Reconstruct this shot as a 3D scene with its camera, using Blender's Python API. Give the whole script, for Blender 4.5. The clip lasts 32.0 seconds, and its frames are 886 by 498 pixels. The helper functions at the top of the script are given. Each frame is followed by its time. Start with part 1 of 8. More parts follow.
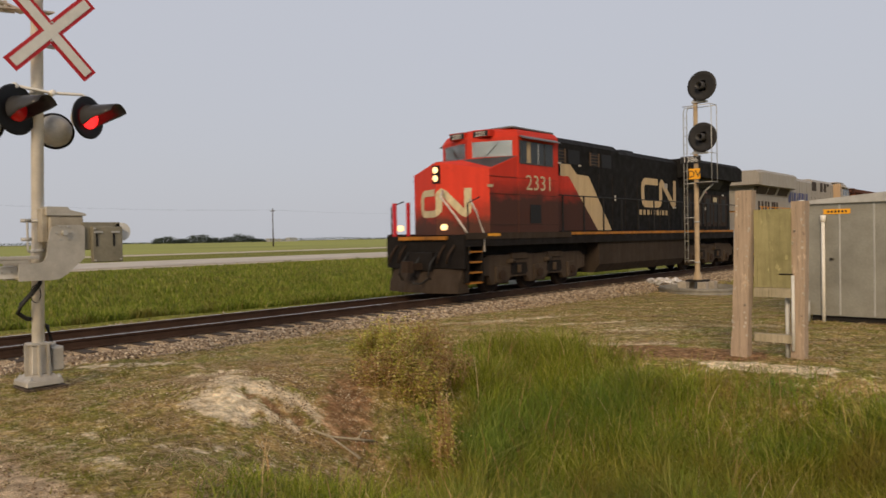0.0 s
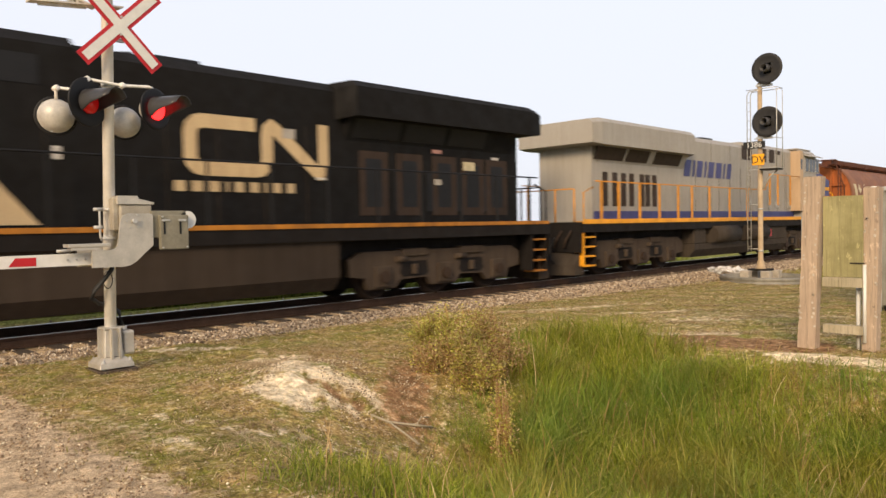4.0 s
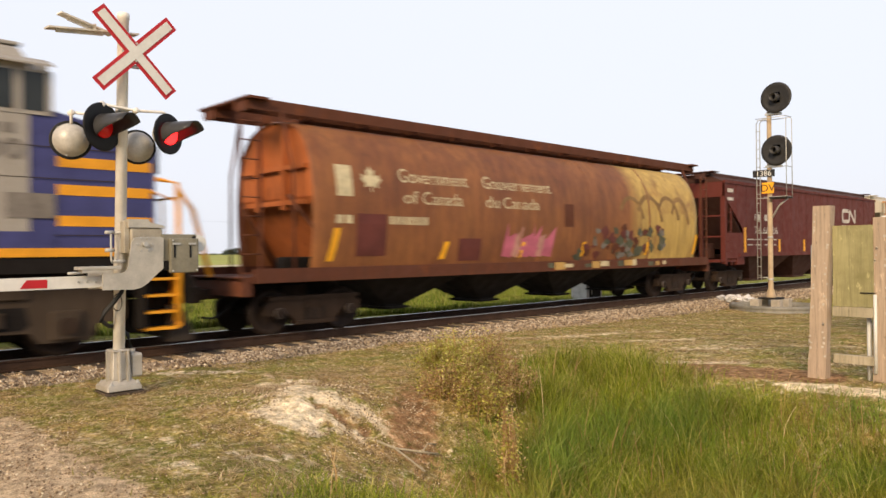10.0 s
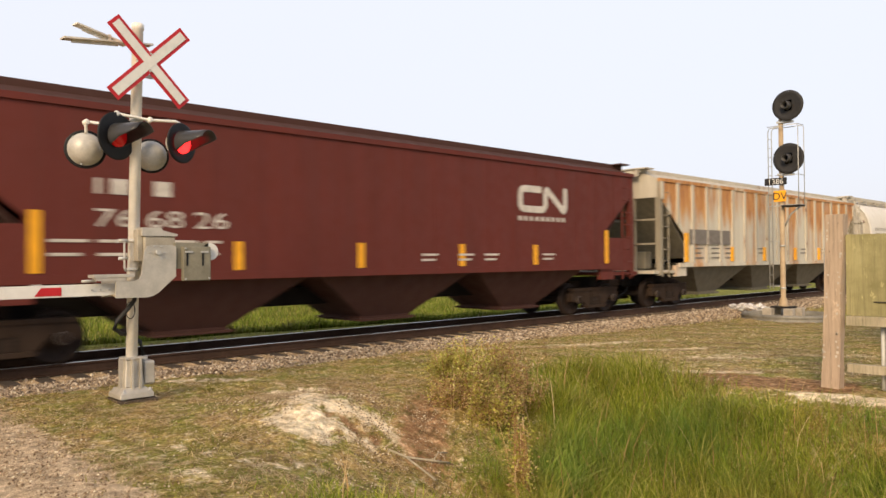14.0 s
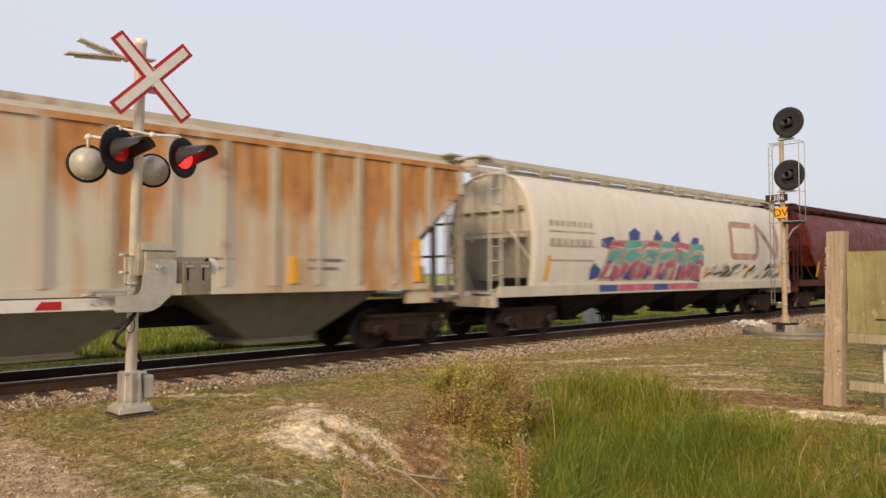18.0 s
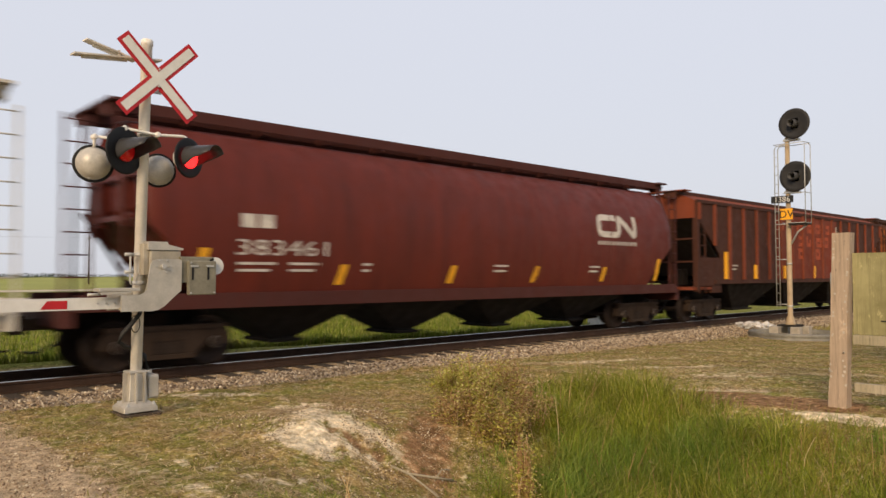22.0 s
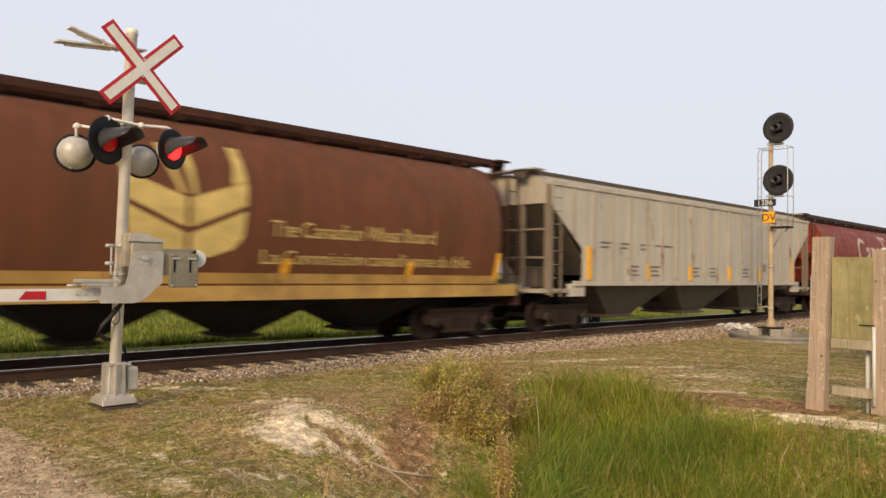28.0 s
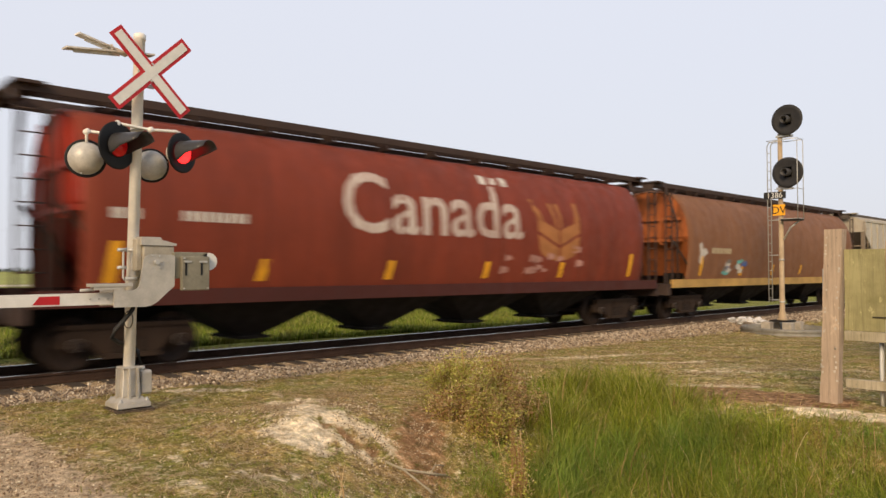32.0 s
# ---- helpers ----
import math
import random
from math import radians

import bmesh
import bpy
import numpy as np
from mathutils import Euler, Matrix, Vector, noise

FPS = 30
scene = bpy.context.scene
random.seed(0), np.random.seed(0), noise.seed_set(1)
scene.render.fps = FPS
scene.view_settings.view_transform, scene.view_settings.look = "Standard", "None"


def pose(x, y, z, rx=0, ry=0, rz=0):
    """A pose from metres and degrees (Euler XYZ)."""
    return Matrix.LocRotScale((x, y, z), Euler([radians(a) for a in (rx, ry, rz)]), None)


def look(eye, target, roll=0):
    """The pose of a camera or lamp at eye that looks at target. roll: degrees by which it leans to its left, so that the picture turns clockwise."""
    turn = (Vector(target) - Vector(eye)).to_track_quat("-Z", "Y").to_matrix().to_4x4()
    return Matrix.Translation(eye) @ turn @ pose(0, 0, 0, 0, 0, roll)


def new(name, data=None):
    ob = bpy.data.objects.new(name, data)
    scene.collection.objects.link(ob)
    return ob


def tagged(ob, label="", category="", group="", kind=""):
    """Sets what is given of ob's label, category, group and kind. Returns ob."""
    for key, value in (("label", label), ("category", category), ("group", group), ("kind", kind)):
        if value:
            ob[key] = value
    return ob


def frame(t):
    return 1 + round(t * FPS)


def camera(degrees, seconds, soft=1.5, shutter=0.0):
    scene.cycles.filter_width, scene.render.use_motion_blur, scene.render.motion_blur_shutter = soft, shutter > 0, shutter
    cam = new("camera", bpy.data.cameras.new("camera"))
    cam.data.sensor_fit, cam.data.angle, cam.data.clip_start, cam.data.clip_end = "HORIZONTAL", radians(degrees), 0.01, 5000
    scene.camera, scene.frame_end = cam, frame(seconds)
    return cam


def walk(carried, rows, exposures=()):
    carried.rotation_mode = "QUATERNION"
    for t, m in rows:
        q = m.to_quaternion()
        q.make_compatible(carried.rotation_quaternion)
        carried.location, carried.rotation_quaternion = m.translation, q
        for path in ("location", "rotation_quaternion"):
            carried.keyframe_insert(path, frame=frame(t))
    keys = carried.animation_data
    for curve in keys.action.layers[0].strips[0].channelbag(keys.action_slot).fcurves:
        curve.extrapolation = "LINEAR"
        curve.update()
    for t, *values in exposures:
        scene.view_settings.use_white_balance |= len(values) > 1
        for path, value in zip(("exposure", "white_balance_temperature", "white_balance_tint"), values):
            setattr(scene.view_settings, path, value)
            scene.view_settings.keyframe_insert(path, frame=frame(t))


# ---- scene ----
# The track runs along x, its centre line at y = TRACK_Y; z = 0 is the top of the rails.
cam = camera(62.0, 32.0, soft=1.5, shutter=0.8)
EXPOSURES = [(0.0, -0.50), (1.0, -0.42), (2.0, -0.17), (3.0, 0.13), (4.5, 0.29), (13.0, 0.29), (15.0, 0.19), (16.0, 0.06), (17.0, -0.06), (19.0, -0.07), (22.0, -0.07), (25.0, 0.03), (32.0, 0.04)]
PATH = [
    (0, pose(0.053, -0.000, 1.672, 89.09, 1.08, -49.19)),
    (0.5, pose(0.044, 0.002, 1.677, 89.23, 1.48, -48.13)),
    (1, pose(0.052, 0.003, 1.666, 88.93, 1.72, -47.76)),
    (1.5, pose(0.044, 0.008, 1.674, 89.32, 2.13, -47.02)),
    (2, pose(0.036, 0.014, 1.669, 89.03, 1.97, -46.18)),
    (2.5, pose(0.019, 0.020, 1.675, 88.89, 1.50, -45.62)),
    (4.5, pose(0.016, 0.033, 1.673, 88.13, 1.12, -44.94)),
    (5, pose(0.020, 0.031, 1.668, 88.24, 1.25, -44.97)),
    (5.5, pose(0.015, 0.025, 1.672, 88.85, 1.40, -44.66)),
    (6, pose(0.019, 0.019, 1.677, 89.03, 1.49, -44.72)),
    (6.5, pose(0.024, 0.015, 1.673, 89.21, 1.24, -44.82)),
    (7, pose(0.018, 0.020, 1.677, 89.42, 1.02, -44.81)),
    (7.5, pose(0.011, 0.006, 1.676, 89.59, 0.94, -44.68)),
    (8, pose(0.003, 0.005, 1.682, 89.69, 0.80, -44.63)),
    (8.5, pose(0.006, 0.008, 1.685, 89.92, 0.81, -44.62)),
    (9, pose(0.009, 0.006, 1.677, 89.89, 0.72, -44.57)),
    (9.5, pose(0.007, 0.013, 1.684, 90.04, 0.66, -44.41)),
    (10, pose(0.007, 0.009, 1.681, 90.20, 0.59, -44.30)),
    (10.5, pose(0.007, 0.006, 1.679, 90.16, 0.52, -44.20)),
    (11, pose(0.004, 0.002, 1.682, 90.28, 0.70, -44.15)),
    (11.5, pose(0.004, 0.016, 1.691, 90.48, 0.69, -44.12)),
    (12, pose(0.004, 0.005, 1.680, 90.68, 0.97, -43.97)),
    (12.5, pose(-0.001, -0.007, 1.688, 90.76, 0.86, -43.83)),
    (13, pose(0.001, -0.004, 1.682, 90.59, 0.87, -43.70)),
    (13.5, pose(-0.007, 0.006, 1.687, 90.70, 0.70, -43.61)),
    (15.5, pose(-0.012, 0.007, 1.688, 91.17, 0.40, -43.40)),
    (16, pose(-0.007, 0.000, 1.687, 91.31, 0.51, -43.53)),
    (16.5, pose(-0.012, -0.008, 1.697, 91.48, 0.41, -43.64)),
    (17, pose(-0.007, -0.004, 1.695, 91.67, 0.37, -43.71)),
    (17.5, pose(-0.008, 0.002, 1.698, 91.81, 0.42, -43.52)),
    (18, pose(-0.002, 0.003, 1.694, 91.99, 0.30, -43.43)),
    (18.5, pose(-0.007, -0.003, 1.690, 91.98, 0.40, -43.51)),
    (19, pose(-0.004, -0.022, 1.673, 91.23, 1.08, -44.23)),
    (19.5, pose(-0.002, -0.001, 1.692, 90.97, 1.04, -43.61)),
    (20, pose(-0.001, 0.004, 1.691, 91.51, 0.39, -43.48)),
    (20.5, pose(-0.014, -0.012, 1.682, 91.70, 1.43, -43.05)),
    (21, pose(-0.006, -0.005, 1.709, 91.53, 0.28, -42.92)),
    (21.5, pose(-0.000, -0.002, 1.692, 91.83, 0.06, -43.06)),
    (22, pose(-0.003, -0.007, 1.689, 92.05, 0.14, -43.06)),
    (22.5, pose(0.001, -0.004, 1.703, 91.96, -0.63, -43.18)),
    (23, pose(0.002, -0.001, 1.697, 91.68, -0.68, -43.29)),
    (23.5, pose(-0.000, 0.000, 1.700, 91.76, -0.74, -43.34)),
    (24, pose(0.000, -0.002, 1.704, 91.61, -0.68, -43.44)),
    (24.5, pose(0.005, -0.003, 1.691, 91.79, -0.52, -43.37)),
    (25, pose(0.003, -0.004, 1.701, 91.67, -0.79, -43.40)),
    (25.5, pose(0.002, -0.001, 1.696, 91.67, -0.58, -43.46)),
    (27.5, pose(0.004, -0.007, 1.699, 92.03, -0.76, -44.22)),
    (28, pose(0.010, -0.012, 1.691, 91.81, -0.86, -44.25)),
    (28.5, pose(0.002, -0.004, 1.702, 91.65, -1.01, -44.20)),
    (29, pose(-0.010, -0.004, 1.705, 91.88, -0.53, -43.77)),
    (29.5, pose(-0.011, -0.010, 1.690, 91.93, -0.18, -43.61)),
    (30, pose(-0.015, -0.016, 1.704, 91.64, -0.04, -43.59)),
    (30.5, pose(-0.009, -0.011, 1.700, 91.59, -0.17, -43.56)),
    (31, pose(-0.012, -0.008, 1.701, 91.66, -0.22, -43.53)),
    (31.5, pose(-0.007, -0.012, 1.694, 91.67, 0.06, -43.57)),
    (32, pose(-0.009, -0.003, 1.700, 91.66, 0.07, -43.57)),
]
walk(cam, PATH, exposures=EXPOSURES)

TRACK_Y = 14.18
GAUGE = 1.435


# ---- world and sun ----
def make_world():
    world = bpy.data.worlds.new("hazy_evening_sky")
    scene.world = world
    world.use_nodes = True
    nt = world.node_tree
    nt.nodes.clear()
    out = nt.nodes.new("ShaderNodeOutputWorld")
    bg = nt.nodes.new("ShaderNodeBackground")
    sky = nt.nodes.new("ShaderNodeTexSky")
    sky.sky_type = "NISHITA"
    sky.sun_disc = False
    sky.sun_elevation = radians(24)
    sky.sun_rotation = radians(-112)
    sky.air_density, sky.dust_density, sky.ozone_density = 1.0, 4.0, 2.0
    haze = nt.nodes.new("ShaderNodeMix")
    haze.data_type = "RGBA"
    haze.inputs[0].default_value = 0.86
    coord = nt.nodes.new("ShaderNodeTexCoord")
    sep = nt.nodes.new("ShaderNodeSeparateXYZ")
    ramp = nt.nodes.new("ShaderNodeValToRGB")
    ramp.color_ramp.elements[0].position, ramp.color_ramp.elements[0].color = 0.0, (7.9, 8.0, 8.6, 1)
    ramp.color_ramp.elements[1].position, ramp.color_ramp.elements[1].color = 0.36, (8.2, 8.4, 9.3, 1)
    top = ramp.color_ramp.elements.new(1.0)
    top.color = (4.0, 4.1, 4.9, 1)
    nt.links.new(coord.outputs["Generated"], sep.inputs[0])
    nt.links.new(sep.outputs["Z"], ramp.inputs[0])
    nt.links.new(sky.outputs[0], haze.inputs["A"])
    nt.links.new(ramp.outputs[0], haze.inputs["B"])
    nt.links.new(haze.outputs["Result"], bg.inputs["Color"])
    bg.inputs["Strength"].default_value = 0.102
    nt.links.new(bg.outputs[0], out.inputs[0])
    sun = new("sun", bpy.data.lights.new("sun", "SUN"))
    sun.data.energy, sun.data.angle, sun.data.color = 3.55, radians(20), (1.0, 0.74, 0.46)
    sun.matrix_world = look((0, 0, 0), (0.80, 0.42, -0.46))


make_world()


# ---- materials ----
def nodes_of(name):
    m = bpy.data.materials.new(name)
    m.use_nodes = True
    nt = m.node_tree
    return m, nt, nt.nodes["Principled BSDF"]


def add(nt, kind, **values):
    n = nt.nodes.new(kind)
    for key, value in values.items():
        n.inputs[key].default_value = value
    return n


def noise_of(nt, scale, detail=4.0, rough=0.6, stretch=(1, 1, 1), distortion=0.0):
    coord = nt.nodes.new("ShaderNodeTexCoord")
    mapping = nt.nodes.new("ShaderNodeMapping")
    mapping.inputs["Scale"].default_value = stretch
    nt.links.new(coord.outputs["Object"], mapping.inputs["Vector"])
    n = add(nt, "ShaderNodeTexNoise", Scale=scale, Detail=detail, Roughness=rough, Distortion=distortion)
    nt.links.new(mapping.outputs[0], n.inputs["Vector"])
    return n.outputs["Fac"]


def ramp_of(nt, value, stops):
    r = nt.nodes.new("ShaderNodeValToRGB")
    els = r.color_ramp.elements
    while len(els) < len(stops):
        els.new(0.5)
    for e, (p, c) in zip(els, stops):
        e.position = p
        e.color = (c, c, c, 1) if isinstance(c, (int, float)) else (*c, 1)
    nt.links.new(value, r.inputs[0])
    return r.outputs[0]


def mixed(nt, fac, a, b, blend="MIX"):
    m = nt.nodes.new("ShaderNodeMix")
    m.data_type, m.blend_type = "RGBA", blend
    for key, v in ((0, fac), ("A", a), ("B", b)):
        if isinstance(v, tuple):
            m.inputs[key].default_value = (*v, 1)
        elif isinstance(v, (int, float)):
            m.inputs[key].default_value = v
        else:
            nt.links.new(v, m.inputs[key])
    return m.outputs["Result"]


def bumped(nt, bsdf, height, strength=0.3, distance=0.01):
    b = add(nt, "ShaderNodeBump", Strength=strength, Distance=distance)
    nt.links.new(height, b.inputs["Height"])
    nt.links.new(b.outputs[0], bsdf.inputs["Normal"])


def plain(name, color, rough=0.5, metal=0.0, vary=0.25, scale=6.0, grain=60.0, bump=0.08):
    """A surface with two scales of variation."""
    m, nt, b = nodes_of(name)
    big = ramp_of(nt, noise_of(nt, scale), [(0.3, 1 - vary), (0.7, 1.0 + vary * 0.3)])
    small = ramp_of(nt, noise_of(nt, grain), [(0.3, 1 - vary * 0.5), (0.7, 1.0)])
    col = mixed(nt, 1.0, color, big, "MULTIPLY")
    col = mixed(nt, 1.0, col, small, "MULTIPLY")
    nt.links.new(col, b.inputs["Base Color"])
    b.inputs["Roughness"].default_value, b.inputs["Metallic"].default_value = rough, metal
    b.inputs["Specular IOR Level"].default_value = 0.3
    bumped(nt, b, noise_of(nt, grain), bump, 0.01)
    return m


def paint(name, color, grime=(0.09, 0.07, 0.055), amount=0.45, rust=0.0, rough=0.45, streak=6.0, rust_color=(0.22, 0.07, 0.025), gloss=0.22):
    """Weathered vehicle paint: streaks that run down, blotches of road dust, spots or runs of rust."""
    m, nt, b = nodes_of(name)
    runs = ramp_of(nt, noise_of(nt, streak, 5, 0.65, (1, 1, 0.07)), [(0.38, 0.0), (0.75, amount)])
    blotch = ramp_of(nt, noise_of(nt, 0.9, 6, 0.7), [(0.35, 0.0), (0.8, amount)])
    fine = ramp_of(nt, noise_of(nt, 45, 3), [(0.3, 0.82), (0.7, 1.0)])
    col = mixed(nt, runs, color, grime)
    col = mixed(nt, blotch, col, tuple(0.5 * (a + g) for a, g in zip(color, grime)))
    if rust > 0:
        spots = ramp_of(nt, noise_of(nt, 2.2, 8, 0.75, (1, 1, 0.35)), [(0.62 - 0.3 * rust, 0.0), (0.72 - 0.22 * rust, 1.0)])
        tone = ramp_of(nt, noise_of(nt, 14, 4), [(0.3, tuple(0.55 * c for c in rust_color)), (0.7, rust_color)])
        col = mixed(nt, spots, col, tone)
    col = mixed(nt, 1.0, col, fine, "MULTIPLY")
    nt.links.new(col, b.inputs["Base Color"])
    b.inputs["Specular IOR Level"].default_value = gloss
    rr = ramp_of(nt, noise_of(nt, 3.0), [(0.3, rough - 0.08), (0.7, rough + 0.2)])
    nt.links.new(rr, b.inputs["Roughness"])
    bumped(nt, b, noise_of(nt, 1.6, 2), 0.12, 0.03)
    return m


def glow(name, color, strength):
    m, nt, b = nodes_of(name)
    b.inputs["Base Color"].default_value = (*color, 1)
    b.inputs["Emission Color"].default_value = (*color, 1)
    b.inputs["Emission Strength"].default_value = strength
    b.inputs["Roughness"].default_value = 0.25
    return m


def leafy(name, low, high, tips=None, dry=None, lush=None):
    """Grass and leaves: every blade its own tone."""
    m, nt, b = nodes_of(name)
    geo = nt.nodes.new("ShaderNodeNewGeometry")
    stops = [(0.0, low), (0.75, high)] + ([(0.97, tips)] if tips else [(1.0, high)])
    tone = ramp_of(nt, geo.outputs["Random Per Island"], stops)
    patch = ramp_of(nt, noise_of(nt, 0.9, 4), [(0.3, 0.62), (0.7, 1.2)])
    if lush:
        tone = mixed(nt, ramp_of(nt, noise_of(nt, 0.55, 4, 0.6), [(0.48, 0.0), (0.64, 0.55)]), tone, lush)
    if dry:
        tone = mixed(nt, ramp_of(nt, noise_of(nt, 0.7, 5, 0.65), [(0.52, 0.0), (0.66, 0.75)]), tone, dry)
    nt.links.new(mixed(nt, 1.0, tone, patch, "MULTIPLY"), b.inputs["Base Color"])
    b.inputs["Roughness"].default_value = 0.6
    b.inputs["Specular IOR Level"].default_value = 0.25
    b.inputs["Subsurface Weight"].default_value = 0.0
    tr = nt.nodes.new("ShaderNodeBsdfTranslucent")
    nt.links.new(mixed(nt, 1.0, tone, patch, "MULTIPLY"), tr.inputs["Color"])
    mixs = add(nt, "ShaderNodeMixShader", Fac=0.35)
    nt.links.new(b.outputs[0], mixs.inputs[1])
    nt.links.new(tr.outputs[0], mixs.inputs[2])
    nt.links.new(mixs.outputs[0], nt.nodes["Material Output"].inputs["Surface"])
    return m


def wood(name, color, green=0.0):
    m, nt, b = nodes_of(name)
    fibre = noise_of(nt, 30, 6, 0.7, (1, 1, 0.05), 0.4)
    col = ramp_of(nt, fibre, [(0.25, tuple(0.5 * c for c in color)), (0.5, color), (0.75, tuple(min(1, 1.25 * c) for c in color))])
    blot = ramp_of(nt, noise_of(nt, 2.0, 4), [(0.4, 0.0), (0.7, 0.7 * green + 0.15)])
    col = mixed(nt, blot, col, (0.17, 0.15, 0.06) if green else (0.16, 0.12, 0.09))
    scuff = noise_of(nt, 11, 5, 0.7, (1, 1, 0.45))
    col = mixed(nt, ramp_of(nt, scuff, [(0.60, 0.0), (0.68, 0.7)]), col, tuple(min(1, 1.7 * c) for c in color))
    col = mixed(nt, ramp_of(nt, scuff, [(0.31, 0.8), (0.37, 0.0)]), col, tuple(0.35 * c for c in color))
    nt.links.new(col, b.inputs["Base Color"])
    b.inputs["Roughness"].default_value = 0.85
    bumped(nt, b, fibre, 0.5, 0.006)
    return m


def ground_material():
    m, nt, b = nodes_of("prairie_ground")
    geo = {}
    for key in ("soil", "green", "gravel", "earth"):
        a = nt.nodes.new("ShaderNodeAttribute")
        a.attribute_name = key
        geo[key] = a.outputs["Fac"]
    mid = noise_of(nt, 2.2, 8, 0.7)
    fine = noise_of(nt, 22, 6, 0.75)
    tiny = noise_of(nt, 90, 3, 0.7)
    straw = ramp_of(nt, fine, [(0.30, (0.10, 0.060, 0.022)), (0.44, (0.27, 0.175, 0.066)), (0.56, (0.45, 0.315, 0.13)), (0.68, (0.76, 0.61, 0.36))])
    moss = ramp_of(nt, fine, [(0.3, (0.050, 0.060, 0.010)), (0.50, (0.17, 0.18, 0.030)), (0.70, (0.42, 0.37, 0.11))])
    where = ramp_of(nt, mid, [(0.42, 0.0), (0.60, 1.0)])
    col = mixed(nt, where, straw, moss)
    loam = ramp_of(nt, noise_of(nt, 9, 8, 0.75), [(0.30, (0.070, 0.034, 0.018)), (0.45, (0.19, 0.098, 0.050)), (0.58, (0.34, 0.20, 0.105)), (0.70, (0.66, 0.50, 0.31))])
    col = mixed(nt, ramp_of(nt, noise_of(nt, 1.1, 7, 0.72), [(0.54, 0.0), (0.66, 0.6)]), col, loam)
    col = mixed(nt, geo["green"], col, moss)
    bare = ramp_of(nt, noise_of(nt, 11, 10, 0.72), [(0.27, (0.22, 0.14, 0.07)), (0.36, (0.52, 0.39, 0.22)), (0.45, (0.70, 0.57, 0.38)), (0.62, (0.82, 0.71, 0.52))])
    edge = nt.nodes.new("ShaderNodeMath")
    edge.operation = "MULTIPLY_ADD"
    nt.links.new(noise_of(nt, 9.0, 8, 0.75), edge.inputs[0])
    edge.inputs[1].default_value = 2.0
    off = nt.nodes.new("ShaderNodeMath")
    off.operation = "SUBTRACT"
    nt.links.new(geo["soil"], off.inputs[0])
    off.inputs[1].default_value = 1.10
    nt.links.new(off.outputs[0], edge.inputs[2])
    col = mixed(nt, ramp_of(nt, edge.outputs[0], [(0.38, 0.0), (0.66, 0.92)]), col, bare)
    loose = nt.nodes.new("ShaderNodeMath")
    loose.operation = "MULTIPLY_ADD"
    nt.links.new(noise_of(nt, 8.0, 9, 0.78), loose.inputs[0])
    loose.inputs[1].default_value = 2.0
    off3 = nt.nodes.new("ShaderNodeMath")
    off3.operation = "SUBTRACT"
    nt.links.new(geo["earth"], off3.inputs[0])
    off3.inputs[1].default_value = 1.12
    nt.links.new(off3.outputs[0], loose.inputs[2])
    col = mixed(nt, ramp_of(nt, loose.outputs[0], [(0.36, 0.0), (0.70, 0.9)]), col, loam)
    grit = ramp_of(nt, tiny, [(0.3, (0.24, 0.17, 0.10)), (0.5, (0.47, 0.355, 0.225)), (0.72, (0.68, 0.55, 0.385))])
    edge2 = nt.nodes.new("ShaderNodeMath")
    edge2.operation = "ADD"
    off2 = nt.nodes.new("ShaderNodeMath")
    off2.operation = "SUBTRACT"
    nt.links.new(geo["gravel"], off2.inputs[0])
    off2.inputs[1].default_value = 0.5
    nt.links.new(noise_of(nt, 4.0, 6, 0.75), edge2.inputs[0])
    nt.links.new(off2.outputs[0], edge2.inputs[1])
    col = mixed(nt, ramp_of(nt, edge2.outputs[0], [(0.42, 0.0), (0.56, 1.0)]), col, grit)
    col = mixed(nt, 1.0, col, ramp_of(nt, noise_of(nt, 8, 9, 0.72), [(0.34, 0.50), (0.50, 1.0), (0.66, 1.65)]), "MULTIPLY")
    nt.links.new(col, b.inputs["Base Color"])
    b.inputs["Roughness"].default_value = 0.95
    b.inputs["Specular IOR Level"].default_value = 0.1
    bumped(nt, b, fine, 0.7, 0.03)
    return m


M = {}
M["ground"] = ground_material()
M["mark_grey_paint"] = plain("flaking_pale_paint", (0.52, 0.46, 0.38), 0.8, 0, 0.3, 9, 60)
M["steel"] = plain("galvanised_steel", (0.50, 0.50, 0.48), 0.5, 0.35, 0.25, 3, 50)
M["alu"] = plain("cast_aluminium", (0.53, 0.50, 0.44), 0.5, 0.45, 0.22, 5, 70)
M["mast_tan"] = plain("weathered_tan_mast", (0.46, 0.35, 0.22), 0.6, 0.1, 0.3, 3, 40)
M["ring"] = plain("weathered_ring_steel", (0.25, 0.24, 0.21), 0.6, 0.1, 0.4, 3, 40)
M["white_pole"] = plain("pale_pole_paint", (0.82, 0.79, 0.72), 0.5, 0.0, 0.15, 4, 40)
M["dark_plate"] = plain("dark_rusty_plate", (0.10, 0.075, 0.055), 0.8, 0.1, 0.4, 6, 50)
M["machine"] = plain("tan_grey_gate_machine", (0.42, 0.38, 0.30), 0.55, 0.2, 0.3, 5, 60)
M["old_board"] = plain("weathered_white_board", (0.74, 0.70, 0.62), 0.7, 0.0, 0.35, 5, 50)
M["signal_disc"] = plain("dull_black_signal_disc", (0.026, 0.025, 0.025), 0.6, 0.0, 0.35, 5, 40)
M["black"] = plain("flat_black_paint", (0.009, 0.009, 0.010), 0.6, 0.0, 0.3, 8, 60)
M["dark_steel"] = plain("dark_weathered_steel", (0.020, 0.017, 0.015), 0.75, 0.0, 0.45, 4, 40, 0.25)
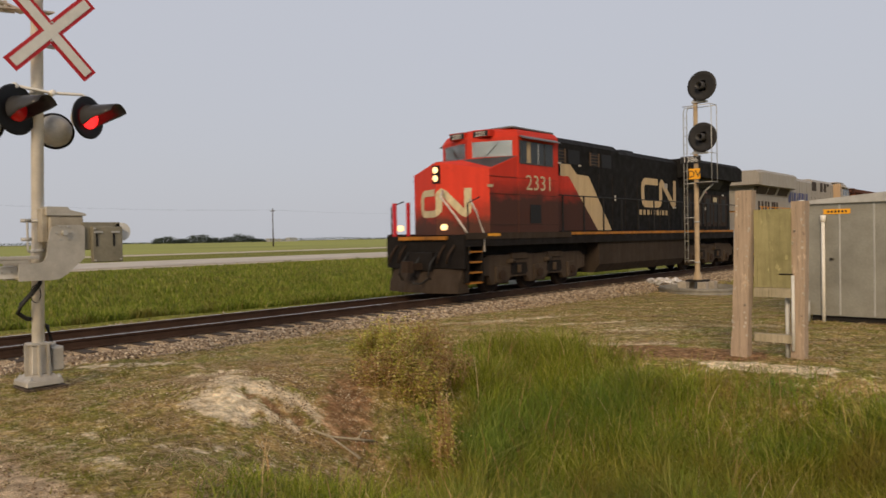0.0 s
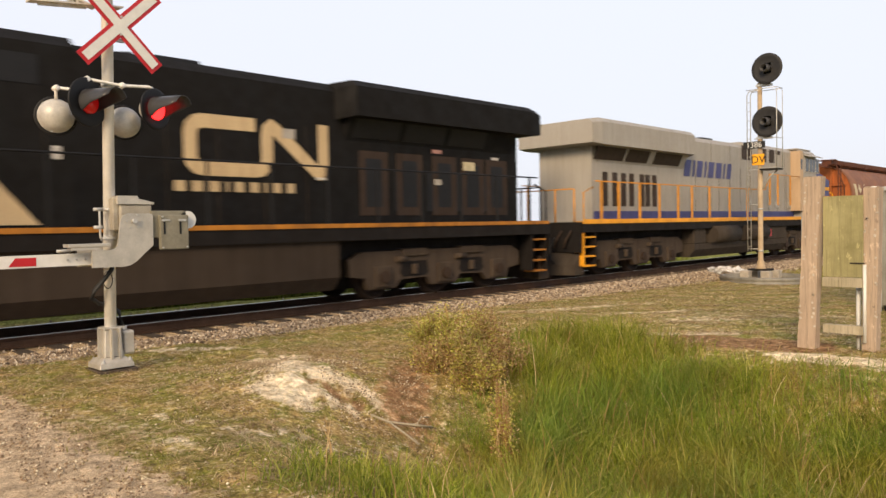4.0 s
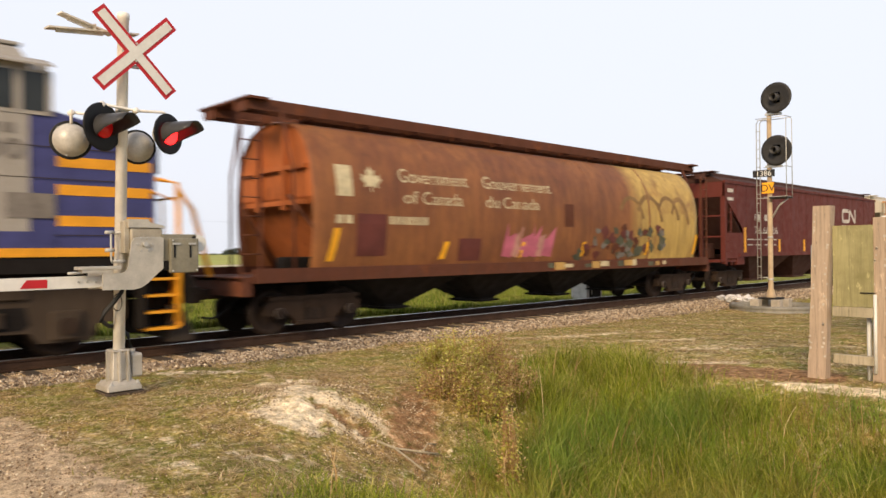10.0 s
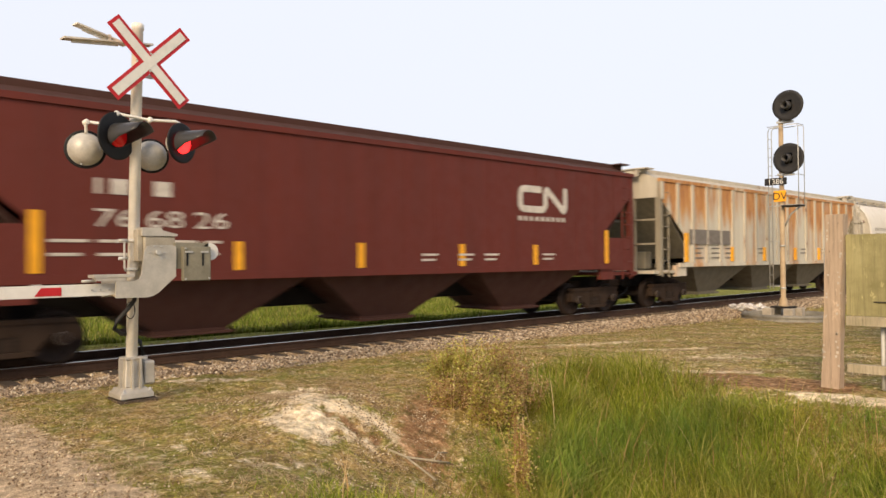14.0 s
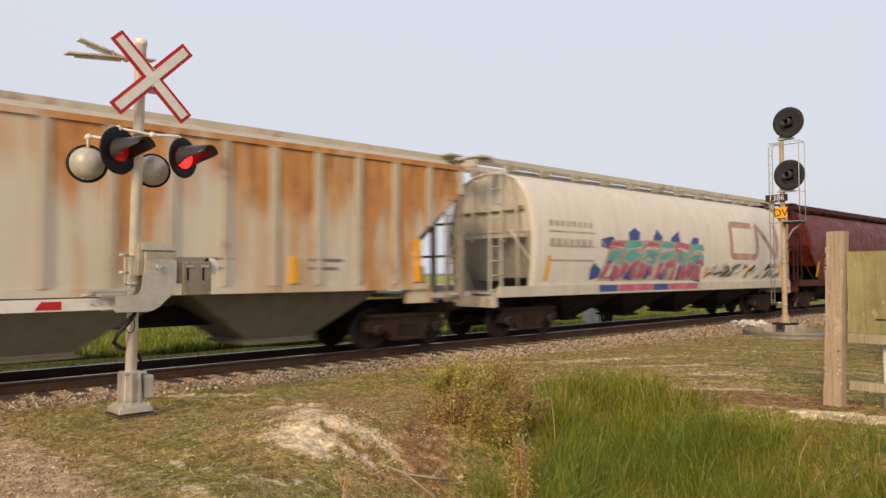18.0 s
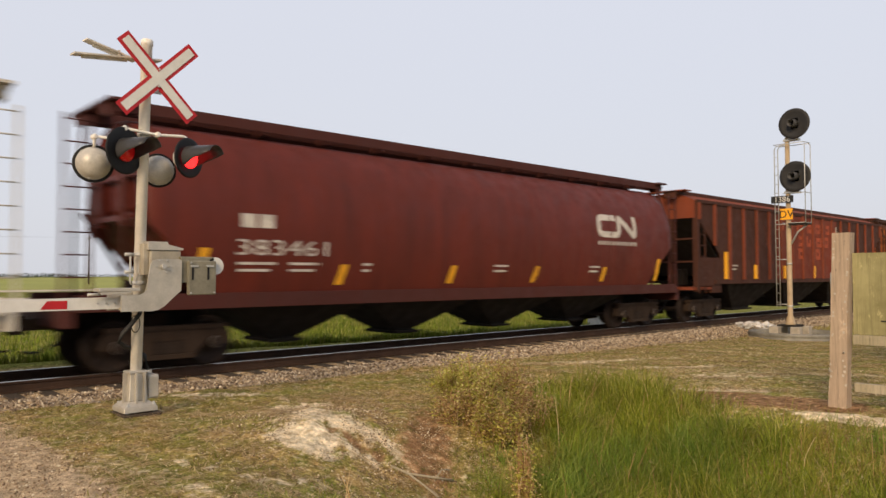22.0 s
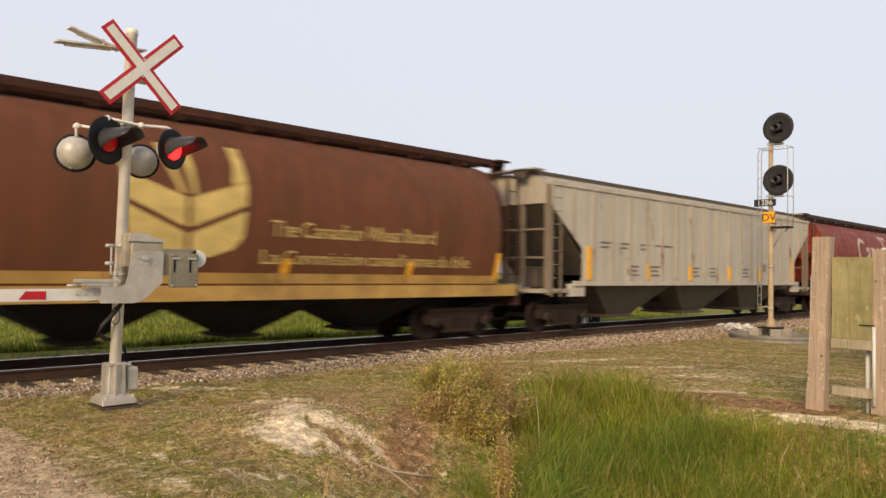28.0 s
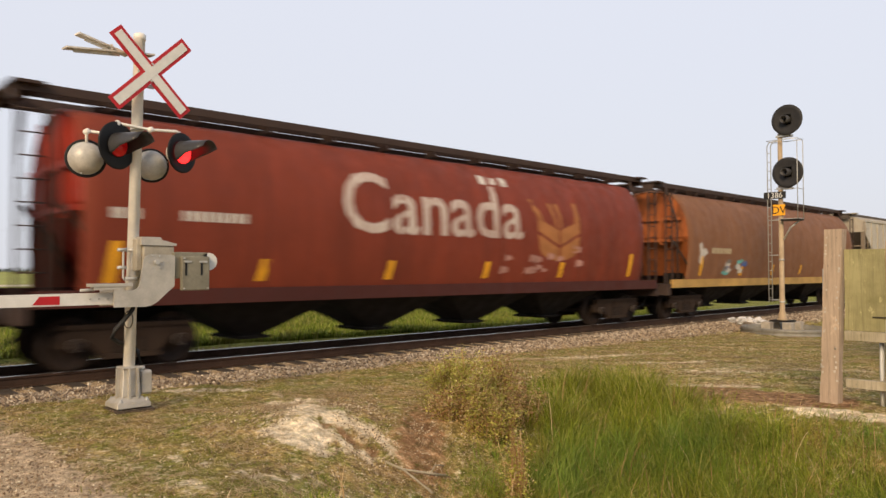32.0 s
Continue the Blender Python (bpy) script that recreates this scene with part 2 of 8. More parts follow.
M["hood_grey"] = plain("grey_sun_hood", (0.055, 0.055, 0.058), 0.42, 0.0, 0.3, 7, 40)
M["roof_grey"] = plain("grey_metal_cab_roof", (0.17, 0.18, 0.19), 0.4, 0.2, 0.3, 3, 30)
M["visor"] = plain("black_visor_paint", (0.05, 0.05, 0.052), 0.30, 0.0, 0.3, 7, 40)
M["rust_rail"] = plain("rusty_rail_steel", (0.060, 0.033, 0.021), 0.8, 0.1, 0.4, 3, 50, 0.3)
M["rail_head"] = plain("worn_rail_head", (0.66, 0.64, 0.62), 0.28, 0.9, 0.15, 5, 60)
M["tie"] = wood("creosoted_tie", (0.055, 0.042, 0.032))
M["post"] = wood("weathered_post_wood", (0.38, 0.29, 0.21))
M["board"] = wood("mossy_plywood", (0.30, 0.27, 0.13), 1.0)
M["rail_wood"] = wood("grey_rail_wood", (0.36, 0.31, 0.22), 0.5)
M["sign_white"] = plain("reflective_white_sheet", (0.66, 0.66, 0.63), 0.45, 0, 0.12, 6, 60)
M["sign_red"] = plain("reflective_red_sheet", (0.45, 0.018, 0.025), 0.45, 0, 0.15, 6, 60)
M["weight_grey"] = plain("dull_grey_counterweight", (0.24, 0.225, 0.17), 0.6, 0.1, 0.3, 4, 40)
M["lamp_back"] = plain("grey_lamp_housing", (0.55, 0.53, 0.48), 0.42, 0.15, 0.25, 6, 40)
M["red_on"] = glow("lit_red_lens", (1.0, 0.02, 0.02), 3.2)
M["red_dim"] = glow("fading_red_lens", (0.45, 0.008, 0.008), 0.16)
M["asphalt"] = plain("worn_pale_asphalt", (0.60, 0.55, 0.47), 0.9, 0, 0.2, 0.4, 20)
M["shoulder"] = plain("gravel_shoulder", (0.62, 0.54, 0.41), 0.95, 0, 0.25, 0.5, 15)
M["grass"] = leafy("tall_ditch_grass", (0.098, 0.130, 0.010), (0.36, 0.40, 0.038), (0.58, 0.50, 0.16), (0.33, 0.25, 0.055), (0.15, 0.275, 0.05))
M["short_grass"] = leafy("dry_short_grass", (0.13, 0.125, 0.020), (0.37, 0.30, 0.075), (0.74, 0.60, 0.34), None, (0.17, 0.21, 0.035))
M["far_grass"] = leafy("verge_grass", (0.09, 0.13, 0.014), (0.25, 0.31, 0.036), (0.42, 0.37, 0.12), (0.19, 0.17, 0.04))
M["weed"] = leafy("weed_leaves", (0.36, 0.36, 0.05), (0.62, 0.57, 0.13), (0.74, 0.65, 0.26))
M["stalk"] = leafy("dry_brown_stalks", (0.32, 0.175, 0.075), (0.58, 0.39, 0.18), (0.74, 0.58, 0.34))
# distance haze is mixed into this leaf green as a dull bluish tint
M["tree"] = leafy("haze_tinted_tree_leaves", (0.055, 0.075, 0.055), (0.085, 0.11, 0.075))
M["yellow_sign"] = plain("orange_yellow_sign", (0.85, 0.40, 0.02), 0.5, 0, 0.12, 6, 50)
M["print_black"] = plain("black_print", (0.02, 0.02, 0.02), 0.5, 0, 0.1)
M["concrete"] = plain("old_concrete", (0.42, 0.38, 0.32), 0.9, 0, 0.3, 4, 40, 0.25)
M["plastic_bag"] = plain("white_plastic_film", (0.75, 0.74, 0.74), 0.4, 0, 0.3, 9, 30)
M["rubber"] = plain("black_rubber_hose", (0.02, 0.02, 0.02), 0.6, 0, 0.2)
M["sand_road"] = plain("packed_gravel_road", (0.62, 0.475, 0.325), 0.95, 0, 0.25, 1.2, 60, 0.4)


# ---- mesh helpers ----
def box(bm, x0, x1, y0, y1, z0, z1, bevel=0.0):
    vs = [bm.verts.new((x, y, z)) for x in (x0, x1) for y in (y0, y1) for z in (z0, z1)]
    fs = [bm.faces.new([vs[i] for i in f]) for f in ((0, 1, 3, 2), (4, 6, 7, 5), (0, 4, 5, 1), (2, 3, 7, 6), (0, 2, 6, 4), (1, 5, 7, 3))]
    if bevel:
        bmesh.ops.bevel(bm, geom=list({e for f in fs for e in f.edges}), offset=bevel, segments=2, affect="EDGES", profile=0.5)
    return bm


def cyl(bm, p0, p1, r, segs=10, r1=None, caps=True):
    p0, p1 = Vector(p0), Vector(p1)
    d = p1 - p0
    q = d.to_track_quat("Z", "Y")
    rings = []
    for p, rr in ((p0, r), (p1, r if r1 is None else r1)):
        rings.append([bm.verts.new(p + q @ Vector((rr * math.cos(2 * math.pi * k / segs), rr * math.sin(2 * math.pi * k / segs), 0))) for k in range(segs)])
    for k in range(segs):
        f = bm.faces.new((rings[0][k], rings[0][(k + 1) % segs], rings[1][(k + 1) % segs], rings[1][k]))
        f.smooth = True
    if caps:
        bm.faces.new(rings[0][::-1])
        bm.faces.new(rings[1])
    return bm


def tube(bm, points, r, segs=8):
    """A bent round bar through the points."""
    pts = [Vector(p) for p in points]
    rings = []
    for i, p in enumerate(pts):
        d = (pts[min(i + 1, len(pts) - 1)] - pts[max(i - 1, 0)]).normalized()
        up = Vector((0, 0, 1)) if abs(d.z) < 0.9 else Vector((0, 1, 0))
        a = d.cross(up).normalized()
        c = d.cross(a)
        rings.append([bm.verts.new(p + r * (math.cos(2 * math.pi * k / segs) * a + math.sin(2 * math.pi * k / segs) * c)) for k in range(segs)])
    for u, v in zip(rings, rings[1:]):
        for k in range(segs):
            f = bm.faces.new((u[k], u[(k + 1) % segs], v[(k + 1) % segs], v[k]))
            f.smooth = True
    bm.faces.new(rings[0])
    bm.faces.new(rings[-1][::-1])
    return bm


def prism(bm, outline, y0, y1, axis="y"):
    """An outline extruded along an axis: outline in (x, z) for y, (y, z) for x, (x, y) for z."""
    def at(p, s):
        return {"y": (p[0], s, p[1]), "x": (s, p[0], p[1]), "z": (p[0], p[1], s)}[axis]
    a = [bm.verts.new(at(p, y0)) for p in outline]
    c = [bm.verts.new(at(p, y1)) for p in outline]
    n = len(outline)
    for k in range(n):
        bm.faces.new((a[k], a[(k + 1) % n], c[(k + 1) % n], c[k]))
    bm.faces.new(a[::-1])
    bm.faces.new(c)
    return bm


def lathe(bm, profile, origin, axis, segs=20):
    """A turned body: profile of (distance along the axis, radius)."""
    q = Vector(axis).to_track_quat("Z", "Y")
    rings = []
    for d, r in profile:
        rings.append([bm.verts.new(Vector(origin) + q @ Vector((r * math.cos(2 * math.pi * k / segs), r * math.sin(2 * math.pi * k / segs), d))) for k in range(segs)])
    for u, v in zip(rings, rings[1:]):
        for k in range(segs):
            f = bm.faces.new((u[k], u[(k + 1) % segs], v[(k + 1) % segs], v[k]))
            f.smooth = True
    bm.faces.new(rings[0][::-1])
    bm.faces.new(rings[-1])
    return bm


def link(name, bm, material):
    bmesh.ops.recalc_face_normals(bm, faces=bm.faces[:])
    me = bpy.data.meshes.new(name)
    bm.to_mesh(me)
    bm.free()
    me.materials.append(material)
    return new(name, me)


def part(name, bm, material, parent, label=""):
    ob = link(name, bm, material)
    ob.parent = parent
    if label:
        tagged(ob, label)
    return ob


def thing(name, label, category, group="", m=None):
    ob = new(name)
    ob.empty_display_size = 0.2
    if m is not None:
        ob.matrix_basis = m
    return tagged(ob, label, category, group)


def boxed(name, material, parent, *dims, bevel=0.0, label=""):
    return part(name, box(bmesh.new(), *dims, bevel=bevel), material, parent, label)


def letters(text, size, align="CENTER", bold=0.0):
    """A flat bmesh of the words in the x-z plane, facing -y."""
    cu = bpy.data.curves.new("words", "FONT")
    cu.body, cu.size, cu.align_x, cu.resolution_u, cu.offset = text, size, align, 3, bold
    ob = new("words", cu)
    bpy.context.view_layer.update()
    me = bpy.data.meshes.new_from_object(ob.evaluated_get(bpy.context.evaluated_depsgraph_get()))
    bpy.data.objects.remove(ob)
    bm = bmesh.new()
    bm.from_mesh(me)
    bpy.data.meshes.remove(me)
    bmesh.ops.rotate(bm, verts=bm.verts[:], cent=(0, 0, 0), matrix=Matrix.Rotation(radians(90), 3, "X"))
    return bm


# ---- ground ----
def smooth(a, b, v):
    t = np.clip((v - a) / (b - a), 0, 1)
    return t * t * (3 - 2 * t)


def wob(x, y, s, seed=0.0):
    """A cheap rolling unevenness."""
    return (np.sin(x * 1.7 * s + 1.3 + seed) * np.cos(y * 1.3 * s + 0.4) + np.sin((x + 0.6 * y) * 2.9 * s + seed) * 0.5 + np.cos((0.7 * x - y) * 4.7 * s + 2.1) * 0.25) / 1.75


def height(x, y):
    """The lie of the land: road shoulder, roadside ditch, track bed, far verge and highway."""
    x, y = np.asarray(x, float), np.asarray(y, float)
    z = -0.05 - 0.010 * np.clip(x - 3, 0, 9) - 0.020 * np.clip(x - 12, 0, 14) + 0.025 * wob(x, y, 0.8)
    # roadside ditch, which ends short of the track
    across = smooth(2.6, 6.2, x) * (1 - smooth(7.6, 10.4, x))
    along = 1 - smooth(4.2, 7.6, y + 0.25 * np.sin(x * 1.1))
    z = z - 1.15 * across * along
    # hump of bare soil beside its head
    z = z + 0.17 * np.exp(-((x - 4.8) / 1.0) ** 2 - ((y - 7.3) / 1.0) ** 2)
    # rain-worn groove in it
    u = np.clip(((x - 4.83) * 0.22 - (y - 7.05) * 0.63) / 0.445, 0, 1)
    z = z - 0.07 * np.exp(-((x - 4.83 - 0.22 * u) ** 2 + (y - 7.05 + 0.63 * u) ** 2) / 0.09 ** 2)
    # track bed
    d = np.abs(y - TRACK_Y)
    bed = -0.22 - 0.12 * smooth(1.7, 2.7, d)
    k = 1 - smooth(2.4, 3.4, d)
    z = z * (1 - k) + bed * k
    # far verge falls to a shallow ditch and climbs to the highway
    far = smooth(TRACK_Y + 2.6, TRACK_Y + 6, y)
    dip = -0.75 + 0.70 * smooth(30, 47, y)
    z = z * (1 - far) + dip * far + 0.04 * wob(x, y, 0.35) * far * (1 - smooth(42, 47, y))
    z = z * (1 - smooth(47, 48, y)) + -0.05 * smooth(47, 48, y)
    # packed road on the camera's side, up to the crossing
    r = (1 - smooth(1.7, 2.5, x)) * smooth(-9, -7.5, x)
    z = z * (1 - r) + -0.03 * r * np.ones_like(z) + 0.0
    d2 = 1 - smooth(0.9, 1.6, d)
    z = z * (1 - d2) + -0.205 * d2
    return z


def make_ground():
    def axis(marks):
        out = []
        for a, b, s in marks:
            out += list(np.arange(a, b, s))
        return np.array(out + [marks[-1][1]])
    xs = axis([(-3000, -200, 400), (-200, -30, 17), (-30, -3, 1.5), (-3, 15, 0.13), (15, 34, 0.4), (34, 90, 2.0), (90, 300, 15), (300, 3600, 330)])
    ys = axis([(-1500, -60, 240), (-60, -4, 4), (-4, 1, 0.5), (1, 12.6, 0.13), (12.6, 18, 0.2), (18, 48.4, 0.8), (48.4, 120, 6), (120, 400, 40), (400, 4000, 360)])
    gx, gy = np.meshgrid(xs, ys, indexing="ij")
    gz = height(gx, gy)
    near = (gx > -2) & (gx < 14) & (gy > 1) & (gy < 12)
    gz = gz + near * (0.014 * wob(gx, gy, 5.0, 2.0) + 0.012 * wob(gx, gy, 9.0, 6.0))
    bank = np.exp(-((gx - 5.0) / 1.6) ** 2 - ((gy - 6.5) / 1.5) ** 2)
    gz = gz + bank * (0.030 * wob(gx, gy, 2.6, 4.0) + 0.022 * wob(gx * 1.3, gy, 6.5, 7.0))
    nx, ny = len(xs), len(ys)
    co = np.stack([gx, gy, gz], -1).reshape(-1, 3)
    i, j = np.meshgrid(np.arange(nx - 1), np.arange(ny - 1), indexing="ij")
    a = (i * ny + j).ravel()
    quads = np.stack([a, a + ny, a + ny + 1, a + 1], 1)
    me = bpy.data.meshes.new("ground")
    me.from_pydata(co.tolist(), [], quads.tolist())
    x, y = co[:, 0], co[:, 1]
    def blob(cx, cy, rx, ry, turn=0.0):
        c, sn = math.cos(turn), math.sin(turn)
        u, v = (x - cx) * c + (y - cy) * sn, (y - cy) * c - (x - cx) * sn
        return np.exp(-(u / rx) ** 2 - (v / ry) ** 2)
    def stroke(x0, y0, x1, y1, w):
        """A band of half width w along a straight piece of ground."""
        u = np.clip(((x - x0) * (x1 - x0) + (y - y0) * (y1 - y0)) / ((x1 - x0) ** 2 + (y1 - y0) ** 2), 0, 1)
        return np.exp(-(((x - x0 - u * (x1 - x0)) ** 2 + (y - y0 - u * (y1 - y0)) ** 2) / w ** 2) ** 2)
    # pale bare soil on the hump, its runs down the bank, the trail beside the ballast, the worn shoulder
    soil = 1.0 * stroke(4.95, 8.35, 4.92, 7.45, 0.20)
    for x0, y0, x1, y1, w, k in (
            (5.15, 8.6, 5.6, 8.5, 0.25, 1.2), (4.92, 7.3, 5.30, 6.68, 0.13, 1.12), (5.30, 6.7, 5.25, 6.25, 0.07, 1.1),
            (4.22, 7.0, 4.62, 6.88, 0.27, 1.0), (4.62, 6.85, 4.96, 6.34, 0.085, 1.1), (4.25, 6.7, 4.42, 6.5, 0.15, 1.1),
            (4.3, 10.82, 5.5, 9.95, 0.09, 1.0), (5.5, 9.95, 5.6, 8.7, 0.06, 0.8), (2.98, 6.85, 3.12, 6.38, 0.05, 0.85),
            (2.70, 6.0, 2.80, 5.45, 0.05, 0.85), (3.72, 6.0, 4.04, 5.55, 0.05, 0.85), (3.3, 6.1, 3.5, 5.8, 0.12, 0.8),
            (10.2, 3.8, 10.35, 2.5, 0.22, 1.25), (10.9, 5.9, 11.6, 5.2, 0.25, 0.95), (11.9, 9.45, 14.5, 9.3, 0.12, 0.8),
            (13.0, 8.2, 14.6, 7.3, 0.14, 0.85), (12.6, 6.6, 13.6, 5.8, 0.16, 0.8), (14.5, 5.5, 15.5, 4.6, 0.2, 0.8)):
        soil = np.maximum(soil, k * stroke(x0, y0, x1, y1, w))
    soil = np.maximum(soil, 0.74 * np.exp(-((y - 9.9 + 0.33 * (x - 12)) / 0.22) ** 2) * (x > 10.3) * (x < 15.5))
    soil = np.maximum(soil, 0.74 * blob(4.8, 7.25, 0.85, 1.1))
    soil = np.maximum(soil, 0.50 * blob(2.5, 6.5, 0.7, 2.5))
    soil = np.maximum(soil, 0.54 * blob(13.5, 6.5, 3.5, 2.6))
    soil = np.maximum(soil, 0.40 * (x > 2) * (x < 24) * (y < 12.5))
    earth = np.maximum(1.5 * stroke(10.6, 5.2, 10.95, 3.9, 0.55), 1.0 * blob(5.85, 6.55, 1.45, 0.45, 0.83))
    earth = np.maximum(earth, 1.2 * stroke(4.83, 7.05, 5.05, 6.42, 0.075))
    earth = np.maximum(earth, 0.55 * blob(4.4, 8.7, 0.7, 0.5))
    earth = np.maximum(earth, 0.50 * blob(4.0, 5.2, 0.9, 0.5))
    soil = soil * (1 - 0.6 * stroke(4.83, 7.05, 5.05, 6.42, 0.075))
    green = np.where((y > 17) | (y < 0.5), 1.0, 0.0)
    green = np.maximum(green, 0.55 * smooth(5.5, 7, x) * (1 - smooth(6.0, 8.5, y)) * (1 - smooth(8, 10, x)))
    green = np.maximum(green, 0.35 * smooth(9, 14, x) * (y < 12.0))
    for cx, cy, rx, ry in ((2.6, 6.4, 0.7, 0.8), (2.8, 9.3, 0.5, 0.5), (4.0, 8.3, 0.6, 0.5), (3.4, 5.4, 0.7, 0.5), (6.2, 9.6, 1.2, 0.4), (9.5, 9.3, 1.5, 0.7)):
        green = np.maximum(green, 0.85 * blob(cx, cy, rx, ry))
    d = np.abs(y - TRACK_Y)
    gravel = np.maximum(1 - smooth(2.2, 3.3, d), (1 - smooth(1.5, 2.9, x)) * smooth(-9, -8, x) * (y < 40))
    gravel = np.maximum(gravel, 0.0)
    for key, v in (("soil", soil), ("green", green), ("gravel", gravel), ("earth", earth)):
        at = me.attributes.new(key, "FLOAT", "POINT")
        at.data.foreach_set("value", v.astype(np.float32))
    me.polygons.foreach_set("use_smooth", np.ones(len(quads), bool))
    me.materials.append(M["ground"])
    me.update()
    tagged(new("ground", me), "prairie ground of dry grass, bare pale soil and a roadside ditch", "ground", kind="structure")


make_ground()


def strip(name, x0, x1, y0, y1, z, material, label, category, crown=0.0):
    bm = bmesh.new()
    n = 8
    rows = []
    for k in range(n + 1):
        y = y0 + (y1 - y0) * k / n
        zz = z + crown * (1 - (2 * k / n - 1) ** 2)
        rows.append([bm.verts.new((x, y, zz)) for x in np.linspace(x0, x1, 41)])
    for u, v in zip(rows, rows[1:]):
        for p in range(40):
            bm.faces.new((u[p], u[p + 1], v[p + 1], v[p]))
    return tagged(link(name, bm, material), label, category, kind="structure")


strip("highway_shoulder", -900, 1500, 47.6, 66.5, -0.035, M["shoulder"], "pale gravel shoulder of the highway", "road")
strip("highway", -900, 1500, 50.5, 64.0, 0.0, M["asphalt"], "pale worn asphalt highway along the track", "road", 0.10)
strip("service_road", -900, 1500, 92, 104, -0.03, M["shoulder"], "pale gravel service road before the fields", "road")


M["crop"] = plain("ripening_crop", (0.34, 0.36, 0.075), 0.9, 0, 0.25, 0.02, 0.6)
strip("crop_field", -900, 1500, 105, 1080, -0.02, M["crop"], "flat yellow-green crop field up to the horizon", "field")


def gravel_road():
    bm = bmesh.new()
    ys = np.arange(-30, 13.2, 0.3)
    rng = random.Random(5)
    left, right = [], []
    for y in ys:
        w = 0.75 + 0.12 * math.sin(y * 1.9) + 0.10 * rng.uniform(-1, 1)
        left.append(bm.verts.new((-7.2, y, -0.012)))
        right.append(bm.verts.new((w, y, -0.022)))
    for a, b, c, d in zip(left, right, right[1:], left[1:]):
        bm.faces.new((a, b, c, d))
    return tagged(link("gravel_road", bm, M["sand_road"]), "packed beige gravel road up to the crossing", "road", kind="structure")


gravel_road()


# ---- grass ----
def blades(name, x, y, z, lean, tall, wide, material, label, category, seed, parent=None, bend=0.35):
    """Many grass blades, each a bent strip of three pieces that ends in a point."""
    rng = np.random.default_rng(seed)
    n = len(x)
    ang = rng.uniform(0, 2 * math.pi, n)
    dx, dy = np.cos(ang) * lean * tall, np.sin(ang) * lean * tall
    fa = rng.uniform(0, math.pi, n)
    wx, wy = np.cos(fa) * wide / 2, np.sin(fa) * wide / 2
    base = np.stack([x, y, z - 0.03], 1)
    rows = []
    for s, k in ((0.0, 1.0), (0.45, 0.8), (0.8, 0.5)):
        c = base + np.stack([dx * s ** 2, dy * s ** 2, tall * s * (1 - bend * lean * s)], 1)
        w = np.stack([wx * k, wy * k, 0 * wx], 1)
        rows += [c - w, c + w]
    rows.append(base + np.stack([dx, dy, tall * (1 - bend * lean)], 1))
    co = np.stack(rows, 1).reshape(-1, 3)
    o = np.arange(n)[:, None] * 7
    quads = np.concatenate([o + np.array([0, 1, 3, 2]), o + np.array([2, 3, 5, 4])], 0)
    tris = o + np.array([4, 5, 6])
    me = bpy.data.meshes.new(name)
    me.from_pydata(co.tolist(), [], quads.tolist() + tris.tolist())
    me.materials.append(material)
    ob = new(name, me)
    if parent is None:
        tagged(ob, label, category, kind="stuff")
    else:
        ob.parent = parent
    return ob


def ditch_cover(x, y):
    """How thick the tall grass stands: the ditch, without its bare bank and the flat ground."""
    edge = 0.30 * wob(x, y, 1.6, 1.0)
    limit = np.interp(x, [2.0, 2.9, 4.6, 5.6, 6.3, 7.3, 8.4, 9.6], [4.2, 5.1, 5.0, 5.55, 6.0, 6.35, 7.2, 7.6])
    north = 1 - smooth(-0.95, 0.35, y + edge - limit)
    west = smooth(2.1, 3.6, x + edge)
    east = 1 - smooth(9.1, 10.2, x + 0.6 * edge - 0.18 * np.maximum(y - 4.0, -0.5))
    return west * north * east


def tall_grass():
    rng = np.random.default_rng(11)
    n = 230000
    x, y = rng.uniform(1.5, 12.0, n), rng.uniform(-1.5, 8.6, n)
    tuft = 0.5 + 0.5 * clumps(x, y, 2.0)
    keep = (ditch_cover(x, y) * tuft > rng.uniform(0, 1, n)) & (np.hypot(x, y) > 2.2)
    x, y = x[keep], y[keep]
    k = np.clip(ditch_cover(x, y), 0.2, 1)
    tall = rng.uniform(0.26, 0.74, len(x)) * (0.30 + 0.70 * k) * (0.55 + 0.45 * smooth(3.5, 6.5, x)) * (0.72 + 0.45 * clumps(x, y, 2.0) + 0.2 * wob(x, y, 1.1, 3.0))
    blades("tall_grass", x, y, height(x, y), rng.uniform(0.15, 1.15, len(x)), np.clip(tall, 0.12, 1.0), rng.uniform(0.005, 0.012, len(x)), M["grass"],
           "tall green grass that fills the ditch", "grass", 12)
    n = 2600
    x, y = rng.uniform(2.5, 11.5, n), rng.uniform(-1.0, 8.4, n)
    keep = (ditch_cover(x, y) > 0.35) & (clumps(x, y, 6.0) > rng.uniform(0, 1, n))
    x, y = x[keep], y[keep]
    blades("seed_stems", x, y, height(x, y), rng.uniform(0.1, 0.5, len(x)), rng.uniform(0.55, 0.95, len(x)) * (0.6 + 0.4 * smooth(3.5, 6.5, x)), rng.uniform(0.006, 0.010, len(x)), M["stalk"],
           "thin pale seed stems standing above the grass", "grass", 13)


def clumps(x, y, seed=0.0):
    """Where tufts stand: a field of tufts a hand to an arm wide, between 0 and 1."""
    v = 0.45 * wob(x, y, 1.3, seed) + 0.75 * wob(x + 0.3 * np.sin(3 * y), y + 0.3 * np.sin(2.3 * x), 4.1, seed + 1.7) + 0.45 * wob(x, y, 9.7, seed + 4.1)
    return smooth(-0.15, 0.55, v)


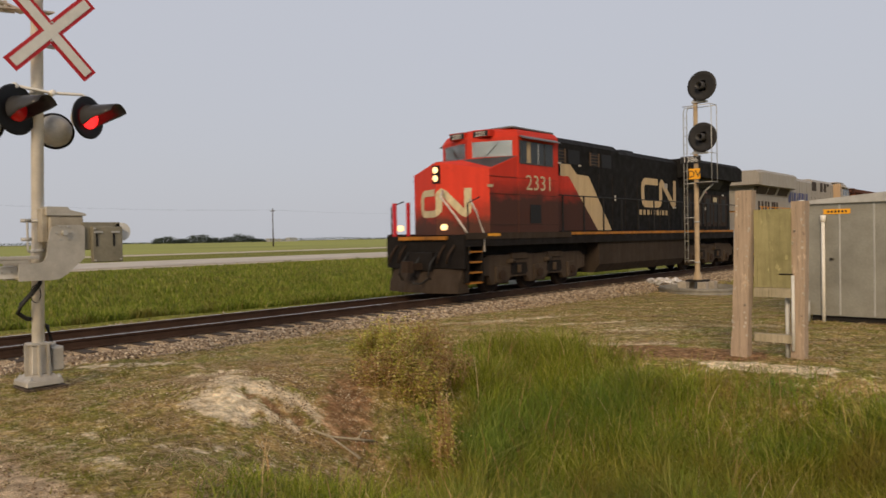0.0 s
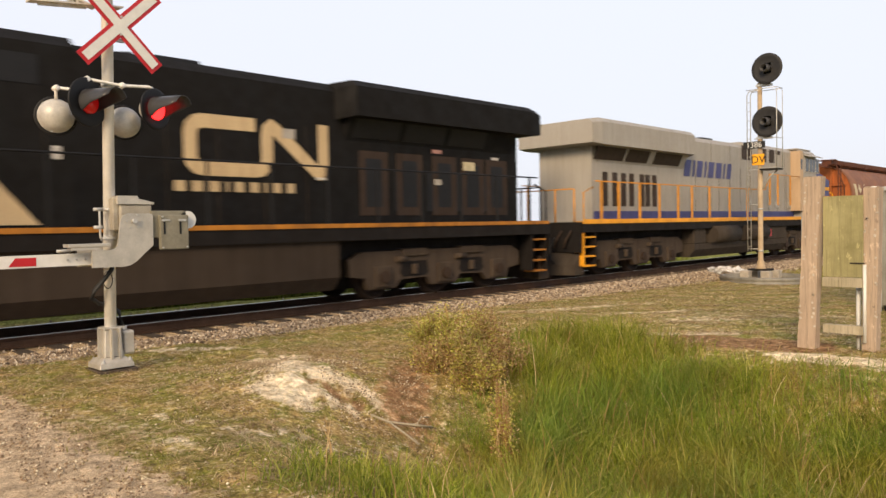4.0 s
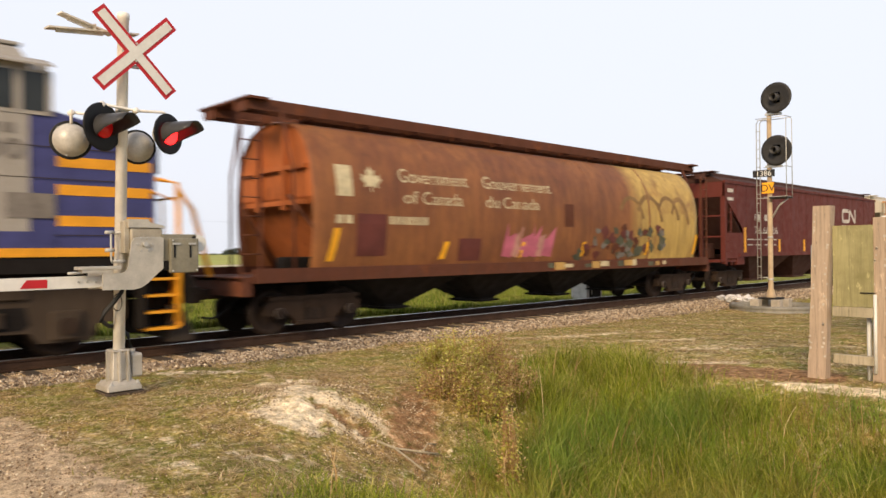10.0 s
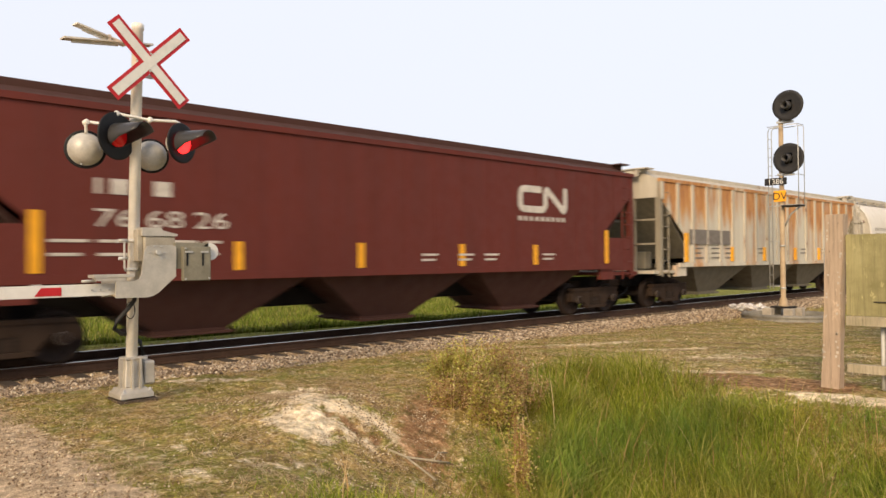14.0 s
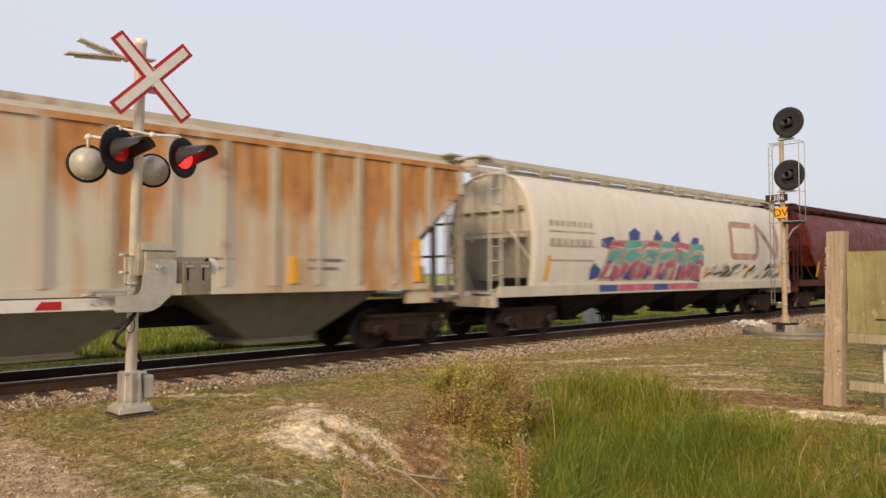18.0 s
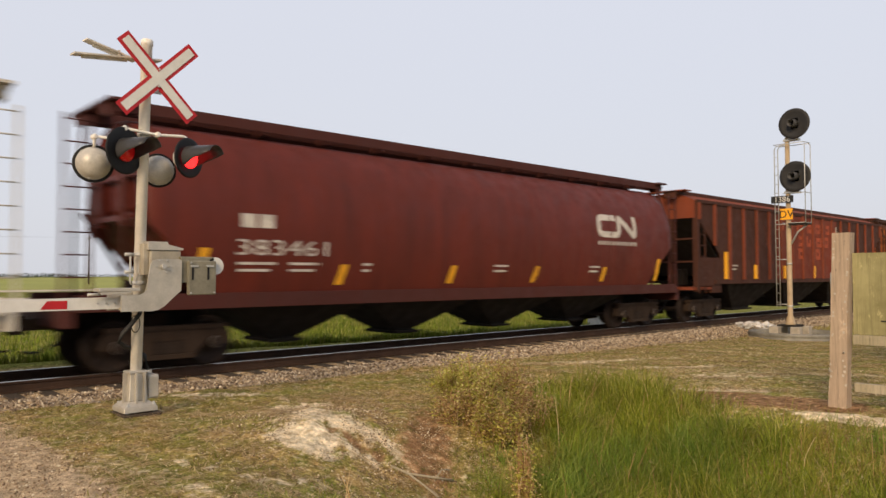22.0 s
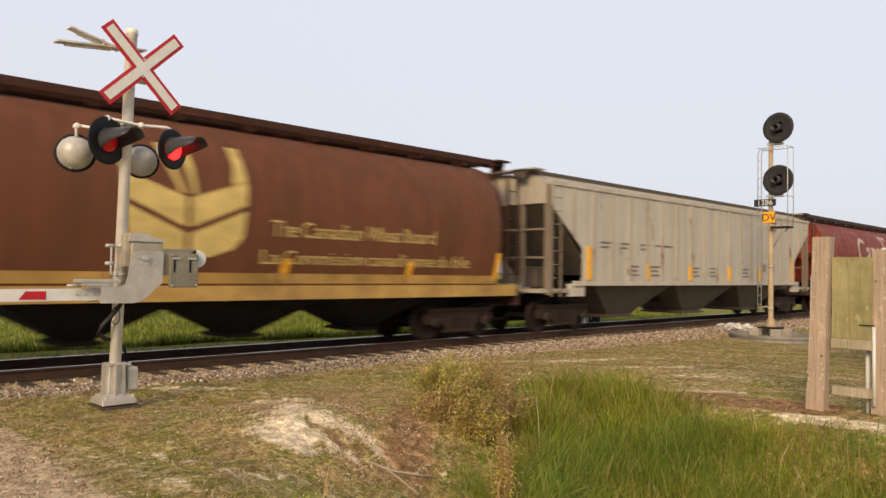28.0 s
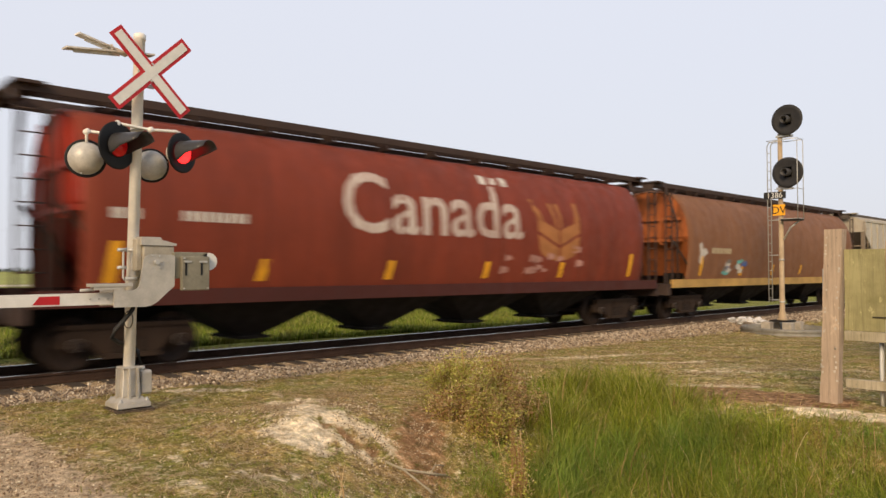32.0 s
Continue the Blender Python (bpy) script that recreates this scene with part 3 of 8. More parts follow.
def short_grass():
    rng = np.random.default_rng(21)
    n = 200000
    x, y = rng.uniform(1.7, 30, n), rng.uniform(1.0, 12.2, n)
    x[: n * 2 // 3] = rng.uniform(1.7, 11, n * 2 // 3)
    bare = 1.2 * np.exp(-((x - 4.4) / 0.6) ** 2 - ((y - 7.0) / 0.9) ** 2) + np.exp(-((x - 5.3) / 0.55) ** 2 - ((y - 7.9) / 1.0) ** 2) + 1.1 * np.exp(-((x - 5.8) / 1.0) ** 2 - ((y - 6.4) / 1.1) ** 2) + 1.2 * np.exp(-((x - 10.6) / 0.7) ** 2 - ((y - 4.2) / 1.4) ** 2)
    k = clumps(x, y, 5.0)
    keep = (k - bare > rng.uniform(0.1, 1, n)) & (x > 1.9 + 0.5 * rng.uniform(0, 1, n))
    x, y, k = x[keep], y[keep], k[keep]
    blades("short_grass", x, y, height(x, y), rng.uniform(0.3, 1.2, len(x)), rng.uniform(0.025, 0.075, len(x)) * (0.5 + 0.9 * k), rng.uniform(0.006, 0.013, len(x)), M["short_grass"],
           "short dry mown grass on the flat ground", "grass", 22)


def verge_grass():
    rng = np.random.default_rng(31)
    n = 120000
    u = rng.uniform(0, 1, n)
    y = 17.7 + 28.3 * u ** 1.7
    x = rng.uniform(-2, 1, n) * 6 + rng.uniform(0.35, 1.75, n) * y * 1.0
    tall = rng.uniform(0.10, 0.34, n) * (1 + 0.45 * wob(x, y, 0.6)) * (1.15 - 0.4 * smooth(30, 46, y))
    blades("verge_grass", x, y, height(x, y), rng.uniform(0.1, 0.7, n), tall, rng.uniform(0.015, 0.035, n) * (0.6 + y / 30), M["far_grass"],
           "long green grass between the track and the highway", "grass", 32)


def dry_straw():
    """Loose straw lying flat on the mown ground and the bank, in streaks on the far flat."""
    rng = np.random.default_rng(51)
    n = 52000
    x, y = rng.uniform(2.0, 18, n), rng.uniform(2.5, 11.8, n)
    x[: n // 2] = rng.uniform(2.2, 7.5, n // 2)
    y[: n // 2] = rng.uniform(4.4, 9.5, n // 2)
    core = np.exp(-((x - 4.55) / 0.45) ** 2 - ((y - 6.95) / 0.7) ** 2) + np.exp(-((x - 5.33) / 0.22) ** 2 - ((y - 7.5) / 1.2) ** 2)
    keep = (ditch_cover(x, y) < 0.35) & (clumps(x, y, 9.0) - core - 1.3 * np.exp(-((x - 10.7) / 0.6) ** 2 - ((y - 4.45) / 1.0) ** 2) > rng.uniform(0, 1, n))
    x, y = x[keep], y[keep]
    blades("dry_straw", x, y, height(x, y) + 0.036, rng.uniform(2.5, 6.0, len(x)), rng.uniform(0.025, 0.06, len(x)), rng.uniform(0.005, 0.010, len(x)), M["straw"],
           "loose pale straw and dead stems on the ground", "straw", 52, bend=0.13)
    n = 70000
    x, y = rng.uniform(8.5, 26, n), rng.uniform(2.5, 11.9, n)
    u, v = 0.73 * x - 0.69 * y, 0.69 * x + 0.73 * y
    streak = smooth(-0.15, 0.45, 0.55 * wob(0.55 * u, 2.4 * v, 1.6, 3.0) + 0.55 * wob(0.8 * u, 4.6 * v, 1.3, 8.0))
    mulch = 1.3 * np.exp(-((x - 10.7) / 0.6) ** 2 - ((y - 4.45) / 1.0) ** 2)
    keep = (ditch_cover(x, y) < 0.2) & (streak - mulch > rng.uniform(0, 1, n))
    x, y = x[keep], y[keep]
    blades("mown_straw", x, y, height(x, y) + 0.04, rng.uniform(2.0, 4.0, len(x)), rng.uniform(0.035, 0.07, len(x)), rng.uniform(0.012, 0.024, len(x)), M["straw"],
           "streaks of pale mown straw on the flat ground", "straw", 53, bend=0.2)


M["straw"] = leafy("bleached_straw", (0.25, 0.16, 0.08), (0.62, 0.47, 0.25), (0.80, 0.68, 0.45))
tall_grass()
short_grass()
verge_grass()
dry_straw()


# ---- track ----
def rail_outline(s):
    """Half of a flat-bottomed rail, mirrored: (across, up)."""
    h = [(0.0685, -0.180), (0.0685, -0.168), (0.012, -0.145), (0.009, -0.045), (0.034, -0.036), (0.036, -0.006), (0.030, 0.0)]
    return [(s + a, b) for a, b in h] + [(s - a, b) for a, b in h[::-1]]


def make_track():
    track = tagged(new("railway_track"), "straight single railway track on a ballast bed", "track", kind="structure")
    for s in (-1, 1):
        c = TRACK_Y + s * (GAUGE / 2 + 0.036)
        part("rail", prism(bmesh.new(), rail_outline(c), -120, 420, "x"), M["rust_rail"], track, "rusty steel rail")
        part("rail_head", box(bmesh.new(), -120, 420, c - 0.031, c + 0.031, 0.0005, 0.003), M["rail_head"], track, "bright worn rail head")
    bm = box(bmesh.new(), -0.115, 0.115, -1.30, 1.30, -0.36, -0.185, 0.012)
    first = part("tie", bm, M["tie"], track)
    first.matrix_basis = pose(-6, TRACK_Y, 0)
    for k in range(1, 150):
        t = first.copy()
        scene.collection.objects.link(t)
        t.matrix_basis = pose(-6 + 0.53 * k, TRACK_Y + random.uniform(-0.03, 0.03), random.uniform(-0.008, 0.004), 0, 0, random.uniform(-0.8, 0.8))
    return track


def stones(name, x, y, z, size, material, label, seed):
    """Many small crushed stones, each a squashed and turned octahedron."""
    rng = np.random.default_rng(seed)
    n = len(x)
    unit = np.array([(1, 0, 0), (-1, 0, 0), (0, 1, 0), (0, -1, 0), (0, 0, 1), (0, 0, -1)], float)
    v = unit[None] * rng.uniform(0.55, 1.1, (n, 6, 1)) * size[:, None, None]
    v += rng.uniform(-0.25, 0.25, (n, 6, 3)) * size[:, None, None]
    a = rng.uniform(0, 2 * math.pi, n)
    c, s = np.cos(a)[:, None], np.sin(a)[:, None]
    v = np.stack([v[..., 0] * c - v[..., 1] * s, v[..., 0] * s + v[..., 1] * c, v[..., 2] * 0.8], -1)
    v += np.stack([x, y, z], 1)[:, None]
    f = np.array([(0, 2, 4), (2, 1, 4), (1, 3, 4), (3, 0, 4), (2, 0, 5), (1, 2, 5), (3, 1, 5), (0, 3, 5)])
    faces = (np.arange(n)[:, None, None] * 6 + f[None]).reshape(-1, 3)
    me = bpy.data.meshes.new(name)
    me.from_pydata(v.reshape(-1, 3).tolist(), [], faces.tolist())
    me.materials.append(material)
    return tagged(new(name, me), label, "gravel", kind="stuff")


def stone_material(name, stops):
    m, nt, b = nodes_of(name)
    geo = nt.nodes.new("ShaderNodeNewGeometry")
    tone = ramp_of(nt, geo.outputs["Random Per Island"], stops)
    nt.links.new(mixed(nt, 1.0, tone, ramp_of(nt, noise_of(nt, 30), [(0.3, 0.75), (0.7, 1.0)]), "MULTIPLY"), b.inputs["Base Color"])
    b.inputs["Roughness"].default_value = 0.95
    return m


def ballast():
    rng = np.random.default_rng(41)
    M["ballast"] = stone_material("loose_ballast_stone", [(0.0, (0.095, 0.062, 0.040)), (0.4, (0.24, 0.18, 0.125)), (0.75, (0.38, 0.31, 0.23)), (1.0, (0.74, 0.65, 0.50))])
    M["crumb"] = stone_material("loose_soil_crumb", [(0.0, (0.13, 0.078, 0.042)), (0.45, (0.26, 0.175, 0.10)), (0.8, (0.46, 0.35, 0.21)), (1.0, (0.84, 0.74, 0.54))])
    n = 26000
    x = rng.uniform(-3, 1, n) + rng.uniform(0, 1, n) ** 1.3 * 48
    d = np.abs(rng.normal(0, 1.35, n)) + 0.1
    near = rng.uniform(0, 1, n) < 0.8
    y = np.where(near, TRACK_Y - 1.3 - d * 0.75, TRACK_Y + rng.uniform(-1.2, 3.0, n))
    keep = (y > TRACK_Y - 3.3 - rng.uniform(-0.3, 0.2, n)) & (np.abs(np.abs(y - TRACK_Y) - 0.754) > 0.11)
    x, y = x[keep], y[keep]
    size = rng.uniform(0.018, 0.045, len(x))
    stones("ballast_stones", x, y, height(x, y) + 0.012, size, M["ballast"], "loose grey and tan crushed stone along the track", 42)
    n = 20000
    x, y = 1.5 + np.abs(rng.normal(0, 0.55, n)), rng.uniform(2.5, 11.5, n)
    x[n // 4:] = rng.uniform(2.0, 9.5, n - n // 4)
    y[n // 4:] = rng.uniform(4.5, 11.5, n - n // 4)
    x[n // 2:] = rng.normal(5.2, 0.9, n - n // 2)
    y[n // 2:] = rng.normal(7.0, 1.1, n - n // 2)
    pale = np.exp(-((x - 4.45) / 0.4) ** 2 - ((y - 6.9) / 0.35) ** 2) + np.exp(-((x - 5.0) / 0.3) ** 2 - ((y - 7.7) / 0.9) ** 2)
    keep = (ditch_cover(x, y) < 0.2) & (y < 11.6) & (pale < rng.uniform(0.1, 0.9, n))
    x, y = x[keep], y[keep]
    stones("scattered_pebbles", x, y, height(x, y) + 0.004, rng.uniform(0.004, 0.016, len(x)), M["crumb"], "small pale pebbles and clods scattered on the shoulder and bank", 43)


make_track()
ballast()


# ---- crossing signal with its gate ----
def lamp_unit(parent, at, facing, lens, rim=0.29, dome=0.20, reach=0.45):
    """A black round background with a lens and a long cut hood in front, a domed housing behind."""
    f = Vector(facing).normalized()
    c = Vector(at)
    disc = part("background", lathe(bmesh.new(), [(-0.010, rim - 0.02), (-0.014, rim), (0.004, rim + 0.004), (0.010, rim - 0.012), (0.002, 0.19), (0.0, 0.05)], c, f, 36), M["black"], parent, "round black lamp background")
    part("lens", lathe(bmesh.new(), [(0.008, 0.140), (0.03, 0.138), (0.055, 0.11), (0.07, 0.055), (0.074, 0.01)], c, f, 24), lens, disc)
    part("housing", lathe(bmesh.new(), [(-0.012, dome + 0.012), (-0.03, dome + 0.010), (-0.034, dome), (-0.07, 0.97 * dome), (-0.12, 0.86 * dome), (-0.165, 0.64 * dome), (-0.19, 0.34 * dome), (-0.20, 0.01)], c, f, 28), M["lamp_back"], disc, "domed pale grey lamp housing")
    q = f.to_track_quat("Z", "Y")
    for k in range(3):
        a = math.pi * (0.25 + 2 / 3 * k)
        p = c + q @ Vector(((dome + 0.005) * math.cos(a), (dome + 0.005) * math.sin(a), -0.03))
        part("latch", cyl(bmesh.new(), p, p - f * 0.03, 0.013, 6), M["steel"], disc)
    up = Vector((0, 0, 1))
    side = f.cross(up).normalized()
    bm = bmesh.new()
    n = 17
    rows = []
    for d, a0 in ((0.010, 48), (0.4 * reach, 12), (0.75 * reach, -6), (reach, -22)):
        for r in (0.152, 0.158):
            ring = []
            for k in range(n):
                a = radians(-a0 + (180 + 2 * a0) * k / (n - 1))
                ring.append(bm.verts.new(c + f * d + side * (r * math.cos(a)) + up * (r * math.sin(a) - 0.03 * d)))
            rows.append(ring)
    inner, outer = rows[0::2], rows[1::2]
    for grid in (inner, outer):
        for u, v in zip(grid, grid[1:]):
            for k in range(n - 1):
                bm.faces.new((u[k], u[k + 1], v[k + 1], v[k])).smooth = True
    for k in range(n - 1):
        bm.faces.new((inner[-1][k], inner[-1][k + 1], outer[-1][k + 1], outer[-1][k]))
    for k in (0, n - 1):
        for i in range(3):
            bm.faces.new((inner[i][k], inner[i + 1][k], outer[i + 1][k], outer[i][k]))
    part("hood", bm, M["visor"], disc, "grey-black sun hood")
    return disc


def crossing_signal():
    x, y, g = 3.56, 9.49, -0.06
    s = thing("crossing_signal", "pale steel level-crossing mast with crossbuck, red flashers and lowered gate", "crossing signal")

    def lean(z):
        return 3.545 + 0.0215 * z
    part("foot_plate", box(bmesh.new(), x - 0.235, x + 0.235, y - 0.235, y + 0.235, g - 0.05, g + 0.045, 0.008), M["dark_plate"], s, "dark rusty foot plate")
    bm = bmesh.new()
    for z0, z1, w0, w1 in ((g + 0.06, g + 0.125, 0.210, 0.205), (g + 0.125, g + 0.19, 0.200, 0.125), (g + 0.19, g + 0.53, 0.118, 0.098), (g + 0.53, g + 0.56, 0.112, 0.112)):
        v = [bm.verts.new((x - 0.01 + a * w, y + b * w, z)) for z, w in ((z0, w0), (z1, w1)) for a, b in ((-1, -1), (1, -1), (1, 1), (-1, 1))]
        for k in range(4):
            bm.faces.new((v[k], v[(k + 1) % 4], v[4 + (k + 1) % 4], v[4 + k]))
        bm.faces.new(v[:4][::-1])
        bm.faces.new(v[4:])
    bmesh.ops.bevel(bm, geom=bm.edges[:], offset=0.008, segments=1, affect="EDGES")
    part("pedestal", bm, M["alu"], s, "flared cast aluminium pedestal")
    for a, b in ((-1, -1), (1, -1), (-1, 1), (1, 1)):
        bm = cyl(bmesh.new(), (x + a * 0.16, y + b * 0.16, g + 0.04), (x + a * 0.16, y + b * 0.16, g + 0.175), 0.016, 8)
        cyl(bm, (x + a * 0.16, y + b * 0.16, g + 0.125), (x + a * 0.16, y + b * 0.16, g + 0.15), 0.032, 6)
        part("anchor_bolt", bm, M["steel"], s)
    for u in (-0.045, 0.055):
        part("pedestal_rib", prism(bmesh.new(), [(x + u - 0.014, g + 0.14), (x + u + 0.014, g + 0.14), (x + u + 0.010, g + 0.54), (x + u - 0.010, g + 0.54)], y - 0.155, y - 0.10), M["alu"], s)
    part("pedestal_rib", prism(bmesh.new(), [(y - 0.03, g + 0.14), (y + 0.03, g + 0.14), (y + 0.02, g + 0.54), (y - 0.02, g + 0.54)], x - 0.16, x - 0.11, "x"), M["alu"], s)
    jb = boxed("junction_box", M["alu"], s, 3.665, 3.81, y - 0.10, y + 0.10, g + 0.20, g + 0.50, bevel=0.018, label="small cast junction box")
    boxed("junction_lid", M["alu"], jb, 3.675, 3.80, y - 0.118, y - 0.098, g + 0.22, g + 0.48, bevel=0.008)
    part("conduit_hub", cyl(bmesh.new(), (3.71, y, g + 0.48), (3.71, y, g + 0.55), 0.045, 12), M["alu"], jb)
    for u in (3.69, 3.78):
        part("lid_screw", cyl(bmesh.new(), (u, y - 0.13, g + 0.30), (u, y - 0.11, g + 0.30), 0.010, 6), M["steel"], jb)
    axis = Vector((lean(4.7) - lean(0.45), 0, 4.25)).normalized()
    part("pole", lathe(bmesh.new(), [(0, 0.070), (4.20, 0.068), (4.205, 0.076), (4.27, 0.076), (4.285, 0.06)], (lean(0.46), y, 0.46), axis, 24), M["white_pole"], s, "pale painted steel pole")
    for z in (4.10, 1.96, 1.60, 3.50):
        part("clamp", lathe(bmesh.new(), [(-0.022, 0.082), (0.022, 0.082)], (lean(z), y, z), axis, 18), M["steel"], s)
    bm = tube(bmesh.new(), [(3.44, 9.38, 1.98), (3.43, 9.38, 1.93), (3.43, 9.38, 1.62), (3.45, 9.38, 1.58)], 0.014, 6)
    part("service_pipe", bm, M["steel"], s)
    for z in (1.96, 1.74):
        part("clamp_bolt", cyl(bmesh.new(), (3.36, 9.38, z), (3.47, 9.38, z), 0.022, 8), M["steel"], s)
    # crossbuck towards the gravel road
    boxed("crossbuck_bracket", M["steel"], s, 3.60, 3.86, 9.36, 9.42, 4.20, 4.26)
    boxed("crossbuck_bracket", M["steel"], s, 3.62, 3.80, 9.36, 9.42, 4.04, 4.08)
    for turn, off, lift in ((46.2, 0.0, 0.013), (-45.0, 0.008, 0.0075)):
        r = pose(3.738, 9.345 - off, 4.226, 0, turn, 0)
        bm = box(bmesh.new(), -0.655, 0.655, -0.003, 0.003, -0.098, 0.098)
        bmesh.ops.transform(bm, matrix=r, verts=bm.verts[:])
        board = part("crossbuck_board", bm, M["sign_red"], s, "white crossbuck board with red border")
        bm = box(bmesh.new(), -0.612, 0.612, -0.003 - lift, -lift, -0.056, 0.056)
        bmesh.ops.transform(bm, matrix=r, verts=bm.verts[:])
        part("white_field", bm, M["sign_white"], board)
    for dx, dz in ((0.01, 0.115), (0.0, -0.105)):
        part("bolt", cyl(bmesh.new(), (3.738 + dx, 9.318, 4.226 + dz), (3.738 + dx, 9.36, 4.226 + dz), 0.014, 8), M["steel"], s)
    # second crossbuck, for the highway side, seen almost on edge
    for a, b, wide in (((2.745, 9.47, 4.375), (3.84, 9.56, 4.515), 0.075), ((2.885, 9.47, 4.575), (3.52, 9.56, 4.455), 0.065)):
        d = (Vector(b) - Vector(a))
        bm = box(bmesh.new(), 0, d.length, -wide, wide, -0.010, 0.010)
        box(bm, 0.1, d.length * 0.6, -0.012, 0.012, -0.045, -0.010)
        bmesh.ops.transform(bm, matrix=Matrix.Translation(a) @ d.to_track_quat("X", "Z").to_matrix().to_4x4(), verts=bm.verts[:])
        part("edge_on_board", bm, M["old_board"], s, "thin weathered board seen on edge")
    boxed("board_strut", M["old_board"], s, 3.28, 3.31, 9.47, 9.55, 4.42, 4.53)
    # flashers
    bm = bmesh.new()
    tube(bm, [(3.335, 9.40, 3.46), (3.335, 9.39, 3.515), (3.36, 9.39, 3.535), (3.55, 9.40, 3.52), (3.75, 9.40, 3.505), (4.10, 9.40, 3.53), (4.145, 9.40, 3.515), (4.155, 9.40, 3.46)], 0.019)
    part("lamp_arm", bm, M["white_pole"], s, "bent pipe arm of the flashers")
    bm = tube(bmesh.new(), [(3.07, 9.66, 3.30), (3.07, 9.66, 3.42), (3.10, 9.66, 3.44), (3.30, 9.64, 3.43), (3.58, 9.56, 3.44)], 0.019)
    part("lamp_arm", bm, M["white_pole"], s)
    for p in ((3.335, 9.39, 3.53), (3.755, 9.40, 3.505), (3.07, 9.66, 3.43)):
        part("pipe_joint", lathe(bmesh.new(), [(-0.04, 0.02), (-0.03, 0.036), (0.03, 0.036), (0.04, 0.02)], p, (0.2, -1, 0.2), 12), M["white_pole"], s)
    lamp_unit(s, (3.335, 9.36, 3.25), (0.43, -0.90, 0), M["red_dim"], 0.293, 0.18)
    lamp_unit(s, (4.170, 9.38, 3.25), (0.43, -0.90, 0), M["red_on"], 0.262, 0.18)
    lamp_unit(s, (3.085, 9.73, 3.105), (0.25, 0.96, 0), M["black"], 0.238, 0.195)
    lamp_unit(s, (3.905, 9.73, 3.095), (0.25, 0.96, 0), M["black"], 0.225, 0.188)
    # gate mechanism
    bm = box(bmesh.new(), 3.63, 4.03, 9.26, 9.62, 1.66, 2.02, 0.02)
    part("gate_machine", bm, M["machine"], s, "cast aluminium gate machine")
    part("machine_lid", prism(bmesh.new(), [(3.60, 2.02), (4.05, 2.02), (4.05, 2.045), (3.86, 2.09), (3.84, 2.125), (3.60, 2.125)], 9.24, 9.62), M["alu"], s)
    boxed("machine_back", M["machine"], s, 3.56, 3.63, 9.30, 9.58, 1.70, 2.10, bevel=0.01)
    outline = [(3.255, 1.258), (3.63, 1.252), (3.71, 1.268), (3.79, 1.315), (3.88, 1.40), (4.0, 1.505), (4.005, 1.885), (3.97, 1.905), (3.70, 1.905), (3.635, 1.885), (3.605, 1.83), (3.58, 1.68), (3.565, 1.545), (3.535, 1.485), (3.49, 1.462), (3.255, 1.462)]
    for y0, y1 in ((9.18, 9.205), (9.66, 9.685)):
        part("arm_bracket", prism(bmesh.new(), outline, y0, y1), M["alu"], s, "curved galvanised arm bracket")
    boxed("bracket_web", M["machine"], s, 3.27, 3.62, 9.205, 9.66, 1.275, 1.30)
    bm = cyl(bmesh.new(), (3.76, 9.13, 1.81), (3.76, 9.18, 1.81), 0.030, 14)
    pivot = part("pivot", bm, M["steel"], s)
    for k in range(6):
        a = k * math.pi / 3
        bx, bz = 3.76 + 0.09 * math.cos(a), 1.81 + 0.09 * math.sin(a)
        part("bolt", cyl(bmesh.new(), (bx, 9.165, bz), (bx, 9.18, bz), 0.011, 6), M["steel"], pivot)
    weight = boxed("counterweight", M["weight_grey"], s, 4.075, 4.45, 9.13, 9.20, 1.445, 1.885, bevel=0.012, label="olive-grey steel counterweight plate with two slots")
    for u in (4.115, 4.325):
        boxed("slot", M["black"], weight, u, u + 0.022, 9.122, 9.132, 1.64, 1.80)
        boxed("slot_cap", M["steel"], weight, u - 0.018, u + 0.085, 9.116, 9.130, 1.805, 1.83)
    for u, z in ((4.10, 1.47), (4.42, 1.475), (4.10, 1.86)):
        part("weight_bolt", cyl(bmesh.new(), (u, 9.11, z), (u, 9.13, z), 0.012, 6), M["steel"], weight)
    boxed("counterweight_arm", M["weight_grey"], s, 4.00, 4.46, 9.205, 9.30, 1.60, 1.94, bevel=0.01)
    part("arm_end", lathe(bmesh.new(), [(0, 0.115), (0.04, 0.115)], (4.475, 9.205, 1.82), (0, 1, 0), 20), M["sign_white"], s)
    bm = box(bmesh.new(), 2.99, 3.47, 9.16, 9.36, 1.505, 1.545, 0.006)
    box(bm, 3.02, 3.36, 9.17, 9.30, 1.47, 1.505)
    part("arm_clamp", bm, M["alu"], s)
    part("clamp_pin", cyl(bmesh.new(), (2.88, 9.22, 1.468), (3.04, 9.22, 1.475), 0.018, 8), M["steel"], s)
    bm = bmesh.new()
    rings = []
    for xx, z0, z1, w in ((3.30, 1.290, 1.432, 0.05), (2.14, 1.287, 1.427, 0.045), (-5.4, 1.31, 1.41, 0.03)):
        rings.append([bm.verts.new((xx, 9.36 + a * w, z)) for a, z in ((-1, z0), (1, z0), (1, z1), (-1, z1))])
    for u, v in zip(rings, rings[1:]):
        for k in range(4):
            bm.faces.new((u[k], u[(k + 1) % 4], v[(k + 1) % 4], v[k]))
    bm.faces.new(rings[0])
    bm.faces.new(rings[-1][::-1])
    arm = part("gate_arm", bm, M["sign_white"], s, "lowered white gate arm with red bands")
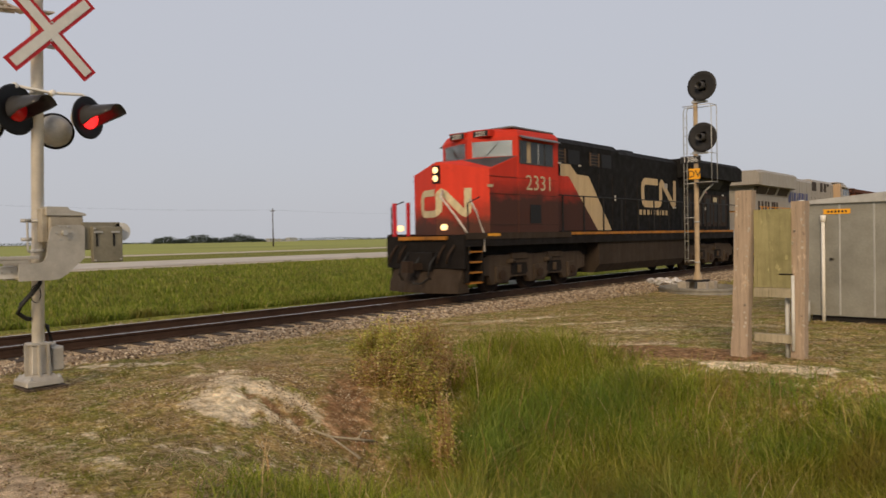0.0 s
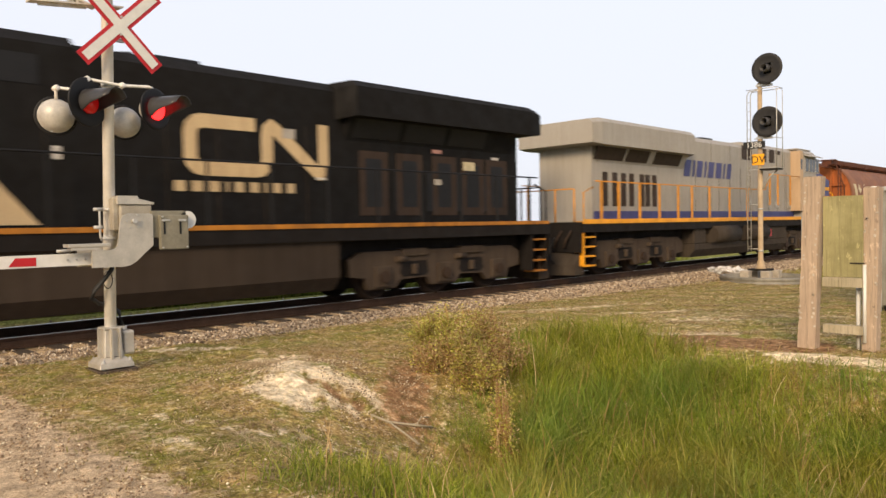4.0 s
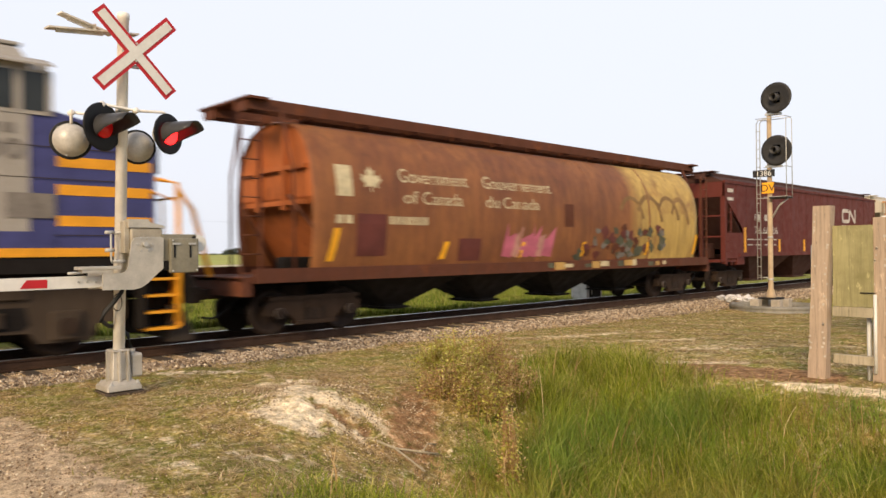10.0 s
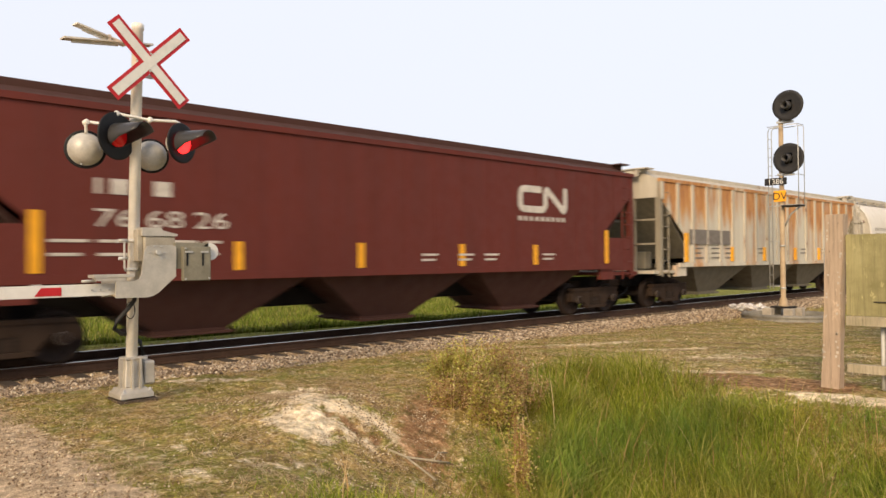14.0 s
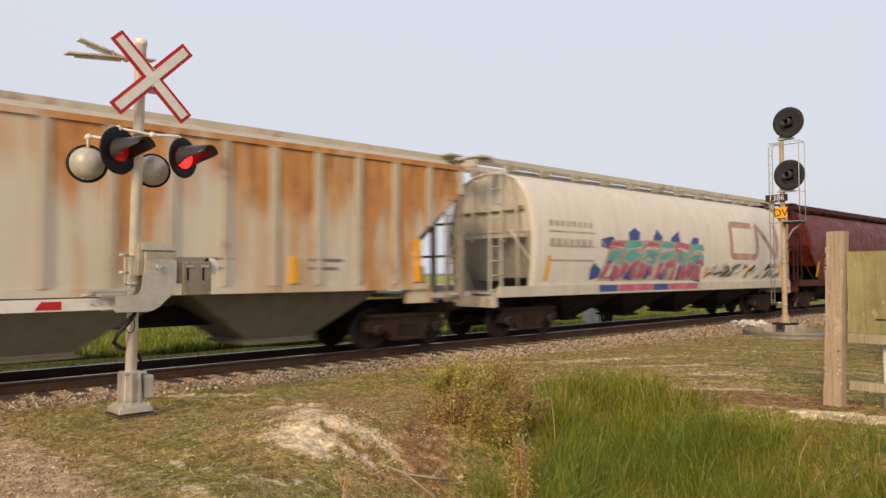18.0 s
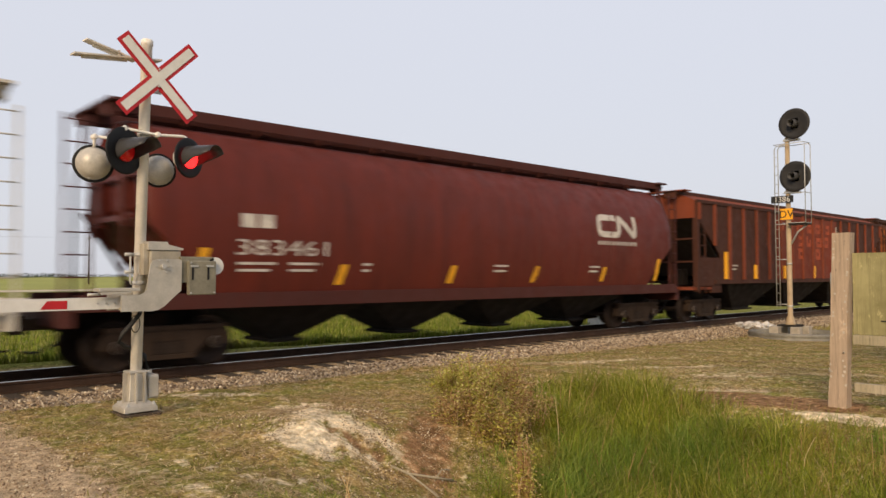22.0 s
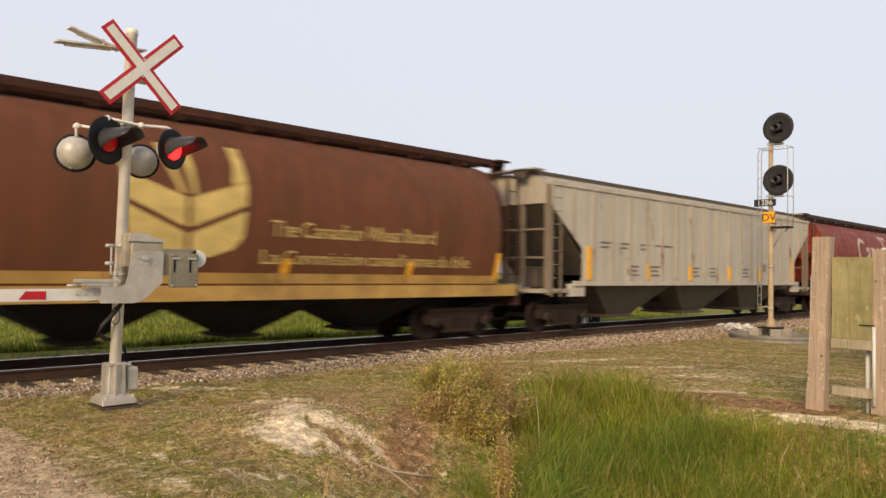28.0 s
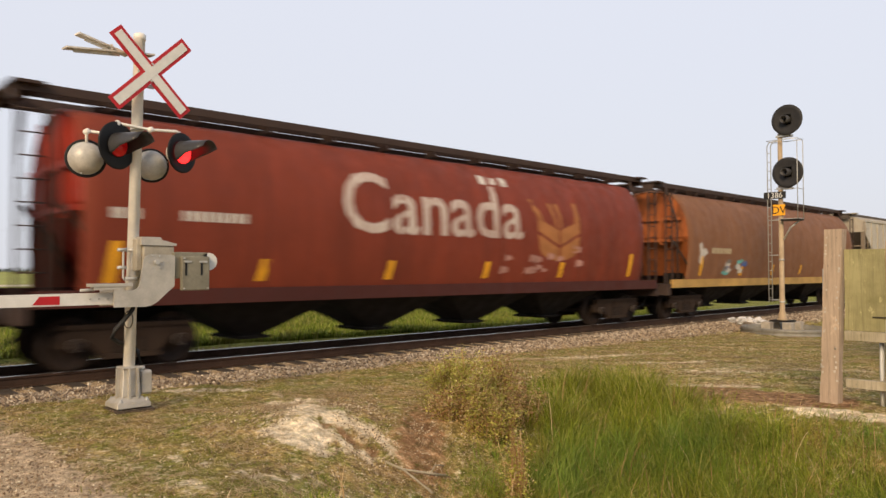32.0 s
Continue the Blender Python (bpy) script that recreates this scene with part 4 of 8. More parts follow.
    for k in range(9):
        x1 = 2.685 - 0.83 * k
        bm = prism(bmesh.new(), [(x1 - 0.285, 1.307 + 0.002 * k), (x1, 1.305 + 0.002 * k), (x1, 1.403), (x1 - 0.215, 1.403)], 9.309, 9.3125)
        part("red_band", bm, M["sign_red"], arm)
    for u in (3.02, 3.12, 3.22):
        part("arm_bolt", cyl(bmesh.new(), (u, 9.29, 1.36), (u, 9.305, 1.36), 0.012, 6), M["steel"], arm)
    bm = tube(bmesh.new(), [(3.60, 9.44, 1.30), (3.555, 9.40, 1.21), (3.458, 9.38, 1.097), (3.34, 9.38, 0.975), (3.312, 9.40, 0.876), (3.42, 9.46, 0.80), (3.575, 9.58, 0.765), (3.69, 9.56, 0.67), (3.71, 9.50, 0.50)], 0.027, 10)
    part("cable_conduit", bm, M["rubber"], s, "looped black cable conduit")
    bm = tube(bmesh.new(), [(3.505 + 0.055 * math.cos(a), 9.39, 1.09 + 0.105 * math.sin(a)) for a in np.linspace(0, 2 * math.pi, 18)], 0.006, 5)
    part("wire_loop", bm, M["rubber"], s)


crossing_signal()


# ---- block signal mast ----
def block_signal():
    x, y, g = 25.6, 10.22, -0.40
    s = thing("block_signal", "tall railway signal mast with two round black heads", "railway signal")
    part("mast", lathe(bmesh.new(), [(0, 0.17), (0.04, 0.17), (0.06, 0.13), (0.25, 0.12), (0.3, 0.085), (6.35, 0.075)], (x, y, 0.0), (0, 0, 1), 16), M["mast_tan"], s, "weathered tan steel mast")
    boxed("base_plate", M["dark_steel"], s, x - 0.32, x + 0.32, y - 0.32, y + 0.32, -0.05, 0.005)
    for a, b in ((-0.4, -0.35), (-0.4, 0.35), (0.4, -0.35), (0.4, 0.35)):
        boxed("concrete_foot", M["concrete"], s, x + a - 0.15, x + a + 0.15, y + b - 0.15, y + b + 0.15, g - 0.05, -0.05, bevel=0.02)
    for z in (6.76, 4.98):
        head = part("signal_head", lathe(bmesh.new(), [(-0.03, 0.50), (0.0, 0.515), (0.02, 0.50), (0.0, 0.40), (-0.05, 0.12)], (x - 0.18, y - 0.31, z), (-1, 0, 0), 36), M["signal_disc"], s, "round black signal background")
        part("visor", lathe(bmesh.new(), [(-0.03, 0.14), (0.05, 0.145), (0.24, 0.13), (0.24, 0.115), (0.02, 0.11)], (x - 0.19, y - 0.31, z), (-1, 0.12, 0), 18), M["hood_grey"], head)
        part("lens", lathe(bmesh.new(), [(0.0, 0.105), (0.02, 0.09), (0.03, 0.01)], (x - 0.19, y - 0.31, z), (-1, 0, 0), 16), M["black"], head)
        boxed("head_housing", M["black"], s, x - 0.15, x + 0.10, y - 0.46, y - 0.16, z - 0.20, z + 0.22, bevel=0.03)
        boxed("head_bracket", M["steel"], s, x - 0.1, x + 0.1, y - 0.40, y + 0.1, z - 0.55, z - 0.48)
    bm = bmesh.new()
    for dy in (0.30, 0.42):
        tube(bm, [(x - 0.05, y + dy, 0.60), (x - 0.05, y + dy, 5.95), (x - 0.05, y + dy - 0.06, 6.08), (x - 0.05, y - 0.1, 6.12)], 0.016, 6)
    for k in range(17):
        cyl(bm, (x - 0.05, y + 0.30, 0.75 + 0.31 * k), (x - 0.05, y + 0.42, 0.75 + 0.31 * k), 0.012, 6)
    for z in (0.68, 2.2, 3.4):
        cyl(bm, (x - 0.05, y + 0.42, z), (x, y, z), 0.018, 6)
    part("ladder", bm, M["steel"], s, "narrow galvanised ladder")
    bm = bmesh.new()
    for xx in (x - 0.25, x + 0.25):
        tube(bm, [(xx, y + 0.36, 6.10), (xx, y - 0.60, 6.10), (xx, y - 0.65, 6.05), (xx, y - 0.65, 3.42)], 0.014, 6)
    for z in (6.10, 4.42, 3.42):
        cyl(bm, (x - 0.25, y - 0.65, z), (x + 0.25, y - 0.65, z), 0.012, 6)
        cyl(bm, (x - 0.25, y - 0.65, z), (x - 0.25, y + 0.1, z), 0.012, 6)
    part("cage", bm, M["steel"], s, "thin guard cage round the heads")
    boxed("platform", M["dark_steel"], s, x - 0.26, x + 0.26, y - 0.66, y - 0.08, 3.36, 3.41, label="small dark step platform")
    bm = tube(bmesh.new(), [(x, y - 0.60, 3.36), (x, y - 0.30, 3.12), (x, y - 0.08, 2.72)], 0.03, 6)
    part("platform_bracket", bm, M["steel"], s)
    for z in (2.05, 0.62):
        part("mast_band", lathe(bmesh.new(), [(-0.03, 0.095), (0.03, 0.095)], (x, y, z), (0, 0, 1), 14), M["steel"], s)
    plate = boxed("plate", M["yellow_sign"], s, x - 0.13, x - 0.12, y - 0.19, y + 0.22, 3.55, 3.92, label="orange-yellow plate with two black letters")
    bm = letters("DV", 0.36)
    bmesh.ops.transform(bm, matrix=pose(x - 0.136, y + 0.015, 3.61, 0, 0, -90), verts=bm.verts[:])
    part("lettering", bm, M["print_black"], plate)
    number = boxed("number_plate", M["print_black"], s, x - 0.13, x - 0.12, y - 0.22, y + 0.52, 4.12, 4.36, label="black plate with white milepost figures")
    bm = letters("1386", 0.27)
    bmesh.ops.transform(bm, matrix=pose(x - 0.136, y + 0.15, 4.15, 0, 0, -90), verts=bm.verts[:])
    part("lettering", bm, M["sign_white"], number)
    # low steel ring round the foot
    ring = thing("ground_ring", "low weathered steel ring lying round the signal foot", "guard ring")
    bm = bmesh.new()
    n = 40
    prof = [(-0.03, -0.10), (0.05, -0.10), (0.055, 0.04), (0.01, 0.075), (0.055, 0.11), (0.055, 0.18), (0.02, 0.21), (-0.03, 0.21)]
    rows = []
    for k in range(n):
        a = 2 * math.pi * k / n
        rows.append([bm.verts.new((x - 0.5 + (1.30 + p) * math.cos(a), y - 0.35 + (1.42 + p) * math.sin(a), g + 0.01 + h)) for p, h in prof])
    for k in range(n):
        u, v = rows[k], rows[(k + 1) % n]
        for i in range(len(prof)):
            bm.faces.new((u[i], u[(i + 1) % len(prof)], v[(i + 1) % len(prof)], v[i])).smooth = True
    part("ring", bm, M["ring"], ring)


block_signal()


# ---- timber notice frame ----
def notice_frame():
    s = thing("notice_frame", "weathered timber frame with a mossy plywood panel", "notice board", m=pose(0, -0.07, 0))
    for y0, y1, x0, z1, name in ((3.60, 3.82, 10.86, 2.26, "post"), (2.92, 3.10, 10.98, 2.08, "post")):
        bm = bmesh.new()
        rng = random.Random(int(y0 * 100))
        rows = []
        for k in range(9):
            z = -0.25 + (z1 + 0.25) * k / 8
            j = [rng.uniform(-0.008, 0.008) for _ in range(4)]
            e = (0.085 if y0 > 3.3 else 0.03) * (1 - z / z1)
            rows.append([bm.verts.new(p) for p in ((x0 + j[0], y0 + e + j[1], z), (x0 + 0.18 + j[2], y0 + e + j[3], z), (x0 + 0.18 + j[1], y1 + e + j[0], z), (x0 + j[3], y1 + e + j[2], z))])
        for u, v in zip(rows, rows[1:]):
            for k in range(4):
                bm.faces.new((u[k], u[(k + 1) % 4], v[(k + 1) % 4], v[k]))
        bm.faces.new(rows[0])
        bm.faces.new(rows[-1][::-1])
        post = part(name, bm, M["post"], s, "rough square post with flaking paint")
        bm = bmesh.new()
        for k in range(34):
            z = rng.uniform(0.1, z1 - 0.1)
            yy = (y1 - rng.uniform(0.0, 0.05) if k % 2 else y0 + rng.uniform(0, 0.05)) + (0.085 if y0 > 3.3 else 0.03) * (1 - z / z1)
            w = rng.uniform(0.006, 0.016)
            box(bm, x0 - 0.011, x0 - 0.008, yy - w, yy + w, z - 1.2 * w, z + 1.2 * w)
        tagged(part("flaking_paint", bm, M["mark_grey_paint"], post), kind="stuff")
    boxed("panel", M["board"], s, 10.94, 10.96, 3.10, 3.60, 0.88, 1.98, label="mossy green plywood panel")
    boxed("rail", M["rail_wood"], s, 10.90, 10.99, 3.10, 3.60, 0.74, 0.87, bevel=0.006)
    boxed("rail", M["rail_wood"], s, 10.92, 11.02, 3.10, 3.60, 0.10, 0.22, bevel=0.006)
    part("plastic_pipe", cyl(bmesh.new(), (11.10, 3.20, -0.2), (11.10, 3.20, 0.78), 0.03, 10), M["sign_white"], s, "white plastic pipe")
    part("plastic_pipe", cyl(bmesh.new(), (10.95, 3.085, 0.0), (10.95, 3.085, 1.05), 0.022, 10), M["sign_white"], s)
    boxed("meter_box", M["steel"], s, 10.90, 11.02, 3.83, 3.87, 1.25, 1.72)
    boxed("hasp", M["dark_steel"], s, 10.925, 10.938, 3.08, 3.26, 1.06, 1.075)


notice_frame()


# ---- signal bungalow ----
def bungalow():
    s = thing("signal_bungalow", "brushed aluminium trackside equipment cabin on the grass", "equipment cabin")
    metal = plain("brushed_aluminium_sheet", (0.36, 0.35, 0.30), 0.42, 0.5, 0.3, 1.1, 25, 0.1)
    boxed("body", metal, s, 16.8, 19.2, 0.60, 4.36, -0.10, 2.22)
    boxed("skid", M["dark_steel"], s, 16.9, 19.1, 0.7, 4.28, -0.30, -0.10)
    bm = prism(bmesh.new(), [(0.52, 2.22), (4.44, 2.22), (4.44, 2.28), (2.5, 2.44), (0.52, 2.28)], 16.72, 19.28, "x")
    part("roof", bm, M["steel"], s, "pale low-pitched metal roof")
    for y in (0.9, 1.75, 2.42, 3.10, 3.72):
        boxed("seam", M["steel"], s, 16.785, 16.80, y - 0.015, y + 0.015, -0.08, 2.20)
    boxed("corner_trim", M["steel"], s, 16.78, 16.83, 4.33, 4.375, -0.10, 2.22)
    part("vent_pipe", cyl(bmesh.new(), (16.74, 4.02, -0.3), (16.74, 4.02, 1.86), 0.035, 12), M["white_pole"], s, "pale plastic pipe")
    part("pipe_cap", cyl(bmesh.new(), (16.74, 4.02, 1.84), (16.74, 4.02, 1.98), 0.055, 12), M["white_pole"], s)
    label = boxed("warning_strip", M["yellow_sign"], s, 16.782, 16.79, 3.52, 4.02, 2.00, 2.10, label="orange warning strip with unreadable print")
    for k in range(6):
        boxed("print_bar", M["print_black"], label, 16.778, 16.781, 3.58 + 0.065 * k, 3.62 + 0.065 * k, 2.03, 2.07)
    boxed("handle", M["dark_steel"], s, 16.74, 16.79, 3.84, 3.90, 1.05, 1.10)
    bm = bmesh.new()
    cyl(bm, (16.70, 4.30, -0.25), (16.70, 4.30, 0.20), 0.03, 8)
    part("marker_stub", bm, M["steel"], s)
    for z in (2.26, 2.12):
        part("insulator", lathe(bmesh.new(), [(-0.05, 0.05), (0, 0.065), (0.05, 0.05)], (16.72, 4.42, z), (0, 0, 1), 12), M["sign_white"], s, "round white insulator")


bungalow()


# ---- small things on the ground ----
def rubbish_bag():
    s = thing("plastic_rubbish", "crumpled white and grey plastic sheeting on the ballast", "rubbish")
    rng = random.Random(9)
    for k in range(11):
        bm = bmesh.new()
        bmesh.ops.create_icosphere(bm, subdivisions=2, radius=0.17)
        for v in bm.verts:
            v.co *= rng.uniform(0.55, 1.25)
            v.co.z *= 0.7
        bmesh.ops.translate(bm, verts=bm.verts[:], vec=(26.3 + rng.uniform(-0.25, 0.25), 11.78 + (k - 5) * 0.125, -0.20 + rng.uniform(0, 0.12)))
        part("sheet", bm, M["plastic_bag"] if k % 3 else M["steel"], s)


def junction_case():
    s = thing("junction_case", "small grey metal case with a pale lid beside the far rail", "junction case")
    boxed("case", M["steel"], s, 24.75, 25.85, 17.15, 17.9, -0.75, 0.42, bevel=0.02)
    boxed("lid", M["sign_white"], s, 24.62, 25.95, 17.05, 18.0, 0.42, 0.48, bevel=0.012, label="pale overhanging lid")
    boxed("door", M["dark_steel"], s, 24.95, 25.7, 17.13, 17.152, -0.45, 0.30, label="dark door")
    boxed("handle", M["steel"], s, 25.05, 25.08, 17.10, 17.132, -0.12, 0.06)


def dead_branch():
    s = thing("dead_branch", "pale broken dry branch on the bare bank", "branch")

    def on(x, y, up):
        return (x, y, float(height(x, y)) + up)
    bm = bmesh.new()
    tube(bm, [on(5.02, 6.18, 0.05), on(5.15, 6.05, 0.05), on(5.45, 5.94, 0.06), on(5.66, 5.90, 0.04)], 0.013, 6)
    tube(bm, [on(5.15, 6.05, 0.05), on(5.20, 5.86, 0.05), on(5.26, 5.70, 0.03)], 0.011, 6)
    tube(bm, [on(5.45, 5.94, 0.06), on(5.60, 6.02, 0.08), on(5.74, 6.03, 0.05)], 0.008, 6)
    part("stick", bm, M["rail_wood"], s)


rubbish_bag()
junction_case()
dead_branch()


# ---- weeds ----
def leaf_cloud(n, rng, spread, size, up=1.0):
    """Small pointed leaves as separate four-sided pieces."""
    co, faces = [], []
    for k in range(n):
        c = Vector(spread(rng))
        a = rng.uniform(0, 2 * math.pi)
        d = Vector((math.cos(a), math.sin(a), rng.uniform(-0.5, 0.7) * up)).normalized()
        w = d.cross(Vector((rng.uniform(-1, 1), rng.uniform(-1, 1), 1))).normalized()
        s = size * rng.uniform(0.6, 1.4)
        o = len(co)
        co += [c, c + d * s * 0.5 + w * s * 0.28, c + d * s, c + d * s * 0.5 - w * s * 0.28]
        faces.append((o, o + 1, o + 2, o + 3))
    return co, faces


def weed_bush(at, radius, tall, seed, leaves, brown):
    s = thing("weed_bush", "bushy yellow-green weed with brown stalks on the ditch edge", "weed", "weeds at the ditch head")
    rng = random.Random(seed)
    x0, y0 = at
    g = float(height(x0, y0))
    bm = bmesh.new()
    tips = []
    for k in range(26):
        a, r = rng.uniform(0, 2 * math.pi), radius * math.sqrt(rng.random())
        tip = Vector((x0 + r * math.cos(a), y0 + r * math.sin(a), g + tall * rng.uniform(0.55, 1.0) * (1.1 - 0.4 * r / radius)))
        foot = Vector((x0 + 0.5 * r * math.cos(a), y0 + 0.5 * r * math.sin(a), g - 0.05))
        mid = foot.lerp(tip, 0.5) + Vector((rng.uniform(-0.05, 0.05), rng.uniform(-0.05, 0.05), 0.05))
        tube(bm, [foot, mid, tip], 0.006, 4)
        tips.append((foot, tip))
    tagged(part("stem", bm, M["stalk"], s, "thin brown branching stem"), kind="stuff")

    def spot(r):
        foot, tip = r.choice(tips)
        p = foot.lerp(tip, r.uniform(0.25, 1.05))
        return p + Vector((r.gauss(0, 0.05), r.gauss(0, 0.05), r.gauss(0, 0.04)))
    for name, n, mat, size in (("foliage", int(leaves * 2.6), "weed", 0.033), ("dry_foliage", int(brown * 2.8), "stalk", 0.031)):
        co, faces = leaf_cloud(n, rng, spot, size)
        me = bpy.data.meshes.new(name)
        me.from_pydata(co, [], faces)
        me.materials.append(M[mat])
        ob = new(name, me)
        ob.parent = tagged(s)
        tagged(ob, kind="stuff")


for at, radius, tall, seed, leaves, brown in (
        ((6.95, 6.70), 0.40, 0.66, 3, 1300, 600), ((7.35, 7.20), 0.42, 0.70, 4, 1500, 250), ((7.55, 6.95), 0.40, 0.68, 5, 700, 900), ((6.80, 6.25), 0.36, 0.62, 6, 900, 800),
        ((8.0, 7.15), 0.40, 0.64, 7, 150, 1200), ((7.25, 7.55), 0.36, 0.62, 8, 1100, 150), ((5.95, 5.12), 0.10, 1.18, 9, 420, 420), ((7.6, 6.45), 0.38, 0.62, 10, 200, 1000), ((6.55, 6.75), 0.30, 0.45, 11, 300, 700)):
    weed_bush(at, radius, tall, seed, leaves, brown)


# ---- far things ----
def utility_pole(at, tall):
    x, y = at
    s = thing("utility_pole", "wooden power pole with a crossarm beside the highway", "utility pole", "power line along the highway")
    part("pole", cyl(bmesh.new(), (x, y, -0.5), (x, y, tall), 0.19, 10, 0.12), M["tie"], s)
    boxed("crossarm", M["tie"], s, x - 0.07, x + 0.07, y - 1.2, y + 1.2, tall - 0.9, tall - 0.72)
    for d in (-1.05, -0.4, 0.4, 1.05):
        part("insulator", cyl(bmesh.new(), (x, y + d, tall - 0.72), (x, y + d, tall - 0.5), 0.05, 8), M["steel"], s)


POLES = [(-18.7, 177), (55.5, 177), (129.7, 177), (204, 177), (278, 177), (352, 177)]
for p in POLES:
    utility_pole(p, 11.0)
wires = thing("power_wires", "thin sagging power wires between the poles", "power line")
for d in (-1.05, 1.05):
    for (xa, ya), (xb, yb) in zip(POLES, POLES[1:]):
        bm = bmesh.new()
        tube(bm, [(xa + (xb - xa) * u, ya + d, 10.5 - 4.0 * 0.5 * u * (1 - u)) for u in np.linspace(0, 1, 9)], 0.006, 4)
        part("wire", bm, M["hood_grey"], wires)


def far_woods(name, x0, x1, y, low, tall, seed, n, label):
    """A far wood: many small leaf clumps with an uneven top."""
    rng = random.Random(seed)

    def spot(r):
        u = r.random()
        x = x0 + (x1 - x0) * u
        top = tall * (0.62 + 0.25 * math.sin(u * 17 + seed) + 0.13 * math.sin(u * 61)) * min(1, 8 * u + 0.3, 8 * (1 - u) + 0.3)
        return (x, y + r.uniform(-10, 10), low + (top - low) * r.random() ** 0.8)
    co, faces = leaf_cloud(n * 2, rng, spot, 2.4)
    me = bpy.data.meshes.new(name)
    me.from_pydata(co, [], faces)
    me.materials.append(M["tree"])
    return tagged(new(name, me), label, "trees", kind="stuff")


far_woods("far_wood", 474, 640, 900, 0, 12, 1, 3000, "far dark green shelter wood on the horizon")
far_woods("far_tree_line", -400, 1900, 1500, 0, 7.5, 2, 6000, "thin hazy tree line along the horizon")
far_woods("far_shelter_belt", -200, 330, 1100, 0, 8, 3, 1800, "far hazy shelter belt across the fields")


def farmstead():
    for k, (dx, w, h) in enumerate(((0, 12, 5), (20, 9, 4), (36, 14, 6))):
        s = thing("farm_shed", "small pale farm shed far across the fields", "shed", "sheds of the far farm")
        x = 646 + dx
        boxed("wall", M["steel"], s, x, x + w, 890, 900, -0.3, h * 0.7)
        part("roof", prism(bmesh.new(), [(889, h * 0.7), (901, h * 0.7), (895, h)], x - 0.5, x + w + 0.5, "x"), M["steel"], s)


farmstead()


# ---- rolling stock ----
WHEELS = []
CACHE = {}


def shared(key, name, make, material, parent, m=None, label=""):
    """A part whose mesh is built once and used again by alike parts."""
    if key not in CACHE:
        bm = make()
        bmesh.ops.recalc_face_normals(bm, faces=bm.faces[:])
        me = bpy.data.meshes.new(name)
        bm.to_mesh(me)
        bm.free()
        me.materials.append(material)
        CACHE[key] = me
    ob = new(name, CACHE[key])
    ob.parent = parent
    if m is not None:
        ob.matrix_basis = m
    if label:
        tagged(ob, label)
    return ob


# near-black with some grime: the shade beneath the train is put into the colour
M["car_black"] = paint("grimy_shade_black_underframe", (0.007, 0.006, 0.006), (0.020, 0.015, 0.012), 0.5, 0.0, 0.8)
M["wheel"] = plain("brown_wheel_steel", (0.028, 0.018, 0.014), 0.75, 0.2, 0.35, 4, 40)
M["wheel_rim"] = plain("worn_wheel_tread", (0.12, 0.10, 0.09), 0.5, 0.5, 0.2, 5, 40)
M["truck_dust"] = paint("dusty_truck_casting", (0.027, 0.017, 0.012), (0.062, 0.040, 0.027), 0.6, 0.0, 0.85)
M["tab"] = plain("yellow_reflector", (0.86, 0.42, 0.02), 0.45, 0, 0.2, 5, 40)
M["mark_white"] = plain("faded_white_marking", (0.62, 0.58, 0.52), 0.6, 0, 0.3, 6, 40)
M["mark_cream"] = plain("faded_cream_marking", (0.60, 0.52, 0.33), 0.6, 0, 0.3, 6, 40)
M["mark_grey"] = plain("grey_stencil", (0.20, 0.18, 0.16), 0.7, 0, 0.3, 6, 40)
M["glass_sky"] = plain("sky_reflecting_windshield", (0.86, 0.90, 0.84), 0.06, 0.85, 0.1, 3, 10, 0.0)
M["glass"] = plain("dark_cab_glass", (0.025, 0.03, 0.03), 0.08, 0, 0.2, 3, 10, 0.0)
M["lamp_on"] = glow("lit_headlight", (1.0, 0.62, 0.30), 2.2)
M["lamp_off"] = plain("unlit_headlight_glass", (0.30, 0.30, 0.28), 0.15, 0.2, 0.1)


def wheelset_mesh(r):
    bm = bmesh.new()
    cyl(bm, (0, -1.02, 0), (0, 1.02, 0), 0.085, 10)
    for s in (-1, 1):
        y = s * 0.75
        prof = [(-0.075, r - 0.08), (-0.075, r + 0.028), (-0.045, r + 0.028), (-0.03, r), (0.07, r - 0.006), (0.07, r - 0.075), (0.03, r - 0.10), (0.02, 0.20), (0.06, 0.15), (0.09, 0.13), (0.09, 0.09)]
        lathe(bm, prof, (0, y, 0), (0, s, 0), 28)
        for k in range(5):
            a = 2 * math.pi * k / 5
            cyl(bm, (0.28 * r / 0.46 * math.cos(a), y + s * 0.02, 0.28 * r / 0.46 * math.sin(a)), (0.28 * r / 0.46 * math.cos(a), y + s * 0.045, 0.28 * r / 0.46 * math.sin(a)), 0.035, 6)
        cyl(bm, (0, s * 1.0, 0), (0, s * 1.17, 0), 0.095, 12)
        for k in range(3):
            a = 2 * math.pi * k / 3
            cyl(bm, (0.055 * math.cos(a), s * 1.17, 0.055 * math.sin(a)), (0.055 * math.cos(a), s * 1.19, 0.055 * math.sin(a)), 0.02, 6)
    return bm


